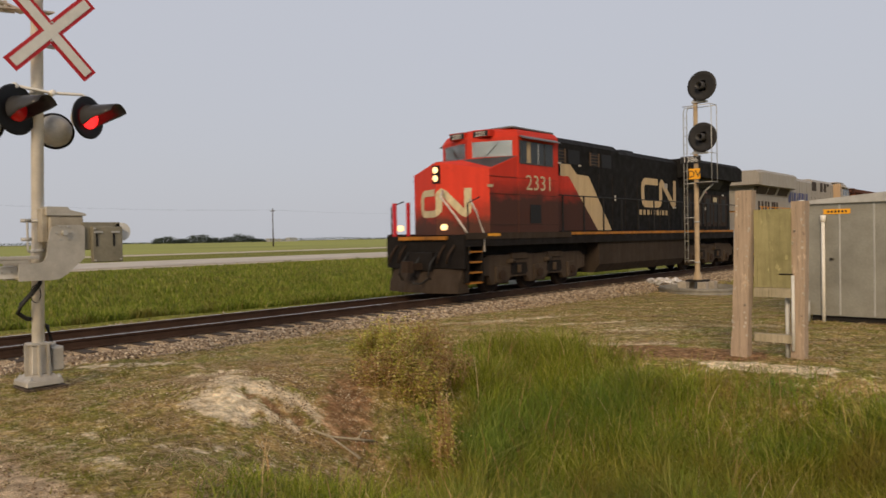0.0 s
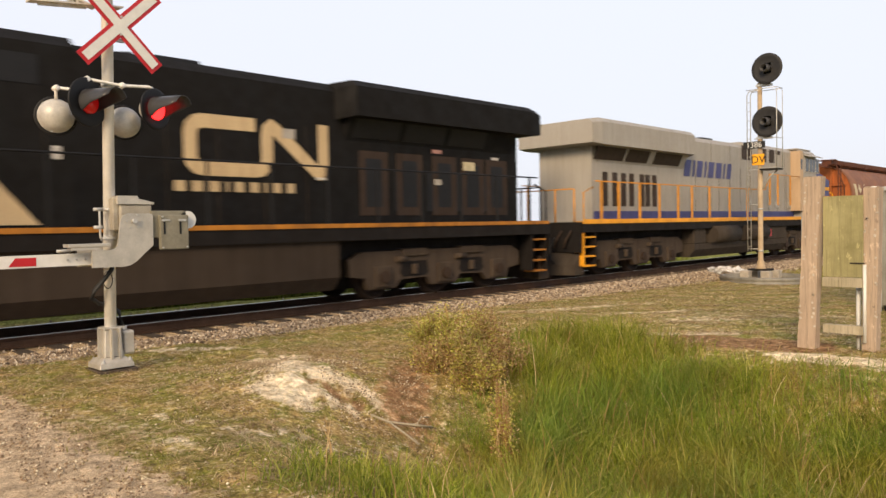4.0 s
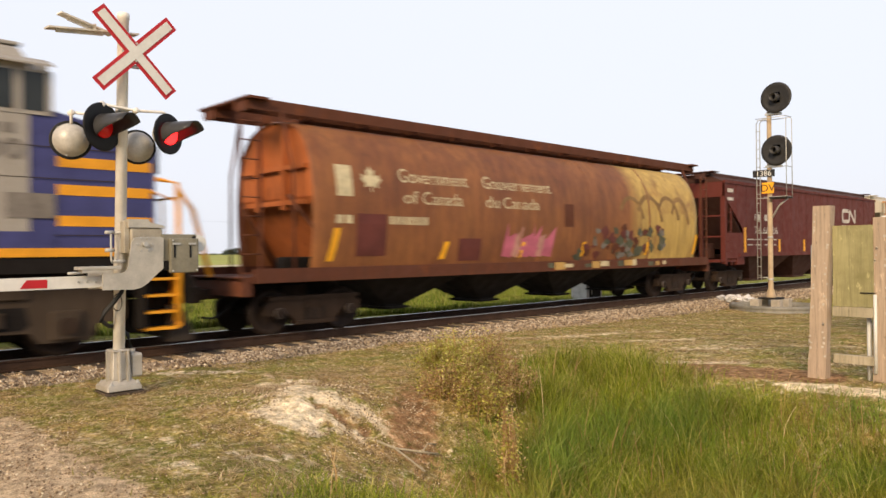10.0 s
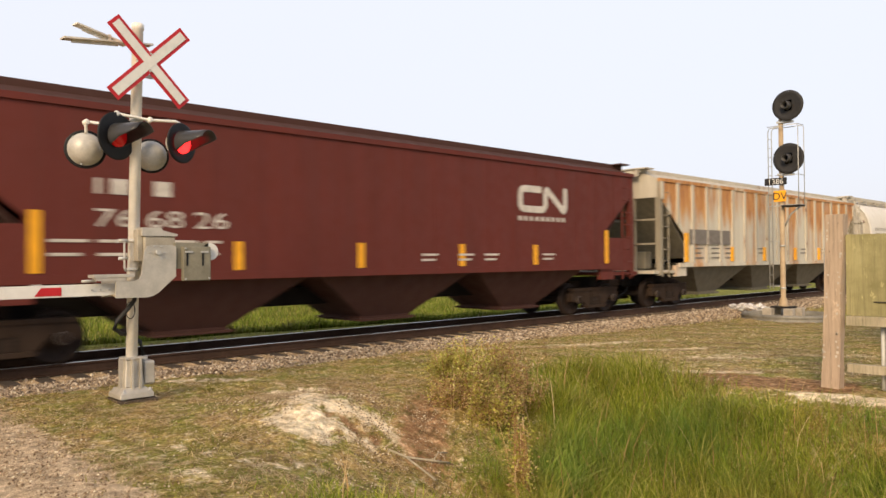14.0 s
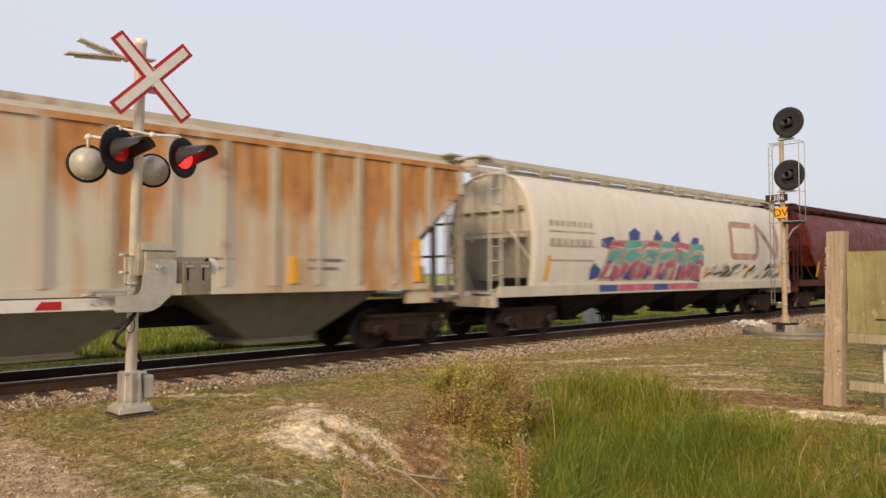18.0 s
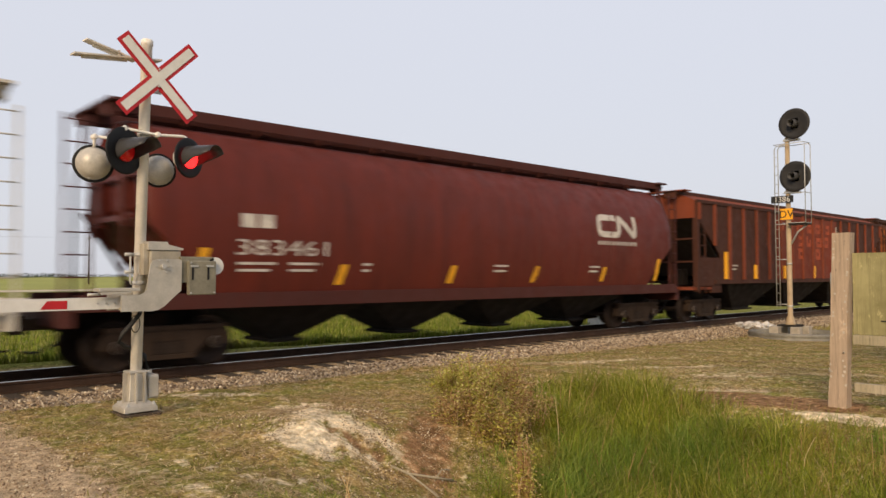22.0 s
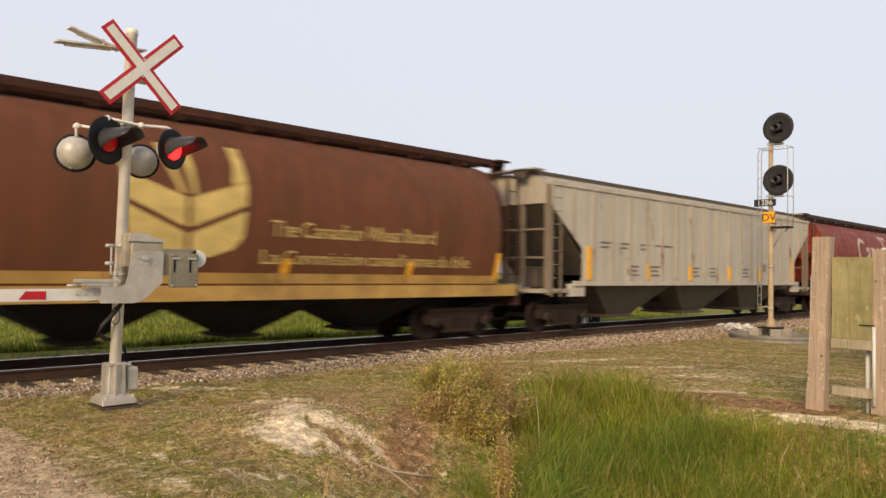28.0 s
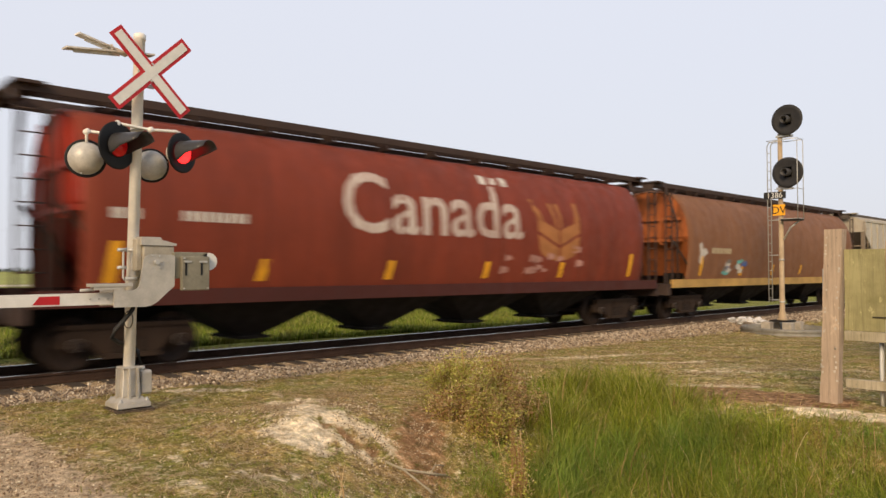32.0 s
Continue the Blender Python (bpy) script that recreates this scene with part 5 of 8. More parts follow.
def side_frame_mesh():
    bm = bmesh.new()
    outline = [(-1.18, 0.42), (-1.20, 0.62), (-1.05, 0.72), (-0.62, 0.78), (0.62, 0.78), (1.05, 0.72), (1.20, 0.62), (1.18, 0.42), (0.98, 0.40), (0.80, 0.55), (0.52, 0.30), (0.40, 0.22), (-0.40, 0.22), (-0.52, 0.30), (-0.80, 0.55), (-0.98, 0.40)]
    prism(bm, outline, -0.08, 0.08)
    box(bm, -1.12, 1.12, -0.12, 0.12, 0.72, 0.80)
    box(bm, -0.50, 0.50, -0.13, 0.13, 0.20, 0.28)
    return bm


def spring_mesh():
    bm = bmesh.new()
    for x in (-0.20, 0.0, 0.20):
        lathe(bm, [(0.28 + 0.035 * k, 0.085 + 0.012 * (k % 2)) for k in range(9)], (x, 0, 0), (0, 0, 1), 10)
    return bm


def freight_truck(car, x):
    truck = shared("bolster", "truck", lambda: box(box(bmesh.new(), -0.20, 0.20, -1.10, 1.10, 0.52, 0.74), -0.30, 0.30, -0.30, 0.30, 0.74, 0.98), M["truck_dust"], car, pose(x, 0, 0), "dusty brown cast two-axle truck")
    for s in (-1, 1):
        shared("side_frame", "side_frame", side_frame_mesh, M["truck_dust"], truck, pose(0, s * 1.0, 0.0))
        shared("spring_nest", "spring_nest", spring_mesh, M["car_black"], truck, pose(0, s * 1.0, 0))
        for d in (-0.89, 0.89):
            shared("bearing_cap", "bearing_cap", lambda: cyl(bmesh.new(), (0, -0.03, 0), (0, 0.03, 0), 0.11, 14), M["wheel_rim"], truck, pose(d, s * 1.13, 0.46))
    for d in (-0.89, 0.89):
        w = shared("wheelset", "wheelset", lambda: wheelset_mesh(0.46), M["wheel"], truck)
        WHEELS.append((w, d, 0.46, 1))
    return truck


def coupler_mesh():
    bm = box(bmesh.new(), 0.05, 0.95, -0.10, 0.10, 0.76, 0.96)
    prism(bm, [(-0.12, -0.14), (0.10, -0.17), (0.16, 0.0), (0.10, 0.17), (-0.05, 0.15), (-0.02, 0.05), (-0.12, 0.02)], 0.70, 1.02, "z")
    return bm


def couplers(car, length):
    for x, turn in ((0.0, 0), (length, 180)):
        shared("coupler", "coupler", coupler_mesh, M["truck_dust"], car, pose(x, 0, 0, 0, 0, turn), "rusty knuckle coupler")
        shared("air_hose", "air_hose", lambda: tube(bmesh.new(), [(0.75, -0.35, 0.72), (0.5, -0.36, 0.52), (0.25, -0.30, 0.38), (0.02, -0.22, 0.42)], 0.025, 6), M["rubber"], car, pose(x, 0, 0, 0, 0, turn))


def hopper_mesh(top, bottom, z1, z0, half=1.35, foot=0.62):
    bm = bmesh.new()
    v = []
    for z, w, d in ((z1, top / 2, half), (z0 + 0.12, bottom / 2, foot), (z0, bottom / 2, foot)):
        v.append([bm.verts.new((a * w, b * d, z)) for a, b in ((-1, -1), (1, -1), (1, 1), (-1, 1))])
    for p, q in zip(v, v[1:]):
        for k in range(4):
            bm.faces.new((p[k], p[(k + 1) % 4], q[(k + 1) % 4], q[k]))
    bm.faces.new(v[0])
    bm.faces.new(v[-1][::-1])
    box(bm, -bottom / 2 - 0.07, bottom / 2 + 0.07, -foot - 0.1, foot + 0.1, z0 + 0.02, z0 + 0.07)
    return bm


def ladder_mesh(tall, rungs, wide=0.42):
    bm = bmesh.new()
    for x in (0, wide):
        box(bm, x - 0.025, x + 0.025, -0.02, 0.02, 0, tall)
    for k in range(rungs):
        z = 0.15 + (tall - 0.25) * k / (rungs - 1)
        cyl(bm, (0, -0.02, z), (wide, -0.02, z), 0.014, 6)
    return bm


def walkway_mesh(length, wide, drop):
    """A raised grating board: two thin edge bars and cross slats on short feet."""
    bm = bmesh.new()
    for y in (-wide / 2, wide / 2):
        box(bm, 0, length, y - 0.012, y + 0.012, -drop, 0.03)
    n = int(length / 0.22)
    for k in range(n + 1):
        x = length * k / n
        box(bm, x - 0.035, x + 0.035, -wide / 2, wide / 2, 0.0, 0.018)
    m = int(length / 1.5)
    for k in range(m + 1):
        x = 0.06 + (length - 0.12) * k / m
        box(bm, x - 0.03, x + 0.03, -wide / 2, wide / 2, -0.24, -0.02)
    return bm


def decal(name, bm, material, car, wide, step=0.07, label=""):
    """Paint on a car's side: cut into narrow bands and laid on the side's curve, wide(z)."""
    zs = [v.co.z for v in bm.verts]
    z = min(zs) + step
    while z < max(zs) and step:
        geom = bm.verts[:] + bm.edges[:] + bm.faces[:]
        bmesh.ops.bisect_plane(bm, geom=geom, plane_co=(0, 0, z), plane_no=(0, 0, 1))
        z += step
    for v in bm.verts:
        v.co.y = -(wide(v.co.z) + 0.007)
    me = bpy.data.meshes.new(name)
    for f in bm.faces:
        f.normal_update()
        if f.normal.y > 0:
            f.normal_flip()
    bm.to_mesh(me)
    bm.free()
    me.materials.append(material)
    ob = new(name, me)
    ob.parent = car
    if label:
        tagged(ob, label)
    return ob


def flat(*outlines):
    bm = bmesh.new()
    for o in outlines:
        bm.faces.new([bm.verts.new((x, 0, z)) for x, z in o])
    return bm


def words(text, size, x, z):
    bm = letters(text, size, "LEFT")
    bmesh.ops.translate(bm, verts=bm.verts[:], vec=(x, 0, z))
    return bm


def fitted(text, x0, x1, z0, z1, bold=0.0):
    """Words stretched to fill a field."""
    bm = letters(text, 1.0, "LEFT", bold)
    xs, zs = [v.co.x for v in bm.verts], [v.co.z for v in bm.verts]
    for v in bm.verts:
        v.co.x = x0 + (v.co.x - min(xs)) * (x1 - x0) / (max(xs) - min(xs))
        v.co.z = z0 + (v.co.z - min(zs)) * (z1 - z0) / (max(zs) - min(zs))
    return bm


def bars(x, z, high, widths, gap):
    """Unreadable writing as plain bars."""
    out = []
    for w in widths:
        if w > 0:
            out.append([(x, z), (x + w, z), (x + w, z + high), (x, z + high)])
        x += abs(w) + gap
    return flat(*out)


def lettering(text, x0, x1, z0, z1, material, car, half, step=0.07, label="", bold=0.0):
    """Painted words, each one a part of its own, spread over a field."""
    names = text.split(" ")
    unit = (x1 - x0) / (sum(len(w) for w in names) + 0.6 * (len(names) - 1))
    for w in names:
        decal("lettering", fitted(w, x0, x0 + unit * len(w), z0, z1, bold), material, car, half, step, label)
        x0 += unit * (len(w) + 0.6)


def bar_marks(name, car, x, z, high, widths, gap, material, half, step=0.0, label=""):
    """Unreadable writing: each sign one plain bar."""
    out = []
    for w in widths:
        if w > 0:
            out.append(decal(name, flat([(x, z), (x + w, z), (x + w, z + high), (x, z + high)]), material, car, half, step, label))
        x += abs(w) + gap
    return out


def rail_emblem(x, z, w, h, t):
    """The railway's emblem as one round-cornered band that folds from an open frame into a zigzag."""
    a, r = t / 2, 0.9 * t
    line = [(0.46 * w, h - a)]
    for cx, cz, start in ((a + r, h - a - r, 90), (a + r, a + r, 180)):
        line += [(cx + r * math.cos(radians(start + d)), cz + r * math.sin(radians(start + d))) for d in (0, 30, 60, 90)]
    s0 = 0.54 * w
    line += [(s0 - r + r * math.sin(radians(d)), a + r - r * math.cos(radians(d))) for d in (0, 30, 60, 90)]
    line += [(s0, h - 1.2 * t), (s0 + 0.10 * t, h - 0.75 * t), (s0 + 0.42 * t, h - 0.5 * t), (s0 + 0.80 * t, h - 0.72 * t)]
    line += [(w - 1.30 * t, 0.72 * t), (w - 0.92 * t, 0.5 * t), (w - 0.60 * t, 0.75 * t), (w - a, 1.2 * t), (w - a, h)]
    pts = [Vector((x + p, z + q)) for p, q in line]
    sides = []
    for i, p in enumerate(pts):
        d0 = (p - pts[i - 1]).normalized() if i else (pts[1] - p).normalized()
        d1 = (pts[i + 1] - p).normalized() if i + 1 < len(pts) else d0
        m = (d0 + d1).normalized()
        k = a / max(0.55, m.dot(d0))
        nrm = Vector((-m.y, m.x)) * k
        sides.append((p + nrm, p - nrm))
    return flat(*[[tuple(u[0]), tuple(u[1]), tuple(v[1]), tuple(v[0])] for u, v in zip(sides, sides[1:])])


def joined(*bms):
    out = bmesh.new()
    for b in bms:
        me = bpy.data.meshes.new("piece")
        b.to_mesh(me)
        b.free()
        out.from_mesh(me)
        bpy.data.meshes.remove(me)
    return out


# ---- round-sided grain hopper car ----
ROUND = [(1.45, 1.36), (1.53, 1.75), (1.585, 2.3), (1.60, 2.75), (1.57, 3.2), (1.46, 3.65), (1.26, 4.05), (0.98, 4.36), (0.50, 4.53), (0.0, 4.57)]


def round_half(z):
    return float(np.interp(z, [p[1] for p in ROUND], [p[0] for p in ROUND]))


def shell_mesh(x0, x1, cut):
    """The barrel: both sides and the top, one skin from end to end; cut: height of the notch at each end."""
    bm = bmesh.new()
    mid = (x0 + x1) / 2
    xs = [x0, x0 + 0.04, x0 + 0.3, x0 + 0.6, x0 + 0.9, x0 + 1.3] + list(np.linspace(x0 + 2.5, mid, 6))
    xs = xs + [x0 + x1 - x for x in xs[-2::-1]]
    rows = []
    for x in xs:
        d = min(x - x0, x1 - x)
        low = 1.36 + (cut - 1.36) * max(0.0, 1 - d / 1.3) ** 0.8
        k = 0.975 if d < 0.01 else 1.0
        zs = low + (4.57 - low) * (1 - (1 - np.linspace(0, 1, 15)) ** 1.35)
        half = [(k * round_half(z), z - (4.5 * (1 - k) * 0.3 if z > 4 else 0)) for z in zs]
        ring = [(-w, z) for w, z in half] + [(w, z) for w, z in half[-2::-1]]
        rows.append([bm.verts.new((x, y, z)) for y, z in ring])
    for u, v in zip(rows, rows[1:]):
        for a, b, c, d in zip(u, u[1:], v[1:], v):
            bm.faces.new((a, b, c, d)).smooth = True
    return bm


def seam_mesh():
    """A raised weld that follows the barrel round."""
    bm = bmesh.new()
    zs = np.linspace(1.38, 4.56, 16)
    ring = [(-round_half(z), z) for z in zs] + [(round_half(z), z) for z in zs[::-1]]
    rows = [[bm.verts.new((x, y * k, z + (0.008 if k > 1.001 and z > 4 else 0))) for y, z in ring] for x, k in ((-0.05, 1.0), (-0.015, 1.006), (0.015, 1.006), (0.05, 1.0))]
    for u, v in zip(rows, rows[1:]):
        for a, b, c, d in zip(u, u[1:], v[1:], v):
            bm.faces.new((a, b, c, d))
    return bm


def end_sheet_mesh(x, inward, cut):
    """The leaning end of the barrel."""
    bm = bmesh.new()
    zs = np.linspace(max(1.5, min(cut, 2.0)), 4.52, 12)
    left, right = [], []
    for z in zs:
        lean = 0.06 + (0.95 * max(0.0, 2.9 - z) / 1.4)
        w = 0.97 * round_half(z)
        left.append(bm.verts.new((x + inward * lean, -w, z)))
        right.append(bm.verts.new((x + inward * lean, w, z)))
    for a, b, c, d in zip(left, right, right[1:], left[1:]):
        bm.faces.new((a, b, c, d))
    return bm


def round_car(name, label, length, body, ends, frame, sill, tab_lean=0.10, cut=1.36, walk_drop=0.12, walk_z=4.72, e0=1.5, e1=1.2, tabs=(2.3, 5.5, 8.4, 11.3, 14.6, 17.6), walk_in=0.35):
    car = thing(name, label, "hopper car", "grain cars of the train")
    part("barrel", shell_mesh(e0, length - e1, cut), body, car)
    for k in range(1, 5):
        x = e0 + (length - e0 - e1) * k / 5
        shared(("seam", body.name), "weld_seam", seam_mesh, body, car, pose(x, 0, 0))
    for x, s, out in ((e0, 1, e0 - 0.33), (length - e1, -1, e1 - 0.33)):
        end = part("end_sheet", end_sheet_mesh(x, s, cut), ends, car, "end sheet of the barrel")
        bm = bmesh.new()
        for y in (-0.55, 0.55):
            box(bm, *sorted((x - s * 0.10, x + s * 0.06)), y - 0.05, y + 0.05, 2.6, 4.35)
        for z in (2.75, 3.5):
            box(bm, *sorted((x - s * 0.08, x + s * 0.06)), -1.3, 1.3, z - 0.05, z + 0.05)
        part("end_brace", bm, ends, end)
        for y in (-1.32, 1.32):
            bm = bmesh.new()
            tube(bm, [(x - s * 0.30, y, 1.25), (x - s * 0.30, y * 0.98, 3.4), (x - s * 0.30, y * 0.66, 4.62)], 0.035, 6)
            part("end_post", bm, frame, car)
        lad = shared(("ladder", 3.2, 9, frame.name), "ladder", lambda: ladder_mesh(3.2, 9), frame, car, pose(x - s * out - (0.0 if s > 0 else 0.42), -1.36, 1.15), "steel ladder")
        boxed("end_platform", frame, car, *sorted((x - s * out, x + s * 1.0)), -1.45, 1.45, 1.14, 1.22)
        part("brace", tube(bmesh.new(), [(x + s * 0.95, -1.40, 1.3), (x - s * 0.25, -1.0, 2.9)], 0.04, 6), frame, car)
        part("brace", tube(bmesh.new(), [(x + s * 0.95, 1.40, 1.3), (x - s * 0.25, 1.0, 2.9)], 0.04, 6), frame, car)
        boxed("end_sill", frame, car, *sorted((x - s * out, x - s * (out - 0.17))), -1.45, 1.45, 0.85, 1.2)
        edge = walk_in if s > 0 else x + out
        boxed("crosswalk", frame, car, *sorted((edge - s * 0.02, edge + s * 0.48)), -1.05, 1.05, walk_z - 0.02, walk_z + 0.03)
    for y in (-1, 1):
        boxed("side_sill", sill, car, 0.55, length - 0.55, *sorted((y * 1.40, y * 1.52)), 1.10, 1.38, label="long side sill")
        shared(("walk", round(length, 2), frame.name), "running_board", lambda: walkway_mesh(length - 0.35 - walk_in, 0.42, walk_drop), frame, car, pose(walk_in, y * 0.66, walk_z), "grating running board")
    boxed("hatch_trough", frame, car, e0 + 0.5, length - e1 - 0.5, -0.34, 0.34, 4.47, 4.66, bevel=0.03, label="long covered loading hatch")
    for x0, x1 in ((0.6, 3.4), (length - 3.4, length - 0.6)):
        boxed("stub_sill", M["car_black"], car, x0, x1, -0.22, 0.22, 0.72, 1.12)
    # bays near-black whatever the body paint, as their shade is in the colour
    span = (length - 2 * 3.25) / 4
    for k in range(4):
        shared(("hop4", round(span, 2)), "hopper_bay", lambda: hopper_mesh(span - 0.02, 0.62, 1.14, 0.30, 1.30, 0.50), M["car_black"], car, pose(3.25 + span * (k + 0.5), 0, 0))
    for k, u in enumerate(tabs):
        tall = 0.70 if k in (0, len(tabs) - 1) else 0.42
        lean = tab_lean
        decal("reflector", flat([(u, 1.50), (u + 0.17, 1.50), (u + 0.17 + lean, 1.50 + tall), (u + lean, 1.50 + tall)]), M["tab"], car, round_half, 0.1)
    for x in (2.2, length - 2.2):
        freight_truck(car, x)
    boxed("brake_cylinder", M["car_black"], car, 1.6, 2.4, -0.9, -0.5, 1.24, 1.6, bevel=0.05)
    couplers(car, length)
    return car


# ---- flat-sided hopper car ----


def slab_car(name, label, length, body, frame, under, ribs, proud, roof, panel=True, rib=0.055, post=None, board=None):
    car = thing(name, label, "hopper car", "grain cars of the train")
    e, c = 0.80, 1.62
    post, board = post or frame, board or roof
    side = [(e, 4.26), (e, 3.70), (e + c, 2.42), (e + c, 1.45), (length - e - c, 1.45), (length - e - c, 2.42), (length - e, 3.70), (length - e, 4.26)]
    for s in (-1, 1):
        part("side_sheet", prism(bmesh.new(), side, *sorted((s * 1.52, s * 1.555))), body, car)
        boxed("top_chord", body, car, e - 0.02, length - e + 0.02, *sorted((s * 1.50, s * 1.60)), 4.20, 4.31)
        boxed("side_sill", body, car, e + c - 0.4, length - e - c + 0.4, *sorted((s * 1.48, s * 1.59)), 1.36, 1.50)
        shared(("walk", round(length, 2), board.name), "running_board", lambda: walkway_mesh(length - 0.9, 0.42, 0.10), board, car, pose(0.45, s * 0.72, 4.63), "grating running board")
    for k in range(ribs):
        x = e + 0.12 + (length - 2 * e - 0.24) * k / (ribs - 1)
        d = min(x - e, length - e - x)
        low = 1.50 if d > c + 0.05 else 3.72 - 1.28 * (d / c)
        bm = box(bmesh.new(), x - rib, x + rib, -1.555 - proud, -1.55, low, 4.21)
        part("rib", bm, frame if proud > 0.03 else body, car)
    prof = [(-1.52, 4.26), (-0.95, 4.53), (0, 4.57), (0.95, 4.53), (1.52, 4.26)]
    part("roof", prism(bmesh.new(), prof, e, length - e, "x"), roof, car)
    for k in range(10):
        x = e + 1.1 + (length - 2 * e - 2.2) * k / 9
        boxed("hatch_cover", roof, car, x - 0.5, x + 0.5, -0.42, 0.42, 4.50, 4.67, bevel=0.04)
    for x, s in ((e, 1), (length - e, -1)):
        boxed("end_sheet", frame, car, *sorted((x, x + s * 0.03)), -1.52, 1.52, 3.68, 4.27)
        part("slope_sheet", prism(bmesh.new(), [(x, 3.70), (x + s * 0.03, 3.70), (x + s * 2.2, 1.7), (x + s * 2.17, 1.66)], -1.5, 1.5), under, car, "sloping end sheet with shade put into its paint")
        for y in (-1.42, -0.55, 0.55, 1.42):
            boxed("end_post", post, car, *sorted((x + s * 0.02, x + s * 0.14)), y - 0.05, y + 0.05, 1.10, 3.72)
        for z in (2.15, 2.95):
            boxed("end_rail", post, car, *sorted((x - s * 0.02, x + s * 0.03)), -1.5, 1.5, z - 0.03, z + 0.03)
        boxed("corner_post", post, car, *sorted((x, x + s * 0.12)), -1.56, -1.46, 1.10, 4.24)
        shared(("ladder", 2.9, 8, post.name), "ladder", lambda: ladder_mesh(2.9, 8), post, car, pose(x + (0.16 if s > 0 else -0.58), -1.53, 1.05), "steel ladder")
        boxed("end_platform", frame, car, *sorted((x - s * 0.30, x + s * c)), -1.5, 1.5, 1.16, 1.26)
        if panel:
            boxed("corner_panel", body, car, *sorted((x + s * 0.10, x + s * c)), -1.545, -1.515, 1.30, 2.30)
        boxed("bolster_end", body, car, *sorted((x + s * 1.05, x + s * 1.75)), -1.53, -1.40, 1.05, 1.42)
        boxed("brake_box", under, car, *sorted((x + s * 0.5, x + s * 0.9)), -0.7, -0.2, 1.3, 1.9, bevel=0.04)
        boxed("crosswalk", roof, car, *sorted((x - s * 0.30, x + s * 0.2)), -1.25, 1.25, 4.63, 4.67)
    boxed("center_sill", M["car_black"], car, 0.6, length - 0.6, -0.22, 0.22, 0.72, 1.10)
    # bays take the under paint, whose darker colour holds the shade below the sides
    span = (length - 2 * 3.1) / 3
    for k in range(3):
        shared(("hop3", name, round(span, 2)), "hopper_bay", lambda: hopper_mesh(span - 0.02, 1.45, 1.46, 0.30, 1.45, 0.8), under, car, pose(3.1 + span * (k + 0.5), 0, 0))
    for x in (2.2, length - 2.2):
        freight_truck(car, x)
    couplers(car, length)
    return car


def upright_tabs(car, xs, tall_ends=True, out=0.012):
    for k, x in enumerate(xs):
        big = tall_ends and k in (0, len(xs) - 1)
        boxed("reflector", M["tab"], car, x, x + 0.17, -1.556 - out, -1.553, 1.53, 2.52 if big else 2.06)


# ---- locomotives ----
def loft(stations, bm=None):
    """Stations of (x, half width, low, top, chamfer) joined into a closed body."""
    bm = bm or bmesh.new()
    rows = []
    for x, w, z0, z1, c in stations:
        rows.append([bm.verts.new((x, y, z)) for y, z in ((-w, z0), (-w, z1 - c), (-w + c * 1.2, z1), (w - c * 1.2, z1), (w, z1 - c), (w, z0))])
    for u, v in zip(rows, rows[1:]):
        for k in range(6):
            bm.faces.new((u[k], u[(k + 1) % 6], v[(k + 1) % 6], v[k]))
    bm.faces.new(rows[0])
    bm.faces.new(rows[-1][::-1])
    return bm


def vee_body(rings):
    """A body with a pointed front: rings of (tip x, corner x, back x, half width, tip z, corner z, back z) from the foot up."""
    bm = bmesh.new()
    rows = []
    for tip, corner, back, w, zt, zc, zb in rings:
        rows.append([bm.verts.new(p) for p in ((tip, 0, zt), (corner, -w, zc), (back, -w, zb), (back, 0, zb), (back, w, zb), (corner, w, zc))])
    for u, v in zip(rows, rows[1:]):
        for k in range(6):
            bm.faces.new((u[k], u[(k + 1) % 6], v[(k + 1) % 6], v[k]))
    for r in (rows[0], rows[-1]):
        bm.faces.new((r[0], r[1], r[2], r[3]))
        bm.faces.new((r[0], r[3], r[4], r[5]))
    return bm


def plow_mesh():
    bm = bmesh.new()
    rows = []
    for y, d in ((-1.32, 0.30), (-0.5, 0.06), (0.5, 0.06), (1.32, 0.30)):
        rows.append([bm.verts.new((a + d, y, b)) for a, b in ((0.32, 0.12), (0.38, 0.42), (0.58, 0.78), (0.80, 0.78), (0.80, 0.12))])
    for u, v in zip(rows, rows[1:]):
        for k in range(5):
            bm.faces.new((u[k], u[(k + 1) % 5], v[(k + 1) % 5], v[k]))
    bm.faces.new(rows[0])
    bm.faces.new(rows[-1][::-1])
    return bm


def heavy_frame_mesh():
    bm = bmesh.new()
    outline = [(-2.95, 0.58), (-2.95, 0.95), (-2.6, 1.12), (2.6, 1.12), (2.95, 0.95), (2.95, 0.58), (2.50, 0.52), (2.40, 0.26), (1.60, 0.26), (1.45, 0.44), (0.58, 0.46), (0.42, 0.26), (-0.42, 0.26), (-0.58, 0.46), (-1.45, 0.44), (-1.60, 0.26), (-2.40, 0.26), (-2.50, 0.52)]
    prism(bm, outline, -0.09, 0.09)
    for x in (-2.0, 0, 2.0):
        box(bm, x - 0.24, x + 0.24, -0.16, 0.12, 0.30, 0.78, 0.03)
    for x in (-1.0, 1.0):
        box(bm, x - 0.42, x + 0.42, -0.15, 0.10, 0.98, 1.16, 0.02)
        cyl(bm, (x - 0.62, -0.14, 0.92), (x - 0.30, -0.14, 0.92), 0.07, 10)
    return bm


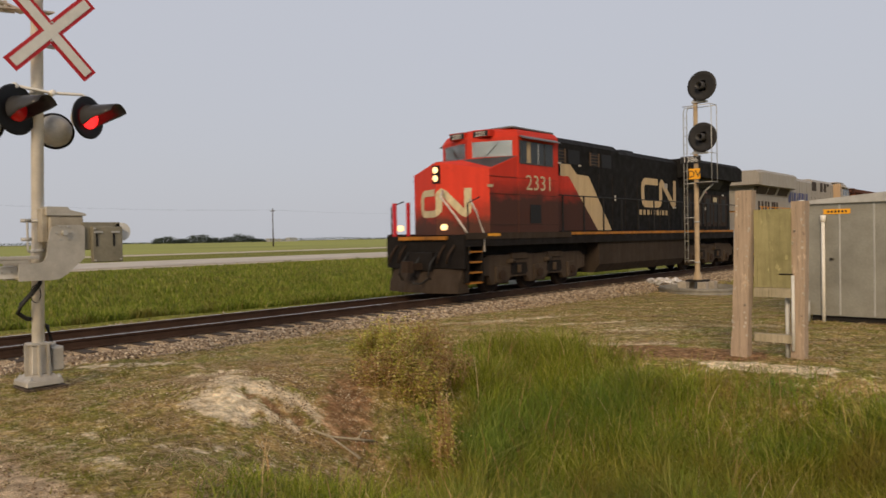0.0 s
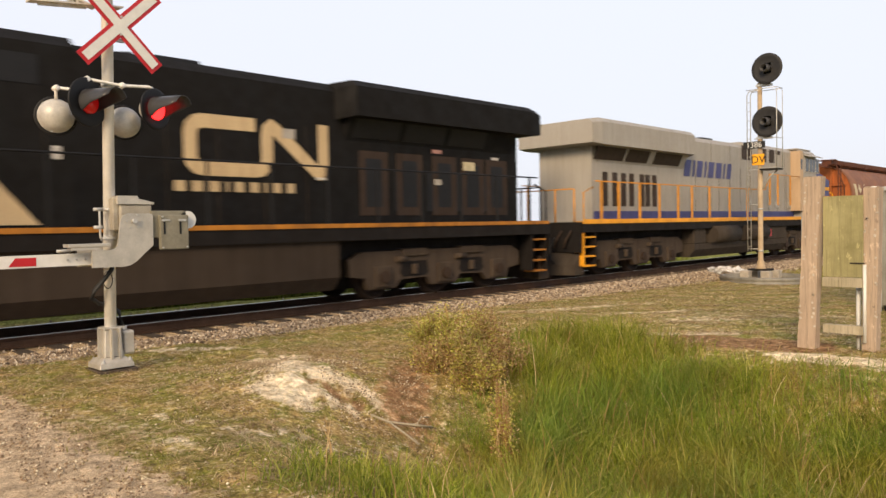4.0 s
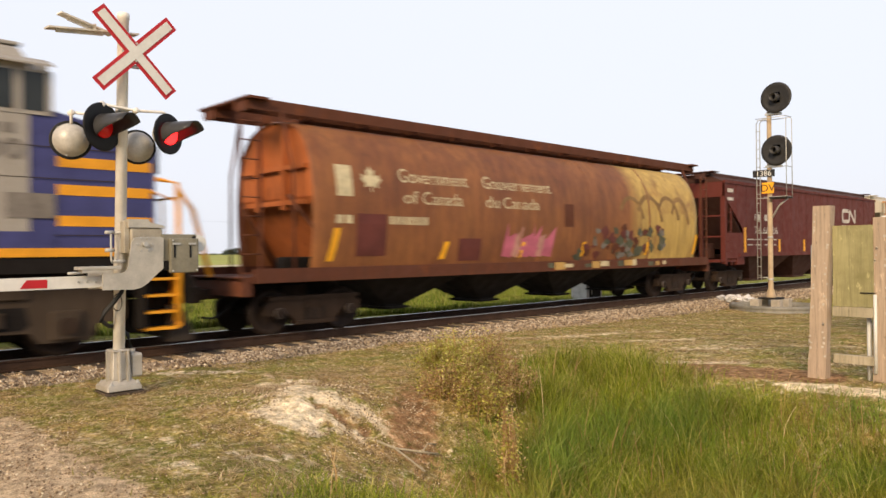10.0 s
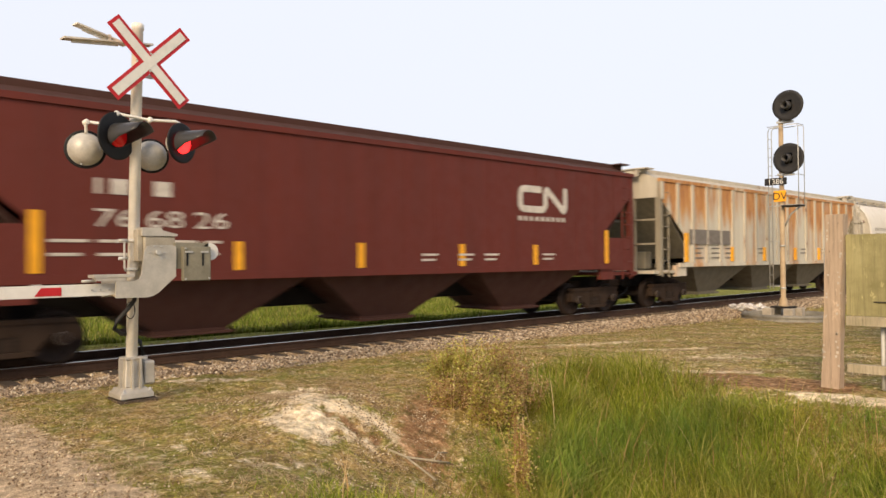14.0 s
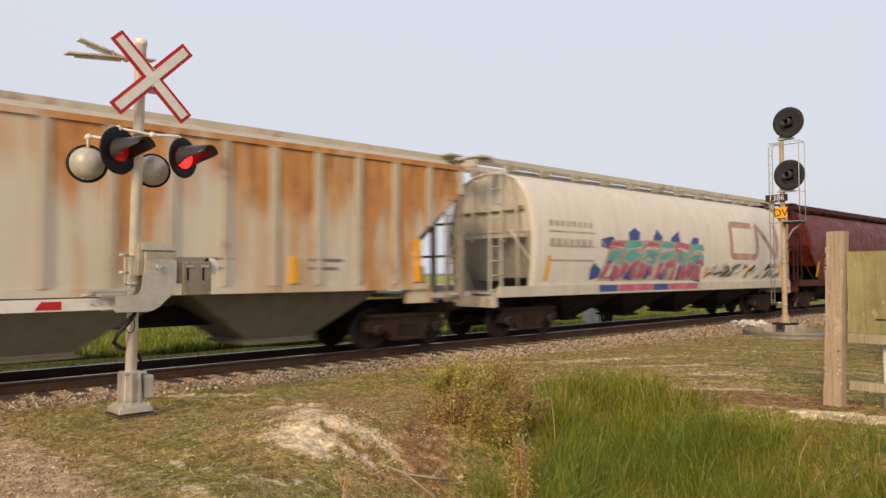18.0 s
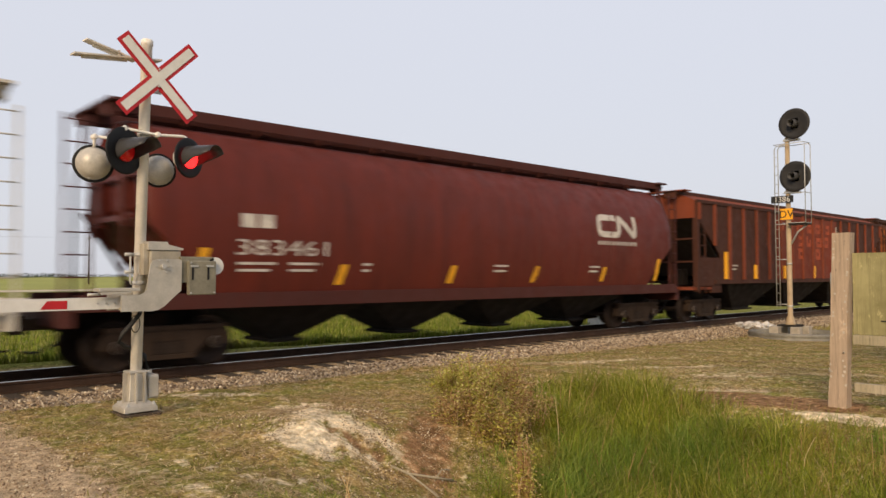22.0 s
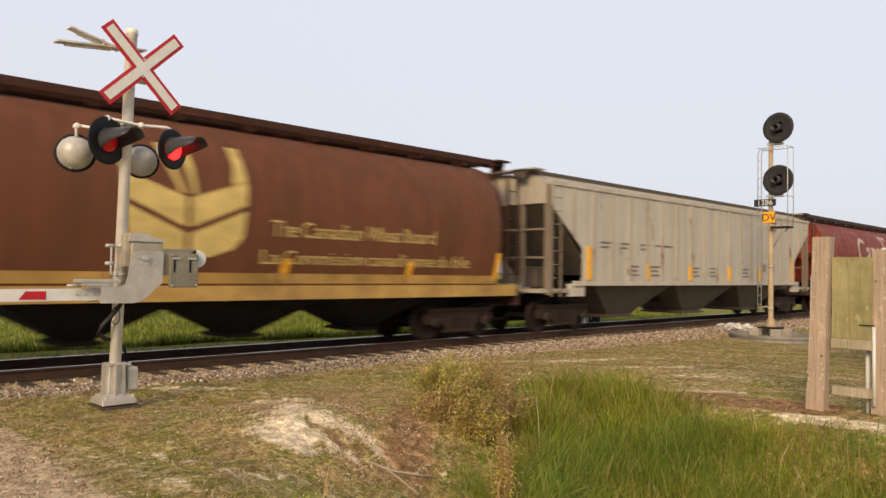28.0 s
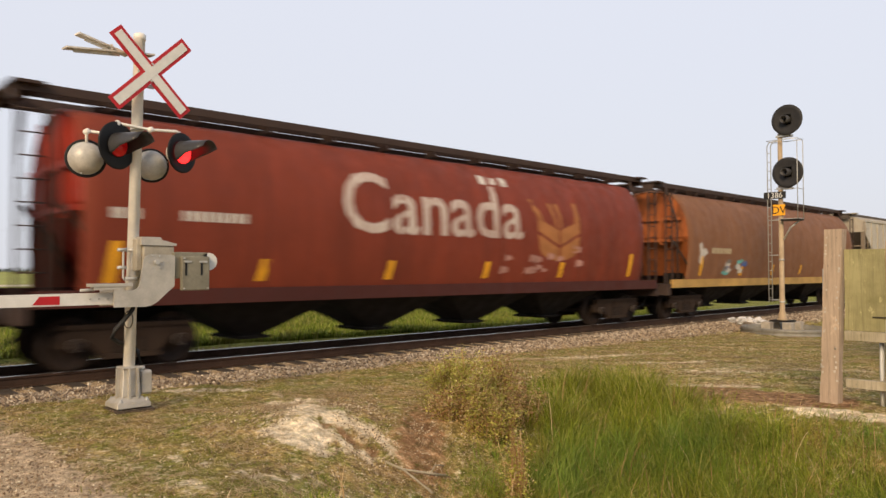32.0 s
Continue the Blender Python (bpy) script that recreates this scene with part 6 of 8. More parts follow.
# thin plate laid on the solid frame, painted black like a shaded opening
def frame_shade_mesh():
    bm = bmesh.new()
    prism(bm, [(-0.46, 0.58), (-0.40, 0.86), (0.40, 0.86), (0.46, 0.58), (0.36, 0.50), (-0.36, 0.50)], -0.006, 0.006)
    return bm


def heavy_truck(loco, x, material, face):
    truck = shared(("heavy", material.name), "truck", lambda: box(bmesh.new(), -2.7, 2.7, -0.62, 0.62, 0.28, 1.05), M["car_black"], loco, pose(x, 0, 0), "dusty three-axle truck")
    for s in (-1, 1):
        shared(("heavy_frame", material.name), "side_frame", heavy_frame_mesh, material, truck, pose(0, s * 1.08, 0, 0, 0, 0 if s < 0 else 180))
        for d in (-1.0, 1.0):
            shared("frame_shade", "frame_shade_plate", frame_shade_mesh, M["car_black"], truck, pose(d, s * 1.174, 0), "flat black plate that stands for the shade in a side frame opening")
            part("spring", lathe(bmesh.new(), [(0.55 + 0.03 * k, 0.085 + 0.014 * (k % 2)) for k in range(9)], (d, s * 1.17, 0), (0, 0, 1), 10), material, truck)
        for d in (-2.0, 0.0, 2.0):
            shared("axle_box", "axle_box", lambda: cyl(bmesh.new(), (0, -0.04, 0), (0, 0.04, 0), 0.14, 14), M["truck_dust"], truck, pose(d, s * 1.27, 0.53))
    for d in (-2.0, 0.0, 2.0):
        w = shared("heavy_wheelset", "wheelset", lambda: wheelset_mesh(0.53), M["wheel"], truck)
        WHEELS.append((w, d, 0.53, face))


def locomotive(name, label, length, cab_m, hood_m, under_m, sill_m, rail_m, step_m, nose_m, face, post=0.025, raised=6.6, rise=0.0, lamp="lamp_on", low=2.78, high=3.1, frame_m=None, back=5.6, wx=0.0, snout=0.0):
    """A long-hood road engine; x = 0 at its front coupler."""
    loco = thing(name, label, "locomotive", "engines of the train")
    end = length - 0.8
    frame_m = frame_m or M["tan_frame"]
    lead = lamp == "lamp_on"
    boxed("deck", M["car_black"], loco, 0.75, end, -1.50, 1.50, 1.40, 1.72)
    for s in (-1, 1):
        boxed("sill_stripe", sill_m, loco, 6.3 if lead else 0.80, end - 0.05, *sorted((s * 1.50, s * 1.525)), 1.68 if lead else 1.66, 1.77 if lead else 1.80, label="bright sill stripe")
        if lead:
            boxed("sill_plate", under_m, loco, 0.80, 6.3, *sorted((s * 1.50, s * 1.525)), 1.60, 1.78, label="grimy sill plate")
            boxed("sill_mark", M["ct_yellow"], loco, 1.75, 2.35, *sorted((s * 1.522, s * 1.53)), 1.68, 1.76)
    nose = part("nose", vee_body([(1.30 - snout, 1.95 - snout, 3.38, 1.46, 1.74, 1.74, 1.74), (1.30 - snout, 1.95 - snout, 3.38, 1.46, 3.86, 3.60, 4.07)]), nose_m, loco)
    cab = part("cab", vee_body([(2.80, 3.36, back, 1.48, 1.74, 1.74, 1.74), (2.80, 3.36, back, 1.48, 4.56 + rise, 4.56 + rise, 4.66 + rise), (2.92, 3.46, back, 1.36, 4.76 + rise, 4.76 + rise, 4.80 + rise), (3.12, 3.56, back, 1.12, 4.86 + rise, 4.86 + rise, 4.88 + rise)]), cab_m, loco)
    for side in (-1, 1):
        bm = bmesh.new()
        bm.faces.new([bm.verts.new((2.80 + 0.378 * a - 0.004, side * a, z)) for a, z in ((0.14, 4.08), (1.32, 4.08), (1.32, 4.50 + 0.5 * rise), (0.14, 4.50 + 0.5 * rise))])
        bmesh.ops.solidify(bm, geom=bm.faces[:], thickness=0.02)
        part("windshield", bm, M["glass_sky"], cab, "windshield that mirrors the sky")
        bm = bmesh.new()
        tube(bm, [(2.80 + 0.378 * a - 0.03, side * a, z) for a, z in ((0.5, 4.05), (0.9, 4.45))], 0.012, 5)
        part("wiper", bm, M["black"], cab)
    for s in (-1, 1):
        w = boxed("side_window", frame_m, cab, 3.42 + wx, 5.28 + wx, *sorted((s * 1.478, s * 1.495)), 3.74 + rise, 4.44 + rise)
        for a, b in ((3.52, 3.85), (3.98, 4.72), (4.84, 5.20)):
            boxed("pane", M["glass"], w, a + wx, b + wx, *sorted((s * 1.490, s * 1.502)), 3.80 + rise, 4.40 + rise)
        for a, b, m in ((3.43, 3.50, frame_m), (3.80, 4.00, M["tan_frame"]), (4.40, 4.44, M["steel"]), (4.76, 4.82, frame_m)) if lead else ((3.43, 3.51, frame_m), (3.87, 3.96, frame_m), (4.33, 4.37, frame_m), (4.74, 4.83, frame_m)):
            boxed("window_post", m, w, a + wx, b + wx, *sorted((s * 1.50, s * 1.508)), 3.78 + rise, 4.41 + rise)
        part("sun_shade", prism(bmesh.new(), [(s * 1.48, 4.60 + rise), (s * 1.68, 4.51 + rise), (s * 1.68, 4.48 + rise), (s * 1.48, 4.56 + rise)], 3.45 + wx, 5.45 + wx, "x"), M["roof_grey"] if lead else cab_m, cab)
        if lead:
            boxed("toolbox_door", M["black"], cab, 3.95, 4.55, *sorted((s * 1.475, s * 1.492)), 2.05, 2.62)
        for z in (2.0, 2.9, 3.4):
            boxed("seam", under_m, cab, 1.9, back - 0.05, *sorted((s * 1.476, s * 1.484)), z, z + 0.012)
    boxed("cab_roof_cap", M["roof_grey"] if lead else cab_m, loco, 3.40, back + 0.12, -1.25, 1.25, 4.84 + rise, 4.90 + rise, bevel=0.02)
    for y in (-0.74, 0.18):
        brow = boxed("number_board", cab_m, cab, 2.87, 3.2, y - 0.03, y + 0.59, 4.58 + rise, 4.79 + rise, bevel=0.015)
        boxed("board_face", M["print_black"], brow, 2.862, 2.871, y, y + 0.56, 4.60 + rise, 4.77 + rise)
    boxed("lamp_panel", M["black"], nose, 1.285 - snout, 1.36 - snout, -0.13, 0.13, 3.24, 3.76, bevel=0.01)
    for z in (3.38, 3.62):
        part("headlight", lathe(bmesh.new(), [(-0.03, 0.095), (0.012, 0.095), (0.016, 0.02)], (1.28 - snout, 0.0, z), (-1, 0, 0), 16), M[lamp], nose, "round headlight")
    for y in (-0.74, 0.95):
        part("ditch_light", lathe(bmesh.new(), [(-0.10, 0.085), (0.03, 0.085), (0.035, 0.02)], (0.74, y, 1.95), (-1, 0, 0), 16), M[lamp], loco, "round ditch light")
    # black block added to close the gap above the trucks with dark
    boxed("underframe", M["car_black"], loco, 1.3, end - 0.5, -0.92, 0.92, 0.98, 1.42)
    # hood
    part("hood", loft([(back, 1.02, 1.72, 4.88 + rise, 0.20), (10.6, 1.02, 1.72, 4.88 + rise, 0.20), (10.62, 1.02, 1.72, 4.78 + rise, 0.20), (22.2, 1.02, 1.72, 4.74 + rise, 0.20)]), hood_m, loco)
    part("radiator_wing", loft([(15.95, 1.05, 4.05, 4.76 + rise, 0.15), (16.2, 1.52, 4.12, 4.80 + rise, 0.14), (22.3, 1.52, 4.12, 4.80 + rise, 0.14), (22.75, 1.45, 4.16, 4.74 + rise, 0.14)]), hood_m, loco, "overhanging radiator housing")
    bm = prism(bmesh.new(), [(-1.021, 3.62), (-1.25, 4.13), (1.25, 4.13), (1.021, 3.62)], 16.2, 21.9, "x")
    part("radiator_base", bm, hood_m, loco)
    boxed("exhaust_stack", M["black"], loco, 12.2, 13.2, -0.35, 0.35, 4.75, 4.95 + rise, bevel=0.05)
    part("horn", cyl(bmesh.new(), (11.3, -0.4, 4.88), (11.8, -0.4, 4.90), 0.06, 10, 0.11), M["black"], loco)
    for s in (-1, 1):
        for x in (6.1, 7.0, 8.4, 9.3) if lead else ():
            g = boxed("air_grille", M["black"], loco, x, x + 0.72, *sorted((s * 1.018, s * 1.03)), 4.10, 4.58)
            if x in (6.1, 8.4):
                for xx in (x + 0.02, x + 0.62):
                    boxed("grille_post", M["grille_tan"], g, xx, xx + 0.08, *sorted((s * 1.03, s * 1.05)), 4.10, 4.58)
                for k in range(4):
                    boxed("grille_slat", M["grille_tan"], g, x + 0.10, x + 0.62, *sorted((s * 1.03, s * 1.042)), 4.15 + 0.11 * k, 4.18 + 0.11 * k)
        for k in range(10):
            x = 6.0 + 1.02 * k
            boxed("door_seam", under_m, loco, x, x + 0.015, *sorted((s * 1.018, s * 1.026)), 1.80, 3.85)
        for x in (16.4, 17.9, 19.4) if lead else ():
            part("radiator_screen", prism(bmesh.new(), [(s * 1.062, 3.70), (s * 1.242, 4.10), (s * 1.254, 4.10), (s * 1.074, 3.70)], x, x + 1.35, "x"), M["black"], loco)
        for k in range(5 if lead else 0):
            x = 16.6 + 1.05 * k
            boxed("cooler_slot", M["black"], loco, x, x + 0.36, *sorted((s * 1.018, s * 1.032)), 2.05, 3.0)
    # handrails
    for s in (-1, 1):
        xs = list(np.arange(5.9, 22.3, 1.36)) if lead else [6.65, 8.12, 9.02, 10.05, 11.4, 13.1, 14.87, 16.3, 17.35, 18.7, 20.0, 21.3, 22.3]
        for x in xs:
            boxed("stanchion", rail_m, loco, x - post, x + post, *sorted((s * 1.42, s * 1.46)), 2.32 if high > 3.5 and x < raised - 0.3 else 1.72, high if x < raised - 0.3 else low)
        part("handrail", tube(bmesh.new(), [(5.05, s * 1.44, high), (raised - 0.55, s * 1.44, high), (raised, s * 1.44, low), (xs[-1] + 0.3, s * 1.44, low), (22.6, s * 1.42, low)], 0.022, 6), rail_m, loco, "long walkway handrail")
    for x, d in ((0.95, 1), (end - 0.15, -1)):
        for s in (-1, 1):
            boxed("step_well", M["car_black"], loco, *sorted((x - d * 0.10, x + d * 0.62)), *sorted((s * 1.02, s * 1.12)), 0.40, 1.72)
            for k in range(5):
                boxed("step", step_m, loco, *sorted((x + d * 0.02, x + d * 0.58)), *sorted((s * 1.12, s * 1.48)), 0.36 + 0.29 * k, 0.405 + 0.29 * k, label="yellow-edged step")
            for xx in (x - d * 0.02, x + d * 0.62):
                boxed("step_side", M["car_black"] if lead or xx != x - d * 0.02 else step_m, loco, xx - 0.025, xx + 0.025, *sorted((s * 1.12, s * 1.47)), 0.40, 1.74)
            part("grab_rail", tube(bmesh.new(), [(x - d * 0.02, s * 1.47, 1.0), (x - d * 0.02, s * 1.47, 2.6), (x + d * 0.5, s * 1.47, 2.78)], 0.022, 6), rail_m, loco)
        boxed("end_plate", M["car_black"], loco, *sorted((x - d * 0.22, x - d * 0.14)), -1.48, 1.48, 0.80, 1.72)
        for y in () if lead and d > 0 else (-1.2, -0.5, 0.5, 1.2):
            part("end_stanchion", cyl(bmesh.new(), (x - d * 0.12, y, 1.72), (x - d * 0.12, y, 2.72), 0.026, 6), rail_m, loco)
        if d < 0 or not lead:
            part("end_rail", tube(bmesh.new(), [(x - d * 0.12, -1.2, 2.72), (x - d * 0.12, -0.5, 2.72), (x - d * 0.12, 0.5, 2.72), (x - d * 0.12, 1.2, 2.72)], 0.022, 6), rail_m, loco)
    for x, turn in ((0.0, 0), (length, 180)):
        part("plow", plow_mesh(), under_m, loco, "dusty steel snow plow").matrix_basis = pose(x, 0, 0, 0, 0, turn)
        part("draft_box", box(bmesh.new(), 0.55, 0.95, -0.45, 0.45, 0.72, 1.25, 0.03), M["car_black"], loco).matrix_basis = pose(x, 0, 0, 0, 0, turn)
        for y in (-1.15, -0.8, 0.7, 1.05):
            part("cut_lever", tube(bmesh.new(), [(0.72, y, 1.45), (0.52, y + 0.05, 1.2), (0.50, y + 0.12, 0.95)], 0.035, 6), M["truck_dust"], loco).matrix_basis = pose(x, 0, 0, 0, 0, turn)
    for y in (-0.55, 0.0, 0.55):
        part("hose", tube(bmesh.new(), [(0.70, y, 1.25), (0.45, y + 0.05, 0.95), (0.35, y + 0.08, 0.62), (0.52, y + 0.1, 0.45)], 0.03, 6), M["rubber"], loco)
        part("hose", tube(bmesh.new(), [(length - 0.70, y, 1.25), (length - 0.45, y + 0.05, 0.95), (length - 0.35, y + 0.08, 0.62), (length - 0.52, y + 0.1, 0.45)], 0.03, 6), M["rubber"], loco)
    prof = [(-1.42, 0.62), (-1.18, 0.33), (1.18, 0.33), (1.42, 0.62), (1.42, 1.42), (-1.42, 1.42)]
    if lead:
        part("fuel_tank", prism(bmesh.new(), prof, 8.3, 15.7, "x"), under_m, loco, "large dusty fuel tank")
    else:
        part("fuel_tank", prism(bmesh.new(), prof[:4] + [(1.42, 0.84), (-1.42, 0.84)], 7.1, 16.1, "x"), under_m, loco, "large dusty fuel tank")
        for x0, x1 in ((7.1, 9.3), (15.15, 16.1)):
            boxed("tank_head", under_m, loco, x0, x1, -1.42, 1.42, 0.84, 1.40, bevel=0.03)
        for s in (-1, 1):
            boxed("filler_tag", M["sign_red"], loco, 8.85, 9.0, *sorted((s * 1.42, s * 1.43)), 0.95, 1.28)
    heavy_truck(loco, 4.75, M["engine_truck"], face)
    heavy_truck(loco, length - 4.75, M["engine_truck"], face)
    couplers(loco, length)
    return loco


M["engine_truck"] = paint("dusty_brown_engine_truck", (0.040, 0.029, 0.021), (0.100, 0.074, 0.053), 0.7, 0.0, 0.85)
M["grille_brown"] = plain("dusty_brown_grille", (0.045, 0.029, 0.020), 0.7, 0, 0.4, 5, 30)
M["grille_tan"] = plain("dull_tan_slats", (0.10, 0.062, 0.034), 0.6, 0, 0.3, 5, 40)
M["tan_frame"] = plain("tan_window_frame", (0.45, 0.34, 0.20), 0.5, 0, 0.2, 5, 40)
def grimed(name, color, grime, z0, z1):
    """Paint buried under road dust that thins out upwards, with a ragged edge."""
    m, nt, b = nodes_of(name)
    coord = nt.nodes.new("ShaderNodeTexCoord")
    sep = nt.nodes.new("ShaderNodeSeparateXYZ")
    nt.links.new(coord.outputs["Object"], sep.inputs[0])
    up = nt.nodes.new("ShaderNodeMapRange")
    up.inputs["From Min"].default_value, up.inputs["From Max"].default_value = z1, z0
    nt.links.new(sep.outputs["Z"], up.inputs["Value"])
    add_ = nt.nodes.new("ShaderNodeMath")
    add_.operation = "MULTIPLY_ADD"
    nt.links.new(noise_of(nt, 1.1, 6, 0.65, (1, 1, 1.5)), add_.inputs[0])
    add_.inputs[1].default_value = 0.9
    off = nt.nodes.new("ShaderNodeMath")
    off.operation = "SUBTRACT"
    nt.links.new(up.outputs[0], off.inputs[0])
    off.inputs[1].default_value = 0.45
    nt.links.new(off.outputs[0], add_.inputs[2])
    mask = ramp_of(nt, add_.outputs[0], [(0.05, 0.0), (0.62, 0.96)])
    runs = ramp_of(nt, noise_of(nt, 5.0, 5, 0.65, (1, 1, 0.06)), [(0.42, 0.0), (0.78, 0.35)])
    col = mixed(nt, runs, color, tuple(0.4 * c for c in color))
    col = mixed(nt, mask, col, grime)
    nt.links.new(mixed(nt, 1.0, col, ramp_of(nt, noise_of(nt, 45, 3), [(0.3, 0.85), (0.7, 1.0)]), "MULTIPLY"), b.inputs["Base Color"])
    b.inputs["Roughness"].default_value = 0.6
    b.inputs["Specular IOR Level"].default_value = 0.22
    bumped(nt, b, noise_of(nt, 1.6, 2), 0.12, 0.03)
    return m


M["door_brown"] = paint("dusty_brown_engine_doors", (0.034, 0.022, 0.016), (0.060, 0.040, 0.028), 0.5, 0, 0.7)
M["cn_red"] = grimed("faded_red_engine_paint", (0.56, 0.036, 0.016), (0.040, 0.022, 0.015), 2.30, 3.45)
# brighter than the cab red: sun on the front is put into the colour
M["cn_nose"] = grimed("sunlit_red_nose_paint", (0.66, 0.045, 0.020), (0.055, 0.028, 0.019), 1.6, 2.85)
M["cn_black"] = paint("sooty_black_engine_paint", (0.0045, 0.0042, 0.0042), (0.012, 0.010, 0.0085), 0.5, 0, 0.75)
M["cn_under"] = paint("brown_dusty_underframe", (0.030, 0.022, 0.016), (0.070, 0.051, 0.037), 0.6, 0, 0.9)
M["cn_orange"] = paint("dirty_orange_stripe", (0.52, 0.21, 0.025), (0.05, 0.028, 0.016), 0.9, 0, 0.55, 2.0)
M["cn_cream"] = paint("faded_cream_stripe", (0.62, 0.47, 0.27), (0.30, 0.20, 0.11), 0.5, 0, 0.5)
M["ct_door"] = paint("tan_cab_door", (0.50, 0.36, 0.23), (0.30, 0.2, 0.12), 0.4, 0, 0.5)
M["ct_grey"] = paint("dirty_pale_grey_engine_paint", (0.37, 0.35, 0.315), (0.20, 0.17, 0.135), 0.45, 0, 0.5)
M["ct_blue"] = plain("deep_blue_paint", (0.055, 0.06, 0.19), 0.5, 0, 0.3, 2, 30)
M["ct_yellow"] = plain("orange_yellow_paint", (0.80, 0.36, 0.02), 0.5, 0, 0.3, 2, 30)
M["ct_rail"] = plain("orange_handrail_paint", (0.62, 0.27, 0.03), 0.5, 0, 0.3, 3, 30)
M["ct_under"] = paint("grey_brown_underframe", (0.034, 0.027, 0.021), (0.078, 0.062, 0.047), 0.6, 0, 0.9)


def lead_engine():
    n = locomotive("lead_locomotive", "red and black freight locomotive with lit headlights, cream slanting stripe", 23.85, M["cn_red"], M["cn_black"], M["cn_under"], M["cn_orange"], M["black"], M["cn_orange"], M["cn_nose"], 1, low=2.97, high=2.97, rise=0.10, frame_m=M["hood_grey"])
    bm = bmesh.new()
    tip, corner, back = (1.36, 3.875), (1.99, 3.622), (3.36, 4.078)
    for y in (-1, 1):
        bm.faces.new([bm.verts.new(p) for p in ((tip[0], 0, tip[1]), (corner[0], y * 1.43, corner[1]), (back[0], y * 1.45, back[1]), (back[0], 0, back[1] + 0.004))])
    part("nose_top", bm, M["hood_grey"], n, "dark anti-glare nose top")
    half = lambda z: 1.03
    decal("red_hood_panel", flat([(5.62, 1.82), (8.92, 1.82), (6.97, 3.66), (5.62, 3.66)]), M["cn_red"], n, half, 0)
    decal("cream_stripe", flat([(6.45, 4.07), (7.07, 4.07), (7.50, 3.76), (8.31, 3.73), (9.97, 1.82), (8.92, 1.82), (6.97, 3.66), (6.42, 3.66)]), M["cn_cream"], n, lambda z: 1.034, 0, "slanting cream stripe")
    decal("emblem", rail_emblem(12.45, 2.72, 3.3, 1.18, 0.27), M["cn_cream"], n, half, 0, "cream railway emblem in plain bands")
    bar_marks("small_print", n, 12.25, 2.42, 0.20, [0.22, 0.22, 0.22, 0.06, 0.2, 0.2, 0.06, 0.2, 0.2], 0.13, M["cn_cream"], half, 0, "")
    decal("number", fitted("2331", 3.75, 5.10, 3.06, 3.52), M["mark_cream"], n, lambda z: 1.486, 0, "cream painted engine number")
    for x in (16.6, 17.72, 18.9, 19.95, 20.9):
        boxed("engine_door", M["door_brown"], n, x, x + 0.85, -1.034, -1.019, 1.95, 3.42)
        boxed("door_slot", M["black"], n, x + 0.18, x + 0.66, -1.040, -1.034, 2.15, 3.25)
    for x, z, w, h, mat in ((20.0, 3.10, 0.45, 0.22, "mark_cream"), (21.1, 3.42, 0.28, 0.07, "mark_white"), (18.9, 3.48, 0.32, 0.09, "ghost_red"), (18.95, 2.70, 0.25, 0.14, "ghost_grey"), (15.4, 2.72, 0.35, 0.05, "mark_white"), (14.6, 3.55, 0.3, 0.2, "ghost_grey"), (10.2, 2.9, 0.12, 0.22, "mark_white"), (6.3, 4.05, 0.2, 0.06, "mark_white"), (7.6, 4.04, 0.2, 0.06, "mark_white")):
        decal("data_label", flat([(x, z), (x + w, z), (x + w, z + h), (x, z + h)]), M[mat], n, lambda v: 1.036, 0)
    decal("side_plate", flat([(1.82, 3.08), (2.08, 3.08), (2.08, 3.16), (1.82, 3.16)]), M["mark_cream"], n, lambda v: 1.48, 0)
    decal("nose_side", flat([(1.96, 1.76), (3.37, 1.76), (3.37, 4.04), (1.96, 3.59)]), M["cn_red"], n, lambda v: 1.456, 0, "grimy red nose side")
    # emblem on the nose
    bm = rail_emblem(-0.98, 2.26, 1.96, 0.82, 0.20)
    bmesh.ops.bisect_plane(bm, geom=bm.verts[:] + bm.edges[:] + bm.faces[:], plane_co=(0, 0, 0), plane_no=(1, 0, 0))
    for v in bm.verts:
        v.co = Vector((1.288 + 0.445 * abs(v.co.x), -v.co.x, v.co.z))
    part("nose_emblem", bm, M["mark_cream"], n, "pale railway emblem in plain bands")
    for y in (-0.5, 0.5):
        bm = letters("2331", 0.19, "CENTER", 0.004)
        bmesh.ops.transform(bm, matrix=pose(2.856, y * 0.92, 4.715, 0, 0, -90), verts=bm.verts[:])
        part("board_figures", bm, M["mark_white"], n)
    bm = bmesh.new()
    tube(bm, [(1.25, -0.30, 3.0), (0.92, -0.50, 2.82), (1.06, -0.90, 2.29), (1.12, -1.30, 1.75), (0.98, -1.46, 1.2)], 0.032, 7)
    tube(bm, [(1.70, -0.95, 2.75), (1.60, -1.25, 2.35), (1.62, -1.47, 1.8), (1.62, -1.50, 1.25)], 0.030, 7)
    part("nose_handrail", bm, M["mark_white"], n, "white front handrail")
    boxed("front_post", M["sign_red"], n, 0.74, 0.80, 0.58, 0.68, 1.72, 2.7)
    boxed("front_post", M["sign_red"], n, 0.74, 0.80, 1.12, 1.24, 1.72, 2.7)
    boxed("anticlimber", M["cn_orange"], n, 0.62, 0.74, -0.9, 0.9, 1.60, 1.70)
    return n


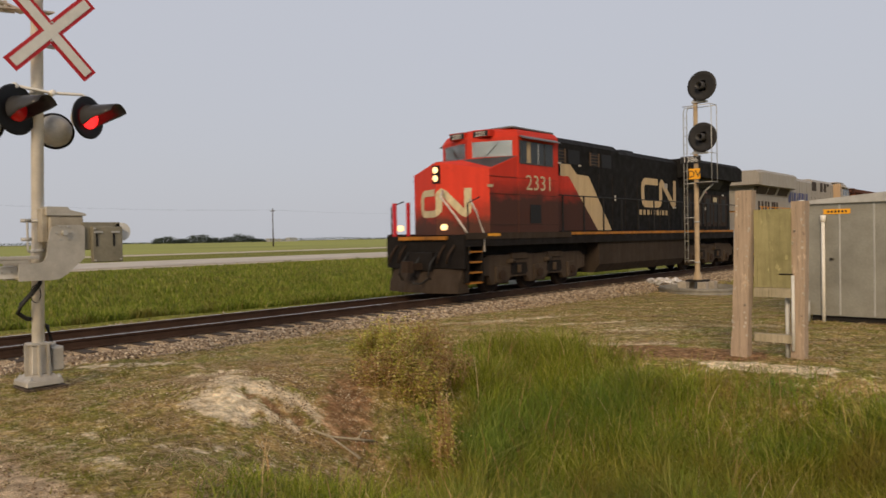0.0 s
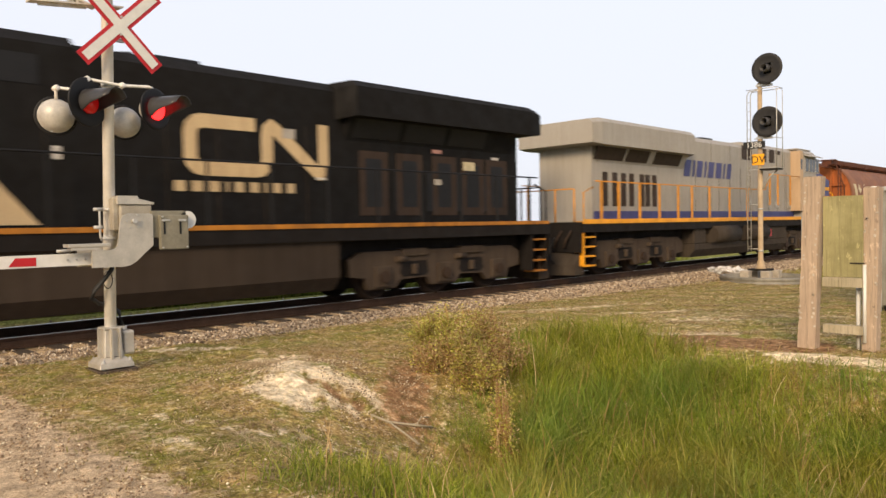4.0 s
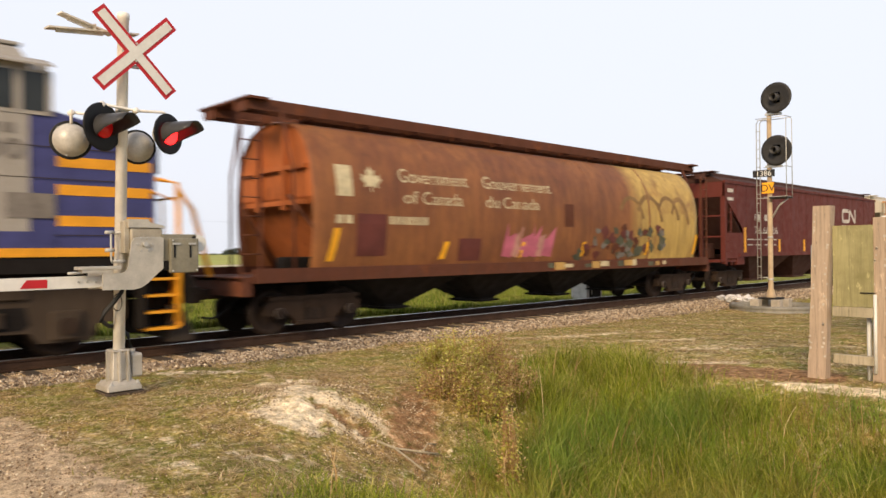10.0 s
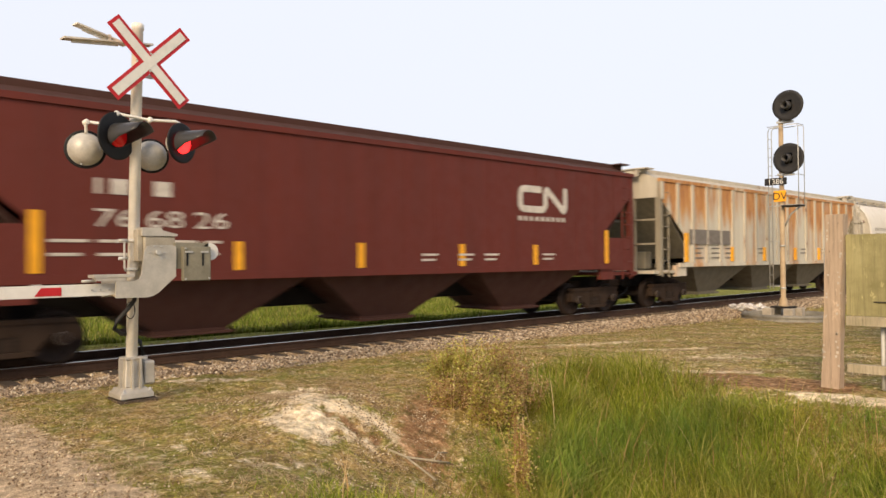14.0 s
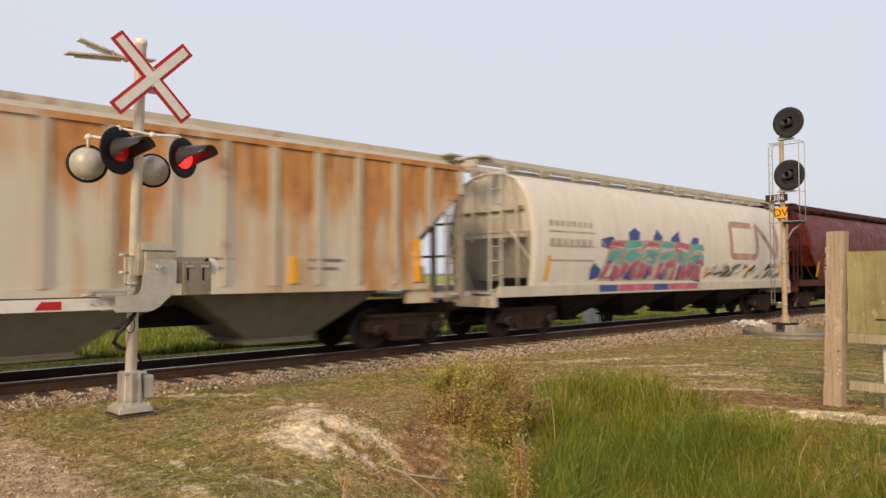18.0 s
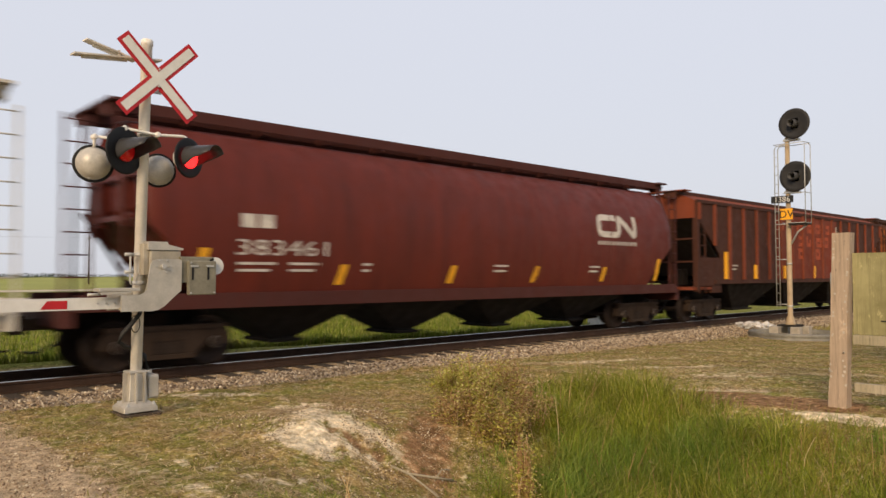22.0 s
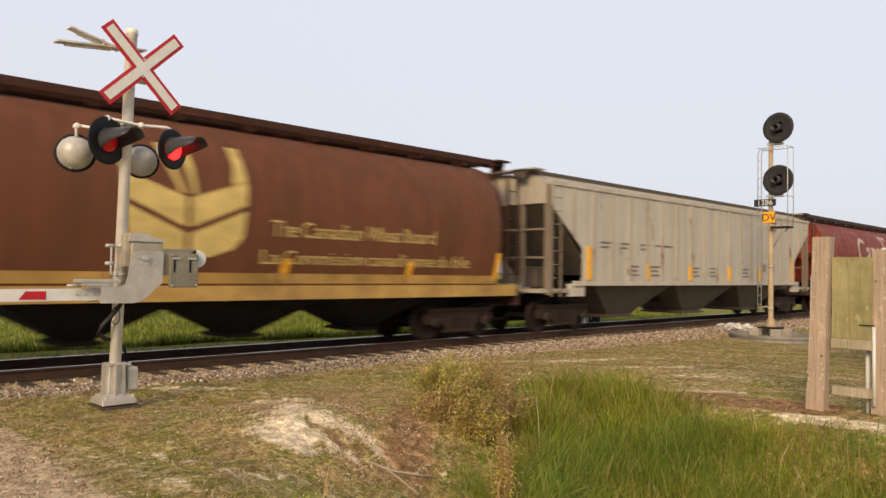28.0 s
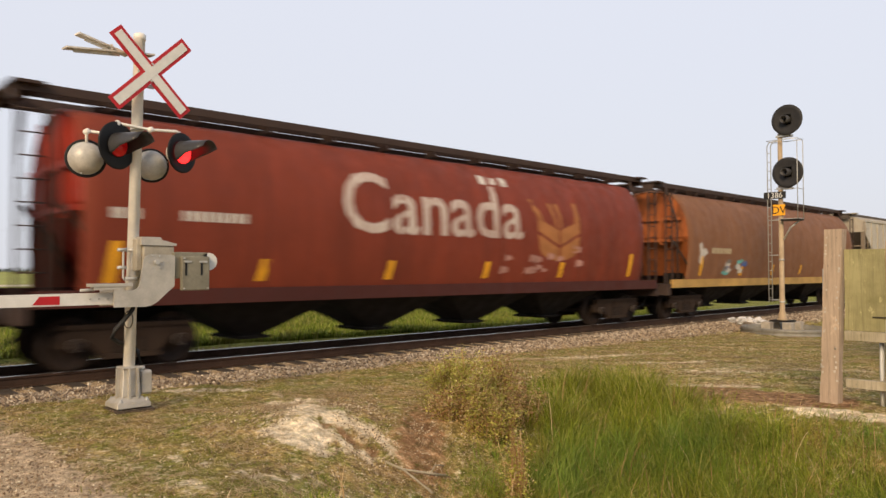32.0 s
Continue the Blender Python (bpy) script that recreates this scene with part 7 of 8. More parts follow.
def second_engine():
    n = locomotive("second_locomotive", "pale grey leased locomotive with blue and orange stripe, running backwards", 24.25, M["ct_grey"], M["ct_grey"], M["ct_under"], M["ct_yellow"], M["ct_rail"], M["ct_yellow"], M["ct_blue"], -1, 0.055, 9.55, 0.15, "lamp_off", 2.97, 3.67, M["ct_grey"], 5.08, -0.40, 0.55)
    for s in (-1, 1):
        boxed("blue_band", M["ct_blue"], n, 1.6, 22.1, *sorted((s * 1.018, s * 1.034)), 1.80, 2.06, label="deep blue band along the hood")
        boxed("blue_cab_band", M["ct_blue"], n, 3.0, 5.07, *sorted((s * 1.476, s * 1.489)), 1.80, 2.06)
        for z in (2.15, 2.65, 3.1):
            boxed("nose_stripe", M["ct_yellow"], n, 1.45, 2.95, *sorted((s * 1.455, s * 1.470)), z, z + 0.17, label="orange stripe on the blue nose")
        part("air_tank", cyl(bmesh.new(), (9.75, s * 1.42, 1.17), (11.95, s * 1.42, 1.17), 0.33, 18), M["ct_under"], n, "long air reservoir")
        part("air_tank", cyl(bmesh.new(), (12.6, s * 1.42, 1.17), (14.8, s * 1.42, 1.17), 0.33, 18), M["ct_under"], n)
    at = -16.15
    for wide in (0.50, 0.16, 0.46, 0.16, 0.48, 0.50, 0.16, 0.40):
        bar = decal("name_bar", flat([(at, 3.37), (at + wide, 3.37), (at + wide + 0.14, 3.99), (at + 0.14, 3.99)]), M["ct_blue"], n, lambda z: 1.03, 0, "blue fleet name as plain slanted bars")
        bar.matrix_basis = pose(0, 0, 0, 0, 0, 180)
        at += wide + 0.175
    bm = fitted("1330", -4.49, -3.44, 3.17, 3.50, 0.02)
    num = decal("number", bm, M["mark_grey"], n, lambda z: 1.486, 0, "dark engine number below the window")
    num.matrix_basis = pose(0, 0, 0, 0, 0, 180)
    for b in bar_marks("small_print", n, -4.42, 3.58, 0.15, [0.16] * 4, 0.07, M["mark_grey"], lambda z: 1.486):
        b.matrix_basis = pose(0, 0, 0, 0, 0, 180)
    for x, w in ((6.75, 0.48), (7.46, 0.56), (8.38, 0.56), (9.95, 1.0)):
        boxed("hood_window", M["grille_brown"], n, x, x + w, 1.018, 1.036, 4.66 if w < 0.5 else 4.25, 4.84)
    for x, w in ((16.6, 1.9), (18.9, 1.4), (20.45, 1.7)):
        part("wing_opening", prism(bmesh.new(), [(1.062, 3.70), (1.242, 4.10), (1.254, 4.10), (1.074, 3.70)], x, x + w, "x"), M["grille_brown"], n)
    for x in (18.15, 18.62, 19.0, 19.68, 20.18, 20.72, 21.3):
        boxed("door_slot", M["grille_brown"], n, x, x + 0.29, 1.018, 1.038, 2.22, 3.32)
    for y in (1.47, -1.47):
        part("front_grab_rail", tube(bmesh.new(), [(1.35, y, 3.0), (0.98, y, 2.95), (0.95, y, 1.4), (1.0, y, 0.5)], 0.045, 8), M["ct_yellow"], n)
        part("front_grab_rail", tube(bmesh.new(), [(0.85, y * 0.8, 2.9), (0.55, y * 0.8, 2.5), (0.22, y * 0.8, 1.25)], 0.05, 8), M["ct_yellow"], n)
    door = boxed("cab_door", M["ct_door"], n, 5.09, 5.44, 1.0, 1.46, 2.08, 4.90, label="tan cab door with a small window")
    boxed("door_window", M["glass"], door, 5.17, 5.36, 1.455, 1.468, 4.02, 4.52)
    for x in (5.45, 6.88):
        g = boxed("louvre", M["ct_grey"], n, x, x + 0.55, 1.018, 1.03, 2.22, 2.50)
        for k in range(5):
            boxed("louvre_slat", M["mark_white"], g, x + 0.02, x + 0.53, 1.03, 1.045, 2.24 + 0.055 * k, 2.265 + 0.055 * k)
    for x in (6.2, 8.9, 10.4, 12.1, 13.8):
        boxed("hood_seam", M["mark_grey"], n, x, x + 0.018, 1.018, 1.026, 2.1, 4.75)
    for x in (2.99, 4.19):
        boxed("louvre_panel", M["mark_grey"], n, x, x + 0.7, 1.476, 1.492, 2.27, 2.66)
    return n


# ---- paints and marks of the grain cars ----
def banded(name, base, alt, x0, x1, blotch, streak=0.5, seed=0.0):
    """Side paint with an old painted-over field between x0 and x1, patchy at its edge."""
    m, nt, b = nodes_of(name)
    coord = nt.nodes.new("ShaderNodeTexCoord")
    sep = nt.nodes.new("ShaderNodeSeparateXYZ")
    nt.links.new(coord.outputs["Object"], sep.inputs[0])
    rng = nt.nodes.new("ShaderNodeMapRange")
    rng.inputs["From Min"].default_value, rng.inputs["From Max"].default_value = x0 - 0.4, x0 + 0.4
    nt.links.new(sep.outputs["X"], rng.inputs["Value"])
    rng2 = nt.nodes.new("ShaderNodeMapRange")
    rng2.inputs["From Min"].default_value, rng2.inputs["From Max"].default_value = x1 + 0.4, x1 - 0.4
    nt.links.new(sep.outputs["X"], rng2.inputs["Value"])
    both = nt.nodes.new("ShaderNodeMath")
    both.operation = "MULTIPLY"
    nt.links.new(rng.outputs[0], both.inputs[0])
    nt.links.new(rng2.outputs[0], both.inputs[1])
    patch = ramp_of(nt, noise_of(nt, 0.8, 6, 0.7), [(0.30, 0.25), (0.46, 1.0)])
    cover = nt.nodes.new("ShaderNodeMath")
    cover.operation = "MULTIPLY"
    nt.links.new(both.outputs[0], cover.inputs[0])
    nt.links.new(patch, cover.inputs[1])
    col = mixed(nt, ramp_of(nt, noise_of(nt, 0.7, 7, 0.75, (1, 1, 0.6)), [(0.38, 0.0), (0.68, 1.0)]), base, blotch)
    col = mixed(nt, cover.outputs[0], col, alt)
    runs = ramp_of(nt, noise_of(nt, 5.0, 5, 0.65, (1, 1, 0.05)), [(0.4, 0.0), (0.75, streak)])
    col = mixed(nt, runs, col, tuple(0.35 * c for c in base))
    nt.links.new(mixed(nt, 1.0, col, ramp_of(nt, noise_of(nt, 45, 3), [(0.3, 0.8), (0.7, 1.0)]), "MULTIPLY"), b.inputs["Base Color"])
    b.inputs["Roughness"].default_value = 0.62
    bumped(nt, b, noise_of(nt, 1.6, 2), 0.12, 0.03)
    return m


def ribbed_rust(name, base, rust, low, high, pitch):
    """Pale sides with rust that runs down from the top between the ribs."""
    m, nt, b = nodes_of(name)
    coord = nt.nodes.new("ShaderNodeTexCoord")
    sep = nt.nodes.new("ShaderNodeSeparateXYZ")
    nt.links.new(coord.outputs["Object"], sep.inputs[0])
    up = nt.nodes.new("ShaderNodeMapRange")
    up.inputs["From Min"].default_value, up.inputs["From Max"].default_value = low, high
    nt.links.new(sep.outputs["Z"], up.inputs["Value"])
    bay = nt.nodes.new("ShaderNodeMath")
    bay.operation = "SNAP"
    shift = nt.nodes.new("ShaderNodeMath")
    shift.operation = "SUBTRACT"
    nt.links.new(sep.outputs["X"], shift.inputs[0])
    shift.inputs[1].default_value = 0.92
    nt.links.new(shift.outputs[0], bay.inputs[0])
    bay.inputs[1].default_value = pitch
    chance = nt.nodes.new("ShaderNodeTexWhiteNoise")
    chance.noise_dimensions = "1D"
    nt.links.new(bay.outputs[0], chance.inputs["W"])
    each = nt.nodes.new("ShaderNodeMath")
    each.operation = "MULTIPLY_ADD"
    nt.links.new(chance.outputs["Value"], each.inputs[0])
    each.inputs[1].default_value = 0.34
    nt.links.new(noise_of(nt, 1.8, 4, 0.6, (1.6, 1, 0.25)), each.inputs[2])
    add_ = nt.nodes.new("ShaderNodeMath")
    add_.operation = "MULTIPLY_ADD"
    nt.links.new(up.outputs[0], add_.inputs[0])
    add_.inputs[1].default_value = 0.30
    nt.links.new(each.outputs[0], add_.inputs[2])
    mask = ramp_of(nt, add_.outputs[0], [(0.67, 0.0), (0.94, 0.95)])
    tone = ramp_of(nt, noise_of(nt, 5, 6, 0.7, (1, 1, 0.22)), [(0.30, tuple(0.45 * c for c in rust)), (0.46, rust), (0.64, (0.59, 0.31, 0.095))])
    runs = ramp_of(nt, noise_of(nt, 4.0, 5, 0.65, (1, 1, 0.06)), [(0.4, 0.0), (0.75, 0.45)])
    col = mixed(nt, runs, base, tuple(0.6 * c for c in base))
    col = mixed(nt, mask, col, tone)
    spots = ramp_of(nt, noise_of(nt, 2.0, 7, 0.75, (1, 1, 1.6)), [(0.66, 0.0), (0.72, 0.8)])
    col = mixed(nt, spots, col, rust)
    nt.links.new(mixed(nt, 1.0, col, ramp_of(nt, noise_of(nt, 45, 3), [(0.3, 0.82), (0.7, 1.0)]), "MULTIPLY"), b.inputs["Base Color"])
    b.inputs["Roughness"].default_value = 0.7
    return m


M["gov_body"] = banded("brown_over_ochre_barrel", (0.175, 0.058, 0.018), (0.56, 0.38, 0.10), 14.2, 20.0, (0.32, 0.125, 0.032), 0.6)
M["gov_end"] = paint("orange_rust_end", (0.42, 0.125, 0.035), (0.16, 0.05, 0.02), 0.5, 0.3, 0.7)
M["gov_frame"] = paint("rusty_brown_frame", (0.115, 0.040, 0.022), (0.06, 0.03, 0.02), 0.5, 0.2, 0.75)
M["icg_body"] = paint("mineral_red_sides", (0.130, 0.028, 0.021), (0.075, 0.026, 0.021), 0.5, 0.0, 0.6, 4.0)
# body red darkened: shade below the car put into the colour; roof shares it
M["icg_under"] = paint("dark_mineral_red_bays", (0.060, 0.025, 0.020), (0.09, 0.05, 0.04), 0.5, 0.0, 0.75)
M["tan_body"] = ribbed_rust("grey_tan_sides_with_rust", (0.62, 0.58, 0.48), (0.46, 0.185, 0.042), 2.7, 3.7, 1.025)
M["tan_frame_m"] = paint("grey_tan_frame", (0.58, 0.54, 0.45), (0.24, 0.19, 0.14), 0.5, 0.15, 0.7)
M["tan_post"] = paint("dirty_olive_end_steel", (0.34, 0.31, 0.24), (0.14, 0.11, 0.08), 0.6, 0.1, 0.75)
# body tan darkened: shadow on the bays and slope sheets is in the colour
M["tan_under"] = paint("grey_green_shade_bays", (0.19, 0.175, 0.135), (0.07, 0.06, 0.045), 0.6, 0.0, 0.75)
M["white_body"] = paint("chalky_white_barrel", (0.74, 0.71, 0.65), (0.48, 0.43, 0.35), 0.40, 0.0, 0.6, 3.0)
M["white_frame"] = paint("dirty_white_frame", (0.60, 0.57, 0.50), (0.30, 0.24, 0.17), 0.5, 0.15, 0.7)
M["maroon"] = paint("deep_maroon_barrel", (0.140, 0.023, 0.013), (0.048, 0.012, 0.008), 0.7, 0.0, 0.45, 3.0, gloss=0.24)
M["maroon_frame"] = paint("maroon_frame", (0.075, 0.020, 0.016), (0.05, 0.024, 0.02), 0.5, 0.0, 0.65)
M["orange_body"] = paint("dark_brown_side_panels", (0.052, 0.021, 0.014), (0.10, 0.030, 0.016), 0.5, 0.05, 0.7, 3.0, (0.24, 0.055, 0.022))
M["orange_field"] = paint("faded_orange_red_field", (0.21, 0.042, 0.020), (0.07, 0.024, 0.016), 0.8, 0.0, 0.7, 2.0)
M["ghost_dark"] = plain("ghosted_orange_letters", (0.44, 0.085, 0.028), 0.7, 0, 0.4, 3, 30)
M["old_scroll"] = plain("faded_brown_scroll", (0.27, 0.16, 0.06), 0.7, 0, 0.4, 3, 30)
M["orange_rib"] = paint("rust_orange_ribs", (0.23, 0.052, 0.022), (0.08, 0.03, 0.018), 0.5, 0.0, 0.7)
# near-black brown: the shade under this car is put into the bay colour
M["orange_under"] = paint("shade_brown_bays", (0.009, 0.006, 0.005), (0.018, 0.012, 0.009), 0.5, 0.0, 0.75)
M["wheat_body"] = paint("warm_brown_barrel", (0.165, 0.062, 0.027), (0.062, 0.026, 0.014), 0.7, 0.0, 0.5, 3.0, gloss=0.2)
M["wheat_frame"] = paint("dark_brown_frame", (0.060, 0.024, 0.015), (0.04, 0.022, 0.016), 0.5, 0.1, 0.75)
M["wheat_yellow"] = plain("wheat_yellow_paint", (0.66, 0.50, 0.17), 0.55, 0, 0.3, 2.5, 40)
M["wheat_sill"] = plain("ochre_sill_paint", (0.50, 0.31, 0.09), 0.6, 0, 0.4, 1.5, 30)
M["grey_post"] = paint("brown_dirty_end_steel", (0.27, 0.225, 0.17), (0.10, 0.07, 0.05), 0.6, 0.1, 0.75)
M["grey_body"] = paint("warm_grey_sides", (0.55, 0.52, 0.45), (0.29, 0.24, 0.18), 0.6, 0.04, 0.6, 4.0)
M["grey_frame"] = paint("warm_grey_frame", (0.47, 0.43, 0.35), (0.20, 0.15, 0.11), 0.5, 0.25, 0.7)
# sill's shadow put into the bay colour; the running boards share this paint
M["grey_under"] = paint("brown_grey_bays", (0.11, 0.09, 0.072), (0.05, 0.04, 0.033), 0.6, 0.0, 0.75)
M["canada_body"] = paint("brick_red_barrel", (0.235, 0.046, 0.022), (0.080, 0.022, 0.013), 0.7, 0.0, 0.5, 2.2, gloss=0.2)
M["canada_end"] = paint("bright_red_end", (0.42, 0.050, 0.030), (0.18, 0.05, 0.035), 0.35, 0.0, 0.55)
M["canada_frame"] = paint("black_brown_frame", (0.045, 0.030, 0.027), (0.09, 0.06, 0.045), 0.5, 0.0, 0.7)
M["ochre_body"] = paint("dusty_ochre_brown_barrel", (0.25, 0.115, 0.055), (0.13, 0.06, 0.035), 0.7, 0.05, 0.6, 3.0)
M["mark_worn"] = paint("worn_white_lettering", (0.66, 0.60, 0.53), (0.24, 0.06, 0.035), 0.85, 0.0, 0.6, 9.0)
M["teal"] = plain("teal_spray_paint", (0.13, 0.42, 0.40), 0.5, 0, 0.3, 2, 30)
M["pink"] = plain("pink_spray_paint", (0.50, 0.13, 0.20), 0.5, 0, 0.3, 2, 30)
M["navy"] = plain("blue_spray_paint", (0.05, 0.10, 0.30), 0.5, 0, 0.3, 2, 30)
M["ghost_red"] = plain("faded_red_marking", (0.52, 0.27, 0.22), 0.6, 0, 0.4, 1.5, 30)
M["ghost_emblem"] = plain("nearly_faded_red_emblem", (0.56, 0.35, 0.29), 0.6, 0, 0.5, 1.2, 20)
M["ghost_grey"] = plain("worn_grey_marking", (0.46, 0.42, 0.36), 0.6, 0, 0.4, 1.5, 30)
M["dark_patch"] = plain("dark_red_repaint", (0.13, 0.035, 0.028), 0.6, 0, 0.3, 2, 30)
M["green_spray"] = plain("dull_green_spray", (0.10, 0.105, 0.065), 0.6, 0, 0.5, 1.5, 20)


def data_lines(car, x, z, half, material, rows=3, wide=0.9, step=0.13):
    for k in range(rows):
        w = wide * (1 - 0.18 * (k % 2))
        decal("data_line", flat([(x, z - step * k), (x + w, z - step * k), (x + w, z - step * k + 0.05), (x, z - step * k + 0.05)]), material, car, half, 0)


def gov_car(length):
    c = round_car("round_hopper_car", "rust-brown round-sided grain hopper car with faded ochre field", length, M["gov_body"], M["gov_end"], M["gov_frame"], M["gov_frame"], 0.16, 1.36, 0.21, 4.81, 1.85, 1.5, (2.2, 5.45, 8.35, 11.15, 14.75, 18.0), 0.7)
    decal("lettering", fitted("Government", 4.18, 6.42, 3.26, 3.58), M["mark_cream"], c, round_half, label="cream government lettering")
    lettering("of Canada", 4.28, 6.21, 2.78, 3.08, M["mark_cream"], c, round_half, 0.07, "")
    decal("lettering", fitted("Gouvernement", 6.98, 9.77, 3.26, 3.58), M["mark_cream"], c, round_half)
    lettering("du Canada", 7.05, 9.2, 2.78, 3.08, M["mark_cream"], c, round_half, 0.07, "")
    decal("flag_bar", flat([(2.42, 2.88), (2.84, 2.88), (2.84, 3.55), (2.42, 3.55)]), M["mark_cream"], c, round_half)
    leaf = [(0, 0), (0.06, 0), (0.05, 0.22), (0.34, 0.16), (0.30, 0.28), (0.52, 0.50), (0.40, 0.52), (0.44, 0.68), (0.26, 0.60), (0.20, 0.62), (0.22, 0.88), (0.12, 0.80), (0.03, 1.0)]
    out = [(3.34 + a * 0.62, 3.00 + b * 0.58) for a, b in leaf] + [(3.34 + (0.06 - a) * 0.62, 3.00 + b * 0.58) for a, b in leaf[::-1]]
    decal("leaf_mark", flat(out), M["mark_cream"], c, round_half, label="cream maple leaf")
    decal("repaint", flat([(2.95, 1.60), (3.78, 1.60), (3.78, 2.52), (2.95, 2.52)]), M["dark_patch"], c, round_half)
    decal("repaint", flat([(6.1, 1.45), (6.9, 1.45), (6.9, 2.0), (6.1, 2.0)]), M["dark_patch"], c, round_half)
    decal("old_panel", flat([(10.35, 2.35), (10.8, 2.35), (10.8, 3.0), (10.35, 3.0)]), M["gov_frame"], c, round_half)
    bar_marks("figure", c, 3.86, 2.30, 0.18, [0.10] * 8, 0.05, M["mark_cream"], round_half, 0.0, "")
    bar_marks("figure", c, 2.40, 2.30, 0.18, [0.18, 0.18], 0.06, M["mark_cream"], round_half, 0.0, "")
    for k, (x, w, mat) in enumerate(((7.7, 0.4, "pink"), (8.1, 0.28, "ghost_red"), (8.35, 0.45, "pink"), (8.8, 0.35, "pink"), (9.1, 0.25, "ghost_red"), (9.35, 0.45, "pink"))):
        decal("spray_mark", flat([(x, 1.55), (x + w, 1.50), (x + w + 0.05, 1.75), (x + w + 0.17, 2.15 + 0.2 * (k % 2)), (x + 0.6 * w, 2.05), (x + 0.22, 2.42 - 0.2 * (k % 3)), (x + 0.1, 2.0)]), M[mat], c, round_half)
    rng = random.Random(71)
    for k in range(64):
        x, z, r = rng.uniform(11.2, 15.9), rng.uniform(1.5, 2.35), rng.uniform(0.06, 0.20)
        decal("spray_mark", flat([(x + 0.3 * (z - 1.9) + r * rng.uniform(0.4, 1.8) * math.cos(a), z + 0.9 * r * rng.uniform(0.4, 1.5) * math.sin(a)) for a in np.linspace(0, 5.5, 9)]), M[("green_spray", "mark_grey", "green_spray", "dark_patch", "gov_frame")[k % 5]], c, lambda v, o=0.0004 * k: round_half(v) + o)
    for k in range(16):
        x, w = 9.6 + 0.45 * k + rng.uniform(-0.1, 0.1), rng.uniform(0.2, 0.5)
        boxed("sill_spray", M[("green_spray", "wheat_sill", "mark_cream", "gov_frame")[k % 4]], c, x, x + w, -1.5235 - 0.0003 * k, -1.519, 1.12 + rng.uniform(0, 0.08), 1.28 + rng.uniform(0, 0.09))
    for x, z, w, h in ((13.9, 2.5, 0.8, 0.9), (15.0, 2.4, 0.9, 1.1), (16.2, 2.5, 0.8, 1.0), (17.0, 2.3, 0.7, 1.2)):
        arc = [(x + w * math.cos(a), z + h * math.sin(a)) for a in np.linspace(0.2, 2.6, 8)]
        inner = [(x + 0.8 * w * math.cos(a), z + 0.86 * h * math.sin(a)) for a in np.linspace(2.6, 0.2, 8)]
        for k in range(7):
            decal("spray_line", flat([arc[k], arc[k + 1], inner[6 - k], inner[7 - k]]), M["old_scroll"], c, round_half)
    return c


def icg_car(length):
    c = slab_car("flat_hopper_car", "dark mineral-red flat-sided covered hopper car", length, M["icg_body"], M["icg_body"], M["icg_under"], 21, 0.010, M["icg_under"])
    half = lambda z: 1.567
    bar_marks("mark_bar", c, 3.46, 2.82, 0.26, [0.08, 0.30, -0.1, 0.30], 0.16, M["mark_white"], half, 0, "white reporting marks as plain bars")
    lettering("76 68 26", 3.45, 5.80, 2.28, 2.58, M["mark_white"], c, half, 0, "white painted car number")
    decal("emblem", rail_emblem(13.99, 2.92, 2.1, 0.72, 0.18), M["mark_white"], c, half, 0, "white railway emblem in plain bands")
    bar_marks("small_print", c, 14.0, 2.70, 0.12, [0.13] * 9, 0.10, M["mark_white"], half, 0, "")
    for x, w in ((2.75, 0.6), (3.5, 0.7), (4.4, 0.8), (5.35, 0.3)):
        data_lines(c, x, 2.02, half, M["mark_white"], 2, w, 0.22)
    for x in (10.6, 11.8, 12.7, 15.0):
        data_lines(c, x, 1.78, half, M["mark_white"], 2, 0.5, 0.12)
    decal("placard", flat([(1.0, 3.86), (1.5, 3.86), (1.5, 4.0), (1.0, 4.0)], [(1.0, 3.55), (1.5, 3.55), (1.5, 3.66), (1.0, 3.66)]), M["mark_white"], c, half, 0)
    upright_tabs(c, [2.48, 5.93, 8.78, 11.83, 14.61, 17.94])
    return c


def tan_car(length):
    c = slab_car("flat_hopper_car", "grey-tan ribbed hopper car with rust running down its sides", length, M["tan_body"], M["tan_frame_m"], M["tan_under"], 19, 0.055, M["tan_frame_m"], False, 0.075, post=M["tan_post"])
    half = lambda z: 1.567
    decal("repaint", flat([(2.68, 2.14), (5.72, 2.14), (5.72, 2.66), (2.68, 2.66)]), M["mark_grey"], c, lambda z: 1.60, 0)
    for x in (2.9, 4.3, 5.4, 8.1, 12.5, 15.0):
        data_lines(c, x, 1.98, half, M["mark_grey"], 3 if x < 6 else 2, 0.8, 0.17)
    upright_tabs(c, [2.40, 5.85, 8.69, 11.83, 14.54, 17.8], True, 0.06)
    return c


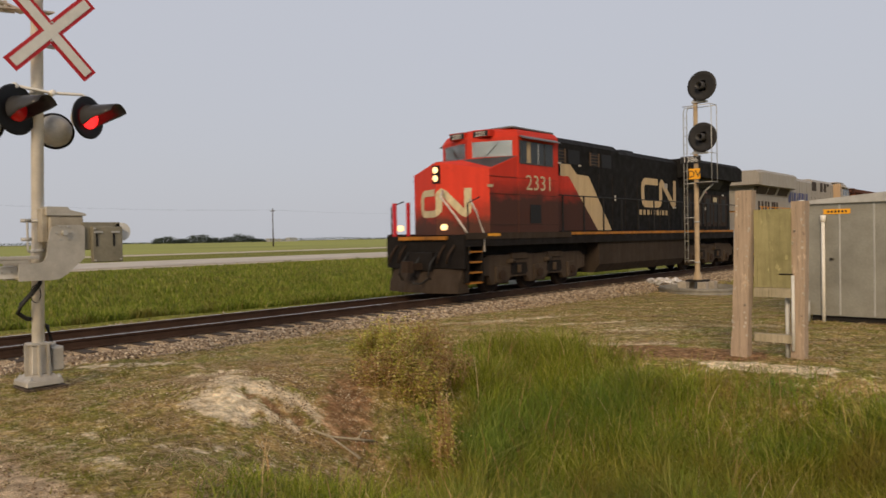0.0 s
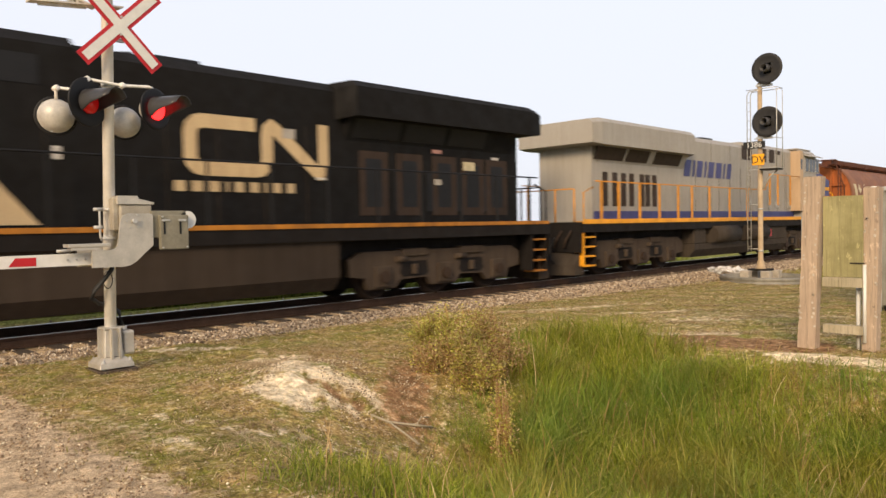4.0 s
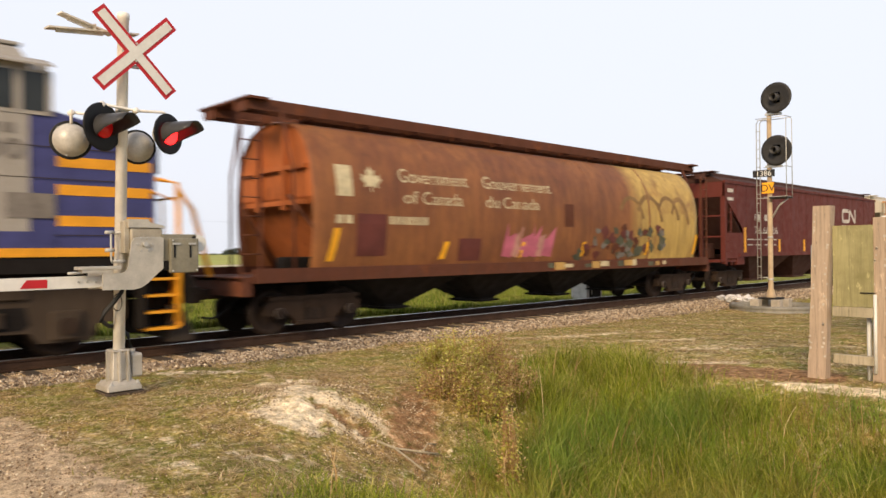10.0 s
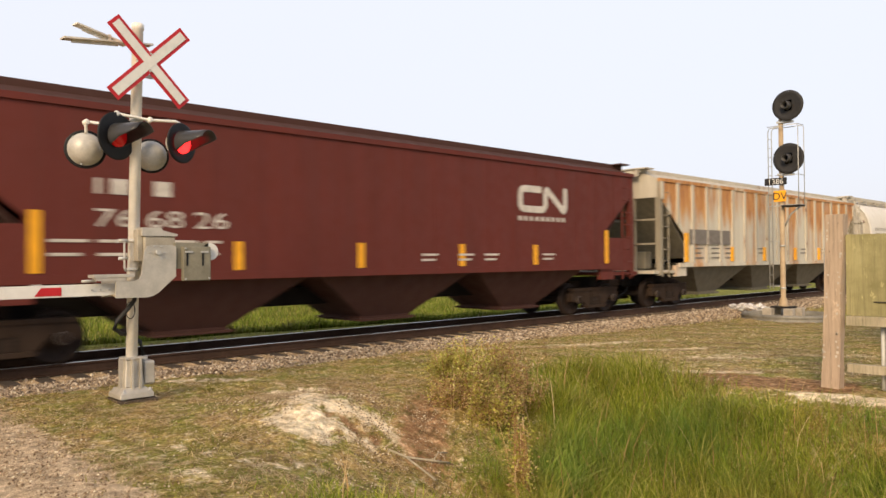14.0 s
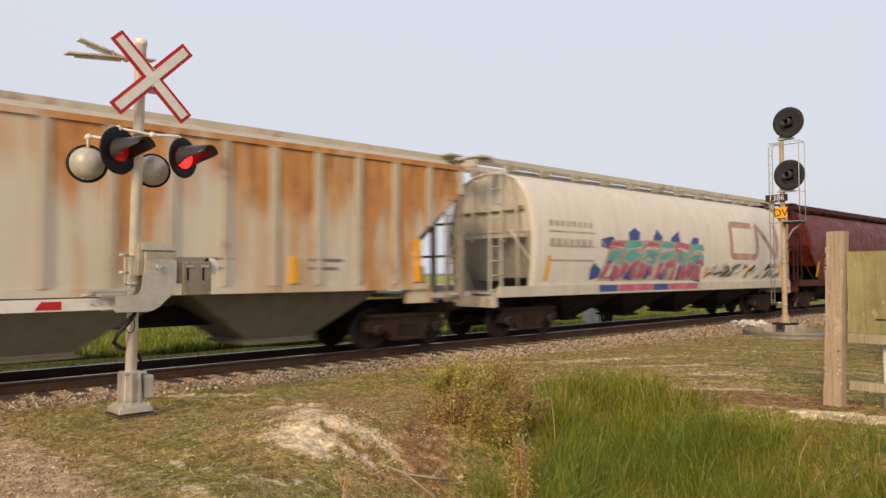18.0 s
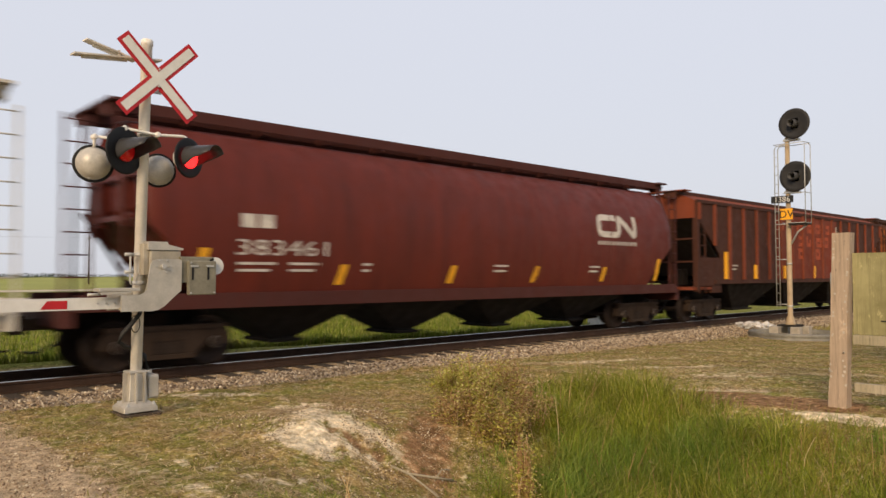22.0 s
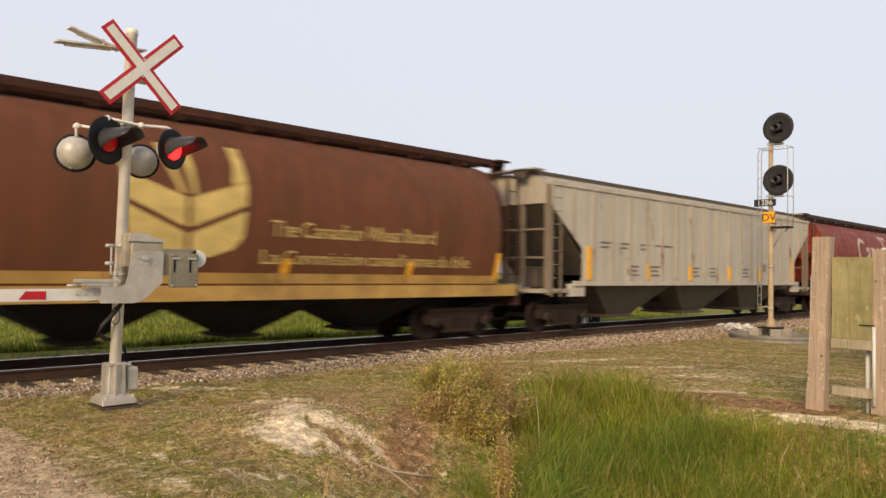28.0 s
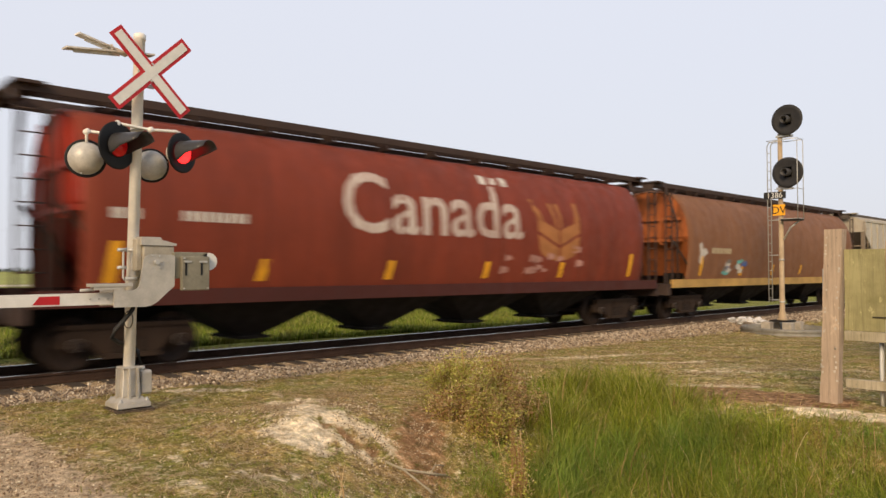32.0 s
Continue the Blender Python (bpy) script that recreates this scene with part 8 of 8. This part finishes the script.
def white_car(length):
    c = round_car("round_hopper_car", "chalky white round-sided grain hopper car with sprayed graffiti", length, M["white_body"], M["white_frame"], M["white_frame"], M["white_frame"], walk_drop=0.11, walk_z=4.77, e0=1.75, e1=1.05)
    bar_marks("figure", c, 2.5, 3.02, 0.16, [0.15] * 8, 0.11, M["ghost_grey"], round_half, 0.0, "")
    decal("emblem", rail_emblem(13.21, 2.20, 4.3, 1.45, 0.24), M["ghost_emblem"], c, round_half, 0.07, "faded red railway emblem in plain bands")
    for z in (2.85, 2.45, 2.05):
        decal("data_line", flat([(2.45, z), (4.6, z), (4.6, z + 0.05), (2.45, z + 0.05)]), M["ghost_grey"], c, round_half)
    bar_marks("figure", c, 2.5, 2.48, 0.2, [0.2] * 7, 0.09, M["ghost_grey"], round_half, 0.0, "")
    rng = random.Random(17)

    def blotch(mat, pts, layer):
        decal("spray_mark", flat([(x + 0.28 * (z - 2.1) + rng.uniform(-0.13, 0.13), z + rng.uniform(-0.09, 0.09)) for x, z in pts]), M[mat], c, lambda v: round_half(v) + 0.0012 * layer, 0.12)
    for x, z in ((5.1, 2.62), (6.5, 2.78), (7.8, 2.80), (9.1, 2.80), (10.4, 2.72), (11.0, 2.10), (4.75, 1.72), (10.9, 1.62)):
        blotch("navy", [(x - 0.30, z - 0.18), (x + 0.30, z - 0.20), (x + 0.22, z + 0.14), (x, z + 0.26), (x - 0.24, z + 0.12)], 1)
    blotch("ghost_grey", [(5.0, 1.45), (11.0, 1.45), (11.1, 2.3), (10.7, 2.75), (8.0, 2.82), (5.2, 2.70)], 2)
    for k in range(6):
        x = 5.1 + 1.0 * k
        a, b = ("pink", "teal") if k % 2 == 0 else ("teal", "pink")
        blotch("navy", [(x + 0.30, 1.55), (x + 0.62, 1.52), (x + 0.70, 1.90), (x + 0.36, 1.95)], 3)
        blotch(a, [(x, 2.42), (x + 0.20, 2.72), (x + 0.86, 2.74), (x + 0.92, 2.52), (x + 0.40, 2.50)], 4)
        blotch("teal", [(x + 0.02, 2.10), (x + 0.36, 2.40), (x + 0.90, 2.36), (x + 0.80, 2.20), (x + 0.42, 2.16)], 5)
        blotch(b, [(x + 0.48, 2.06), (x + 0.92, 2.16), (x + 1.0, 2.02), (x + 0.55, 1.92)], 6)
        blotch("pink", [(x, 1.56), (x + 0.28, 1.54), (x + 0.34, 2.00), (x + 0.08, 2.08)], 6)
        blotch("pink", [(x + 0.60, 1.54), (x + 0.88, 1.54), (x + 0.84, 1.90), (x + 0.58, 1.92)], 7)
        blotch("teal" if k % 3 else "navy", [(x + 0.30, 1.98), (x + 0.50, 2.02), (x + 0.46, 2.14), (x + 0.26, 2.10)], 7)
        blotch("mark_white", [(x + 0.10, 2.44), (x + 0.95, 2.46), (x + 0.92, 2.50), (x + 0.12, 2.49)], 8)
        blotch("mark_white", [(x + 0.30, 1.60), (x + 0.36, 1.60), (x + 0.40, 2.05), (x + 0.34, 2.06)], 8)
        boxed("spray_mark", M["pink"] if k % 3 else M["navy"], c, x - 0.2, x + 0.75, -1.5235, -1.519, 1.16, 1.36)
    for k in range(54):
        x, z = 11.0 + 6.3 * rng.random(), 1.46 + 0.42 * rng.random()
        w, h = rng.uniform(0.25, 0.8), rng.uniform(0.05, 0.17)
        pts = [(x, z), (x + 0.5 * w, z + 0.3 * h), (x + w, z + 1.6 * h), (x + 0.9 * w, z + 2.2 * h), (x + 0.45 * w, z + 1.2 * h)]
        decal("spray_mark", flat([(a, min(b, 2.1)) for a, b in pts]), M[("green_spray", "ghost_grey", "mark_grey", "mark_white")[k % 4]], c, lambda v, o=0.0004 * k: round_half(v) + o, 0.12)
    return c


def maroon_car(length):
    c = round_car("round_hopper_car", "deep maroon round-sided grain hopper car with white emblem", length, M["maroon"], M["maroon"], M["maroon_frame"], M["maroon_frame"], 0.14, 2.6, 0.18, 4.78, 1.6, 1.0, (2.42, 5.5, 8.68, 11.75, 14.85, 17.8), 1.15)
    decal("number", fitted("383461", 3.27, 5.28, 2.08, 2.38), M["mark_white"], c, round_half, label="white painted car number")
    bar_marks("mark_bar", c, 3.35, 2.60, 0.26, [0.30, 0.30], 0.08, M["mark_white"], round_half, 0.0, "")
    decal("emblem", rail_emblem(14.66, 2.80, 2.05, 0.68, 0.18), M["mark_white"], c, round_half, 0.07, "white railway emblem in plain bands")
    bar_marks("small_print", c, 14.7, 2.58, 0.11, [0.13] * 9, 0.10, M["mark_white"], round_half, 0.0, "")
    for x, w in ((3.3, 0.8), (4.4, 0.7), (6.2, 0.2), (10.3, 0.5), (14.3, 0.5)):
        data_lines(c, x, 1.90, round_half, M["mark_white"], 2, w)
    return c


def orange_car(length):
    c = slab_car("flat_hopper_car", "faded orange-brown ribbed hopper car with ghosted lettering", length, M["orange_body"], M["orange_rib"], M["orange_under"], 18, 0.055, M["orange_rib"], rib=0.085, post=M["orange_body"], board=M["orange_body"])
    half = lambda z: 1.567
    decal("old_field", flat([(7.2, 1.52), (14.0, 1.52), (14.0, 4.15), (7.2, 4.15)]), M["orange_field"], c, lambda z: 1.552, 0, "faded orange-red painted field")
    rng = random.Random(9)
    for z, xs in ((3.50, (7.5, 8.4, 9.4, 10.5, 11.4, 12.5, 13.3)), (2.90, (8.4, 9.4, 10.4, 11.5, 12.4)), (2.35, (8.5, 9.5, 11.4, 13.2))):
        for x in xs:
            h, w, t = rng.uniform(0.40, 0.48), rng.uniform(0.45, 0.60), 0.15
            strokes = [[(x, z), (x + t, z), (x + t, z + h), (x, z + h)], [(x + t, z + h - t), (x + w, z + h - t), (x + w, z + h), (x + t, z + h)], [(x + w - t, z + t), (x + w, z + t), (x + w, z + h - t), (x + w - t, z + h - t)], [(x + t, z), (x + w, z), (x + w, z + t), (x + t, z + t)]]
            rng.shuffle(strokes)
            for stroke in strokes[: rng.choice((3, 3, 4))]:
                decal("ghost_stroke", flat(stroke), M["ghost_dark"], c, lambda v: 1.554, 0)
    decal("chalk_patch", flat([(13.55, 2.25), (14.0, 2.3), (13.95, 3.9), (13.8, 3.9), (13.85, 2.9)]), M["ghost_grey"], c, half, 0)
    data_lines(c, 3.1, 2.0, half, M["mark_white"], 2, 0.7)
    data_lines(c, 17.2, 1.85, half, M["mark_white"], 2, 0.6)
    upright_tabs(c, [2.77, 5.2, 7.93, 11.05, 14.0, 16.67, 18.24], True, 0.06)
    return c


def wheat_mark(x, z, w, h):
    """A wheat ear in four folded leaves, with thin awns above them."""
    out = []
    for s, tip in ((-1, -0.62), (1, 0.40)):
        out.append([(x + s * 0.02 * w, z), (x + s * 0.20 * w, z + 0.03 * h), (x + s * 0.38 * w, z + 0.10 * h), (x + s * 0.46 * w, z + 0.20 * h), (x + s * 0.49 * w, z + 0.44 * h), (x + s * 0.02 * w, z + 0.22 * h)][::s])
        out.append([(x + s * 0.02 * w, z + 0.27 * h), (x + s * 0.49 * w, z + 0.49 * h), (x + s * 0.50 * w, z + 0.70 * h), (x + s * 0.02 * w, z + 0.52 * h)][::s])
        out.append([(x + s * 0.36 * w, z + 0.655 * h), (x + s * 0.50 * w, z + 0.708 * h), (x + (s * 0.50 + 0.5 * (tip - s * 0.45)) * w, z + 0.85 * h), (x + (tip + 0.05) * w, z + h), (x + (tip - 0.05) * w, z + h), (x + (s * 0.38 + 0.3 * (tip - s * 0.38)) * w, z + 0.84 * h)][::s])
    for a, b in ((-0.05, -0.20), (0.05, -0.05)):
        out.append([(x + (a - 0.02) * w, z + 0.55 * h), (x + (a + 0.02) * w, z + 0.55 * h), (x + (b + 0.09) * w, z + 0.78 * h), (x + (b + 0.045) * w, z + 0.96 * h), (x + (b - 0.045) * w, z + 0.96 * h), (x + (b + 0.03) * w, z + 0.78 * h)])
    return flat(*out)


def wheat_car(length):
    c = round_car("round_hopper_car", "warm brown round-sided grain hopper car with yellow wheat mark", length, M["wheat_body"], M["gov_end"], M["wheat_frame"], M["wheat_sill"], 0.10)
    decal("wheat_mark", wheat_mark(9.4, 1.85, 2.35, 2.15), M["wheat_yellow"], c, round_half, label="large yellow wheat ear")
    lettering("The Canadian Wheat Board", 11.1, 15.5, 2.34, 2.66, M["wheat_yellow"], c, round_half, 0.07, "yellow painted lettering")
    lettering("La Commission canadienne du ble", 10.9, 16.7, 1.80, 2.08, M["wheat_yellow"], c, round_half, 0.07, "")
    decal("lower_stripe", flat([(1.3, 1.42), (length - 1.3, 1.42), (length - 1.3, 1.62), (1.3, 1.62)]), M["wheat_sill"], c, round_half)
    for x, w in ((2.4, 0.5), (3.6, 1.5), (5.6, 0.4)):
        data_lines(c, x, 2.7, round_half, M["mark_cream"], 2, w, 0.2)
    decal("repaint", flat([(2.4, 1.75), (3.7, 1.75), (3.7, 2.3), (2.4, 2.3)]), M["dark_patch"], c, round_half)
    return c


def grey_car(length, worn=True):
    c = slab_car("flat_hopper_car", "warm grey ribbed covered hopper car streaked with dirt", length, M["grey_body"], M["grey_frame"], M["grey_under"], 20, 0.045, M["grey_frame"], False, post=M["grey_post"], board=M["grey_under"])
    half = lambda z: 1.567
    for x, w in ((3.3, 0.6), (4.4, 0.5), (5.6, 0.5), (6.5, 1.1)):
        data_lines(c, x, 2.65, half, M["mark_grey"], 2 if x < 6 else 1, w, 0.14)
    for x in (4.9, 6.2, 9.0, 10.4, 13.2):
        data_lines(c, x, 1.95, half, M["mark_grey"], 3, 0.6, 0.14)
    boxed("data_panel", M["mark_grey"], c, 15.02, 15.4, -1.575, -1.566, 1.90, 2.2)
    boxed("data_panel", M["mark_grey"], c, 15.9, 16.3, -1.575, -1.566, 1.90, 2.2)
    decal("rust_run", flat([(16.25, 3.6), (16.33, 3.6), (16.38, 4.15), (16.22, 4.15)]), M["orange_rib"], c, lambda z: 1.61, 0)
    upright_tabs(c, [2.62, 5.97, 8.85, 11.94, 14.68, 18.08], True, 0.05)
    return c


def canada_car(length):
    c = round_car("round_hopper_car", "brick-red round-sided grain hopper car with white country name", length, M["canada_body"], M["canada_end"], M["canada_frame"], M["maroon_frame"], 0.10, 1.36, 0.12, 4.76, 1.25, 1.4, (1.6, 4.4, 7.55, 10.68, 13.72, 17.2))
    bm = fitted("Canada", 6.38, 12.15, 2.50, 3.86, 0.012)
    decal("lettering", bm, M["mark_worn"], c, round_half, 0.06, "large worn white country name")
    for outline in ([(10.75, 3.88), (11.0, 3.88), (11.0, 4.12), (10.75, 4.12)], [(11.55, 3.88), (11.8, 3.88), (11.8, 4.12), (11.55, 4.12)], [(11.15, 3.90), (11.4, 3.90), (11.36, 4.08), (11.19, 4.08)]):
        decal("flag_bar", flat(outline), M["mark_white"], c, round_half)
    decal("wheat_mark", wheat_mark(13.72, 1.95, 1.9, 1.65), M["ghost_wheat"], c, round_half, label="faded ochre wheat ear")
    bar_marks("figure", c, 2.9, 2.58, 0.18, [0.10] * 9, 0.045, M["mark_white"], round_half, 0.0, "")
    bar_marks("figure", c, 1.68, 2.58, 0.18, [0.2, 0.2], 0.07, M["mark_white"], round_half, 0.0, "")
    rng = random.Random(23)
    for k in range(12):
        x, z, r = rng.uniform(11.2, 14.6), rng.uniform(1.55, 2.2), rng.uniform(0.08, 0.2)
        decal("spray_mark", flat([(x, z), (x + 2 * r, z + 0.05), (x + 2 * r, z + r), (x + r * 0.3, z + r * 1.3)]), M["ghost_red"], c, lambda v, o=0.0005 * k: round_half(v) + o)
    return c


def ochre_car(length):
    c = round_car("round_hopper_car", "dusty ochre-brown round-sided grain hopper car with yellow sill", length, M["ochre_body"], M["gov_end"], M["canada_frame"], M["wheat_sill"], 0.10)
    bar_marks("figure", c, 3.2, 2.3, 0.2, [0.14] * 7, 0.08, M["mark_cream"], round_half, 0.0, "")
    decal("spray_mark", flat([(2.25, 1.95), (2.45, 1.90), (2.6, 2.2), (2.85, 2.3), (2.7, 2.5), (2.5, 2.42), (2.42, 2.7), (2.2, 2.6), (2.3, 2.3)]), M["mark_white"], c, round_half)
    rng = random.Random(31)
    for k in range(16):
        x, z, w = rng.uniform(4.0, 5.8), rng.uniform(1.5, 1.95), rng.uniform(0.15, 0.4)
        decal("spray_mark", flat([(x, z), (x + w, z + rng.uniform(-0.05, 0.1)), (x + w + 0.1, z + 0.12), (x + 0.5 * w, z + 0.22), (x + 0.05, z + 0.15)]), M[("teal", "navy", "mark_white", "mark_grey")[k % 4]], c, lambda v, o=0.0006 * k: round_half(v) + o)
    return c


M["ghost_wheat"] = plain("faded_ochre_wheat", (0.40, 0.16, 0.05), 0.6, 0, 0.3, 2, 30)
JOINTS = [14.9, 38.75, 63.0, 82.8, 103.1, 123.3, 142.7, 162.5, 183.6, 202.7, 223.7, 243.2, 262.4, 283.0]
MAKERS = [None, None, gov_car, icg_car, tan_car, white_car, maroon_car, orange_car, wheat_car, grey_car, canada_car, ochre_car, grey_car]
TRAIN = []
for k, maker in enumerate(MAKERS):
    if k == 0:
        TRAIN.append((lead_engine(), JOINTS[0], 0))
    elif k == 1:
        TRAIN.append((second_engine(), JOINTS[2], 180))
    else:
        TRAIN.append((maker(JOINTS[k + 1] - JOINTS[k]), JOINTS[k], 0))


# ---- what moves ----
def gone(t):
    """How far the train has come along the track after t seconds."""
    return 4.99884 * t + 0.063605 * t * t - 0.00012567 * t ** 3


def motions():
    for car, at, turn in TRAIN:
        walk(car, [(t, pose(at - gone(t), TRACK_Y, 0, 0, 0, turn)) for t in np.linspace(0, 32, 65)])
    times = [k * 2 / FPS for k in range(481)]
    for wheelset, x, r, face in WHEELS:
        walk(wheelset, [(t, pose(x, 0, r, 0, -face * math.degrees(gone(t) / r), 0)) for t in times])


motions()
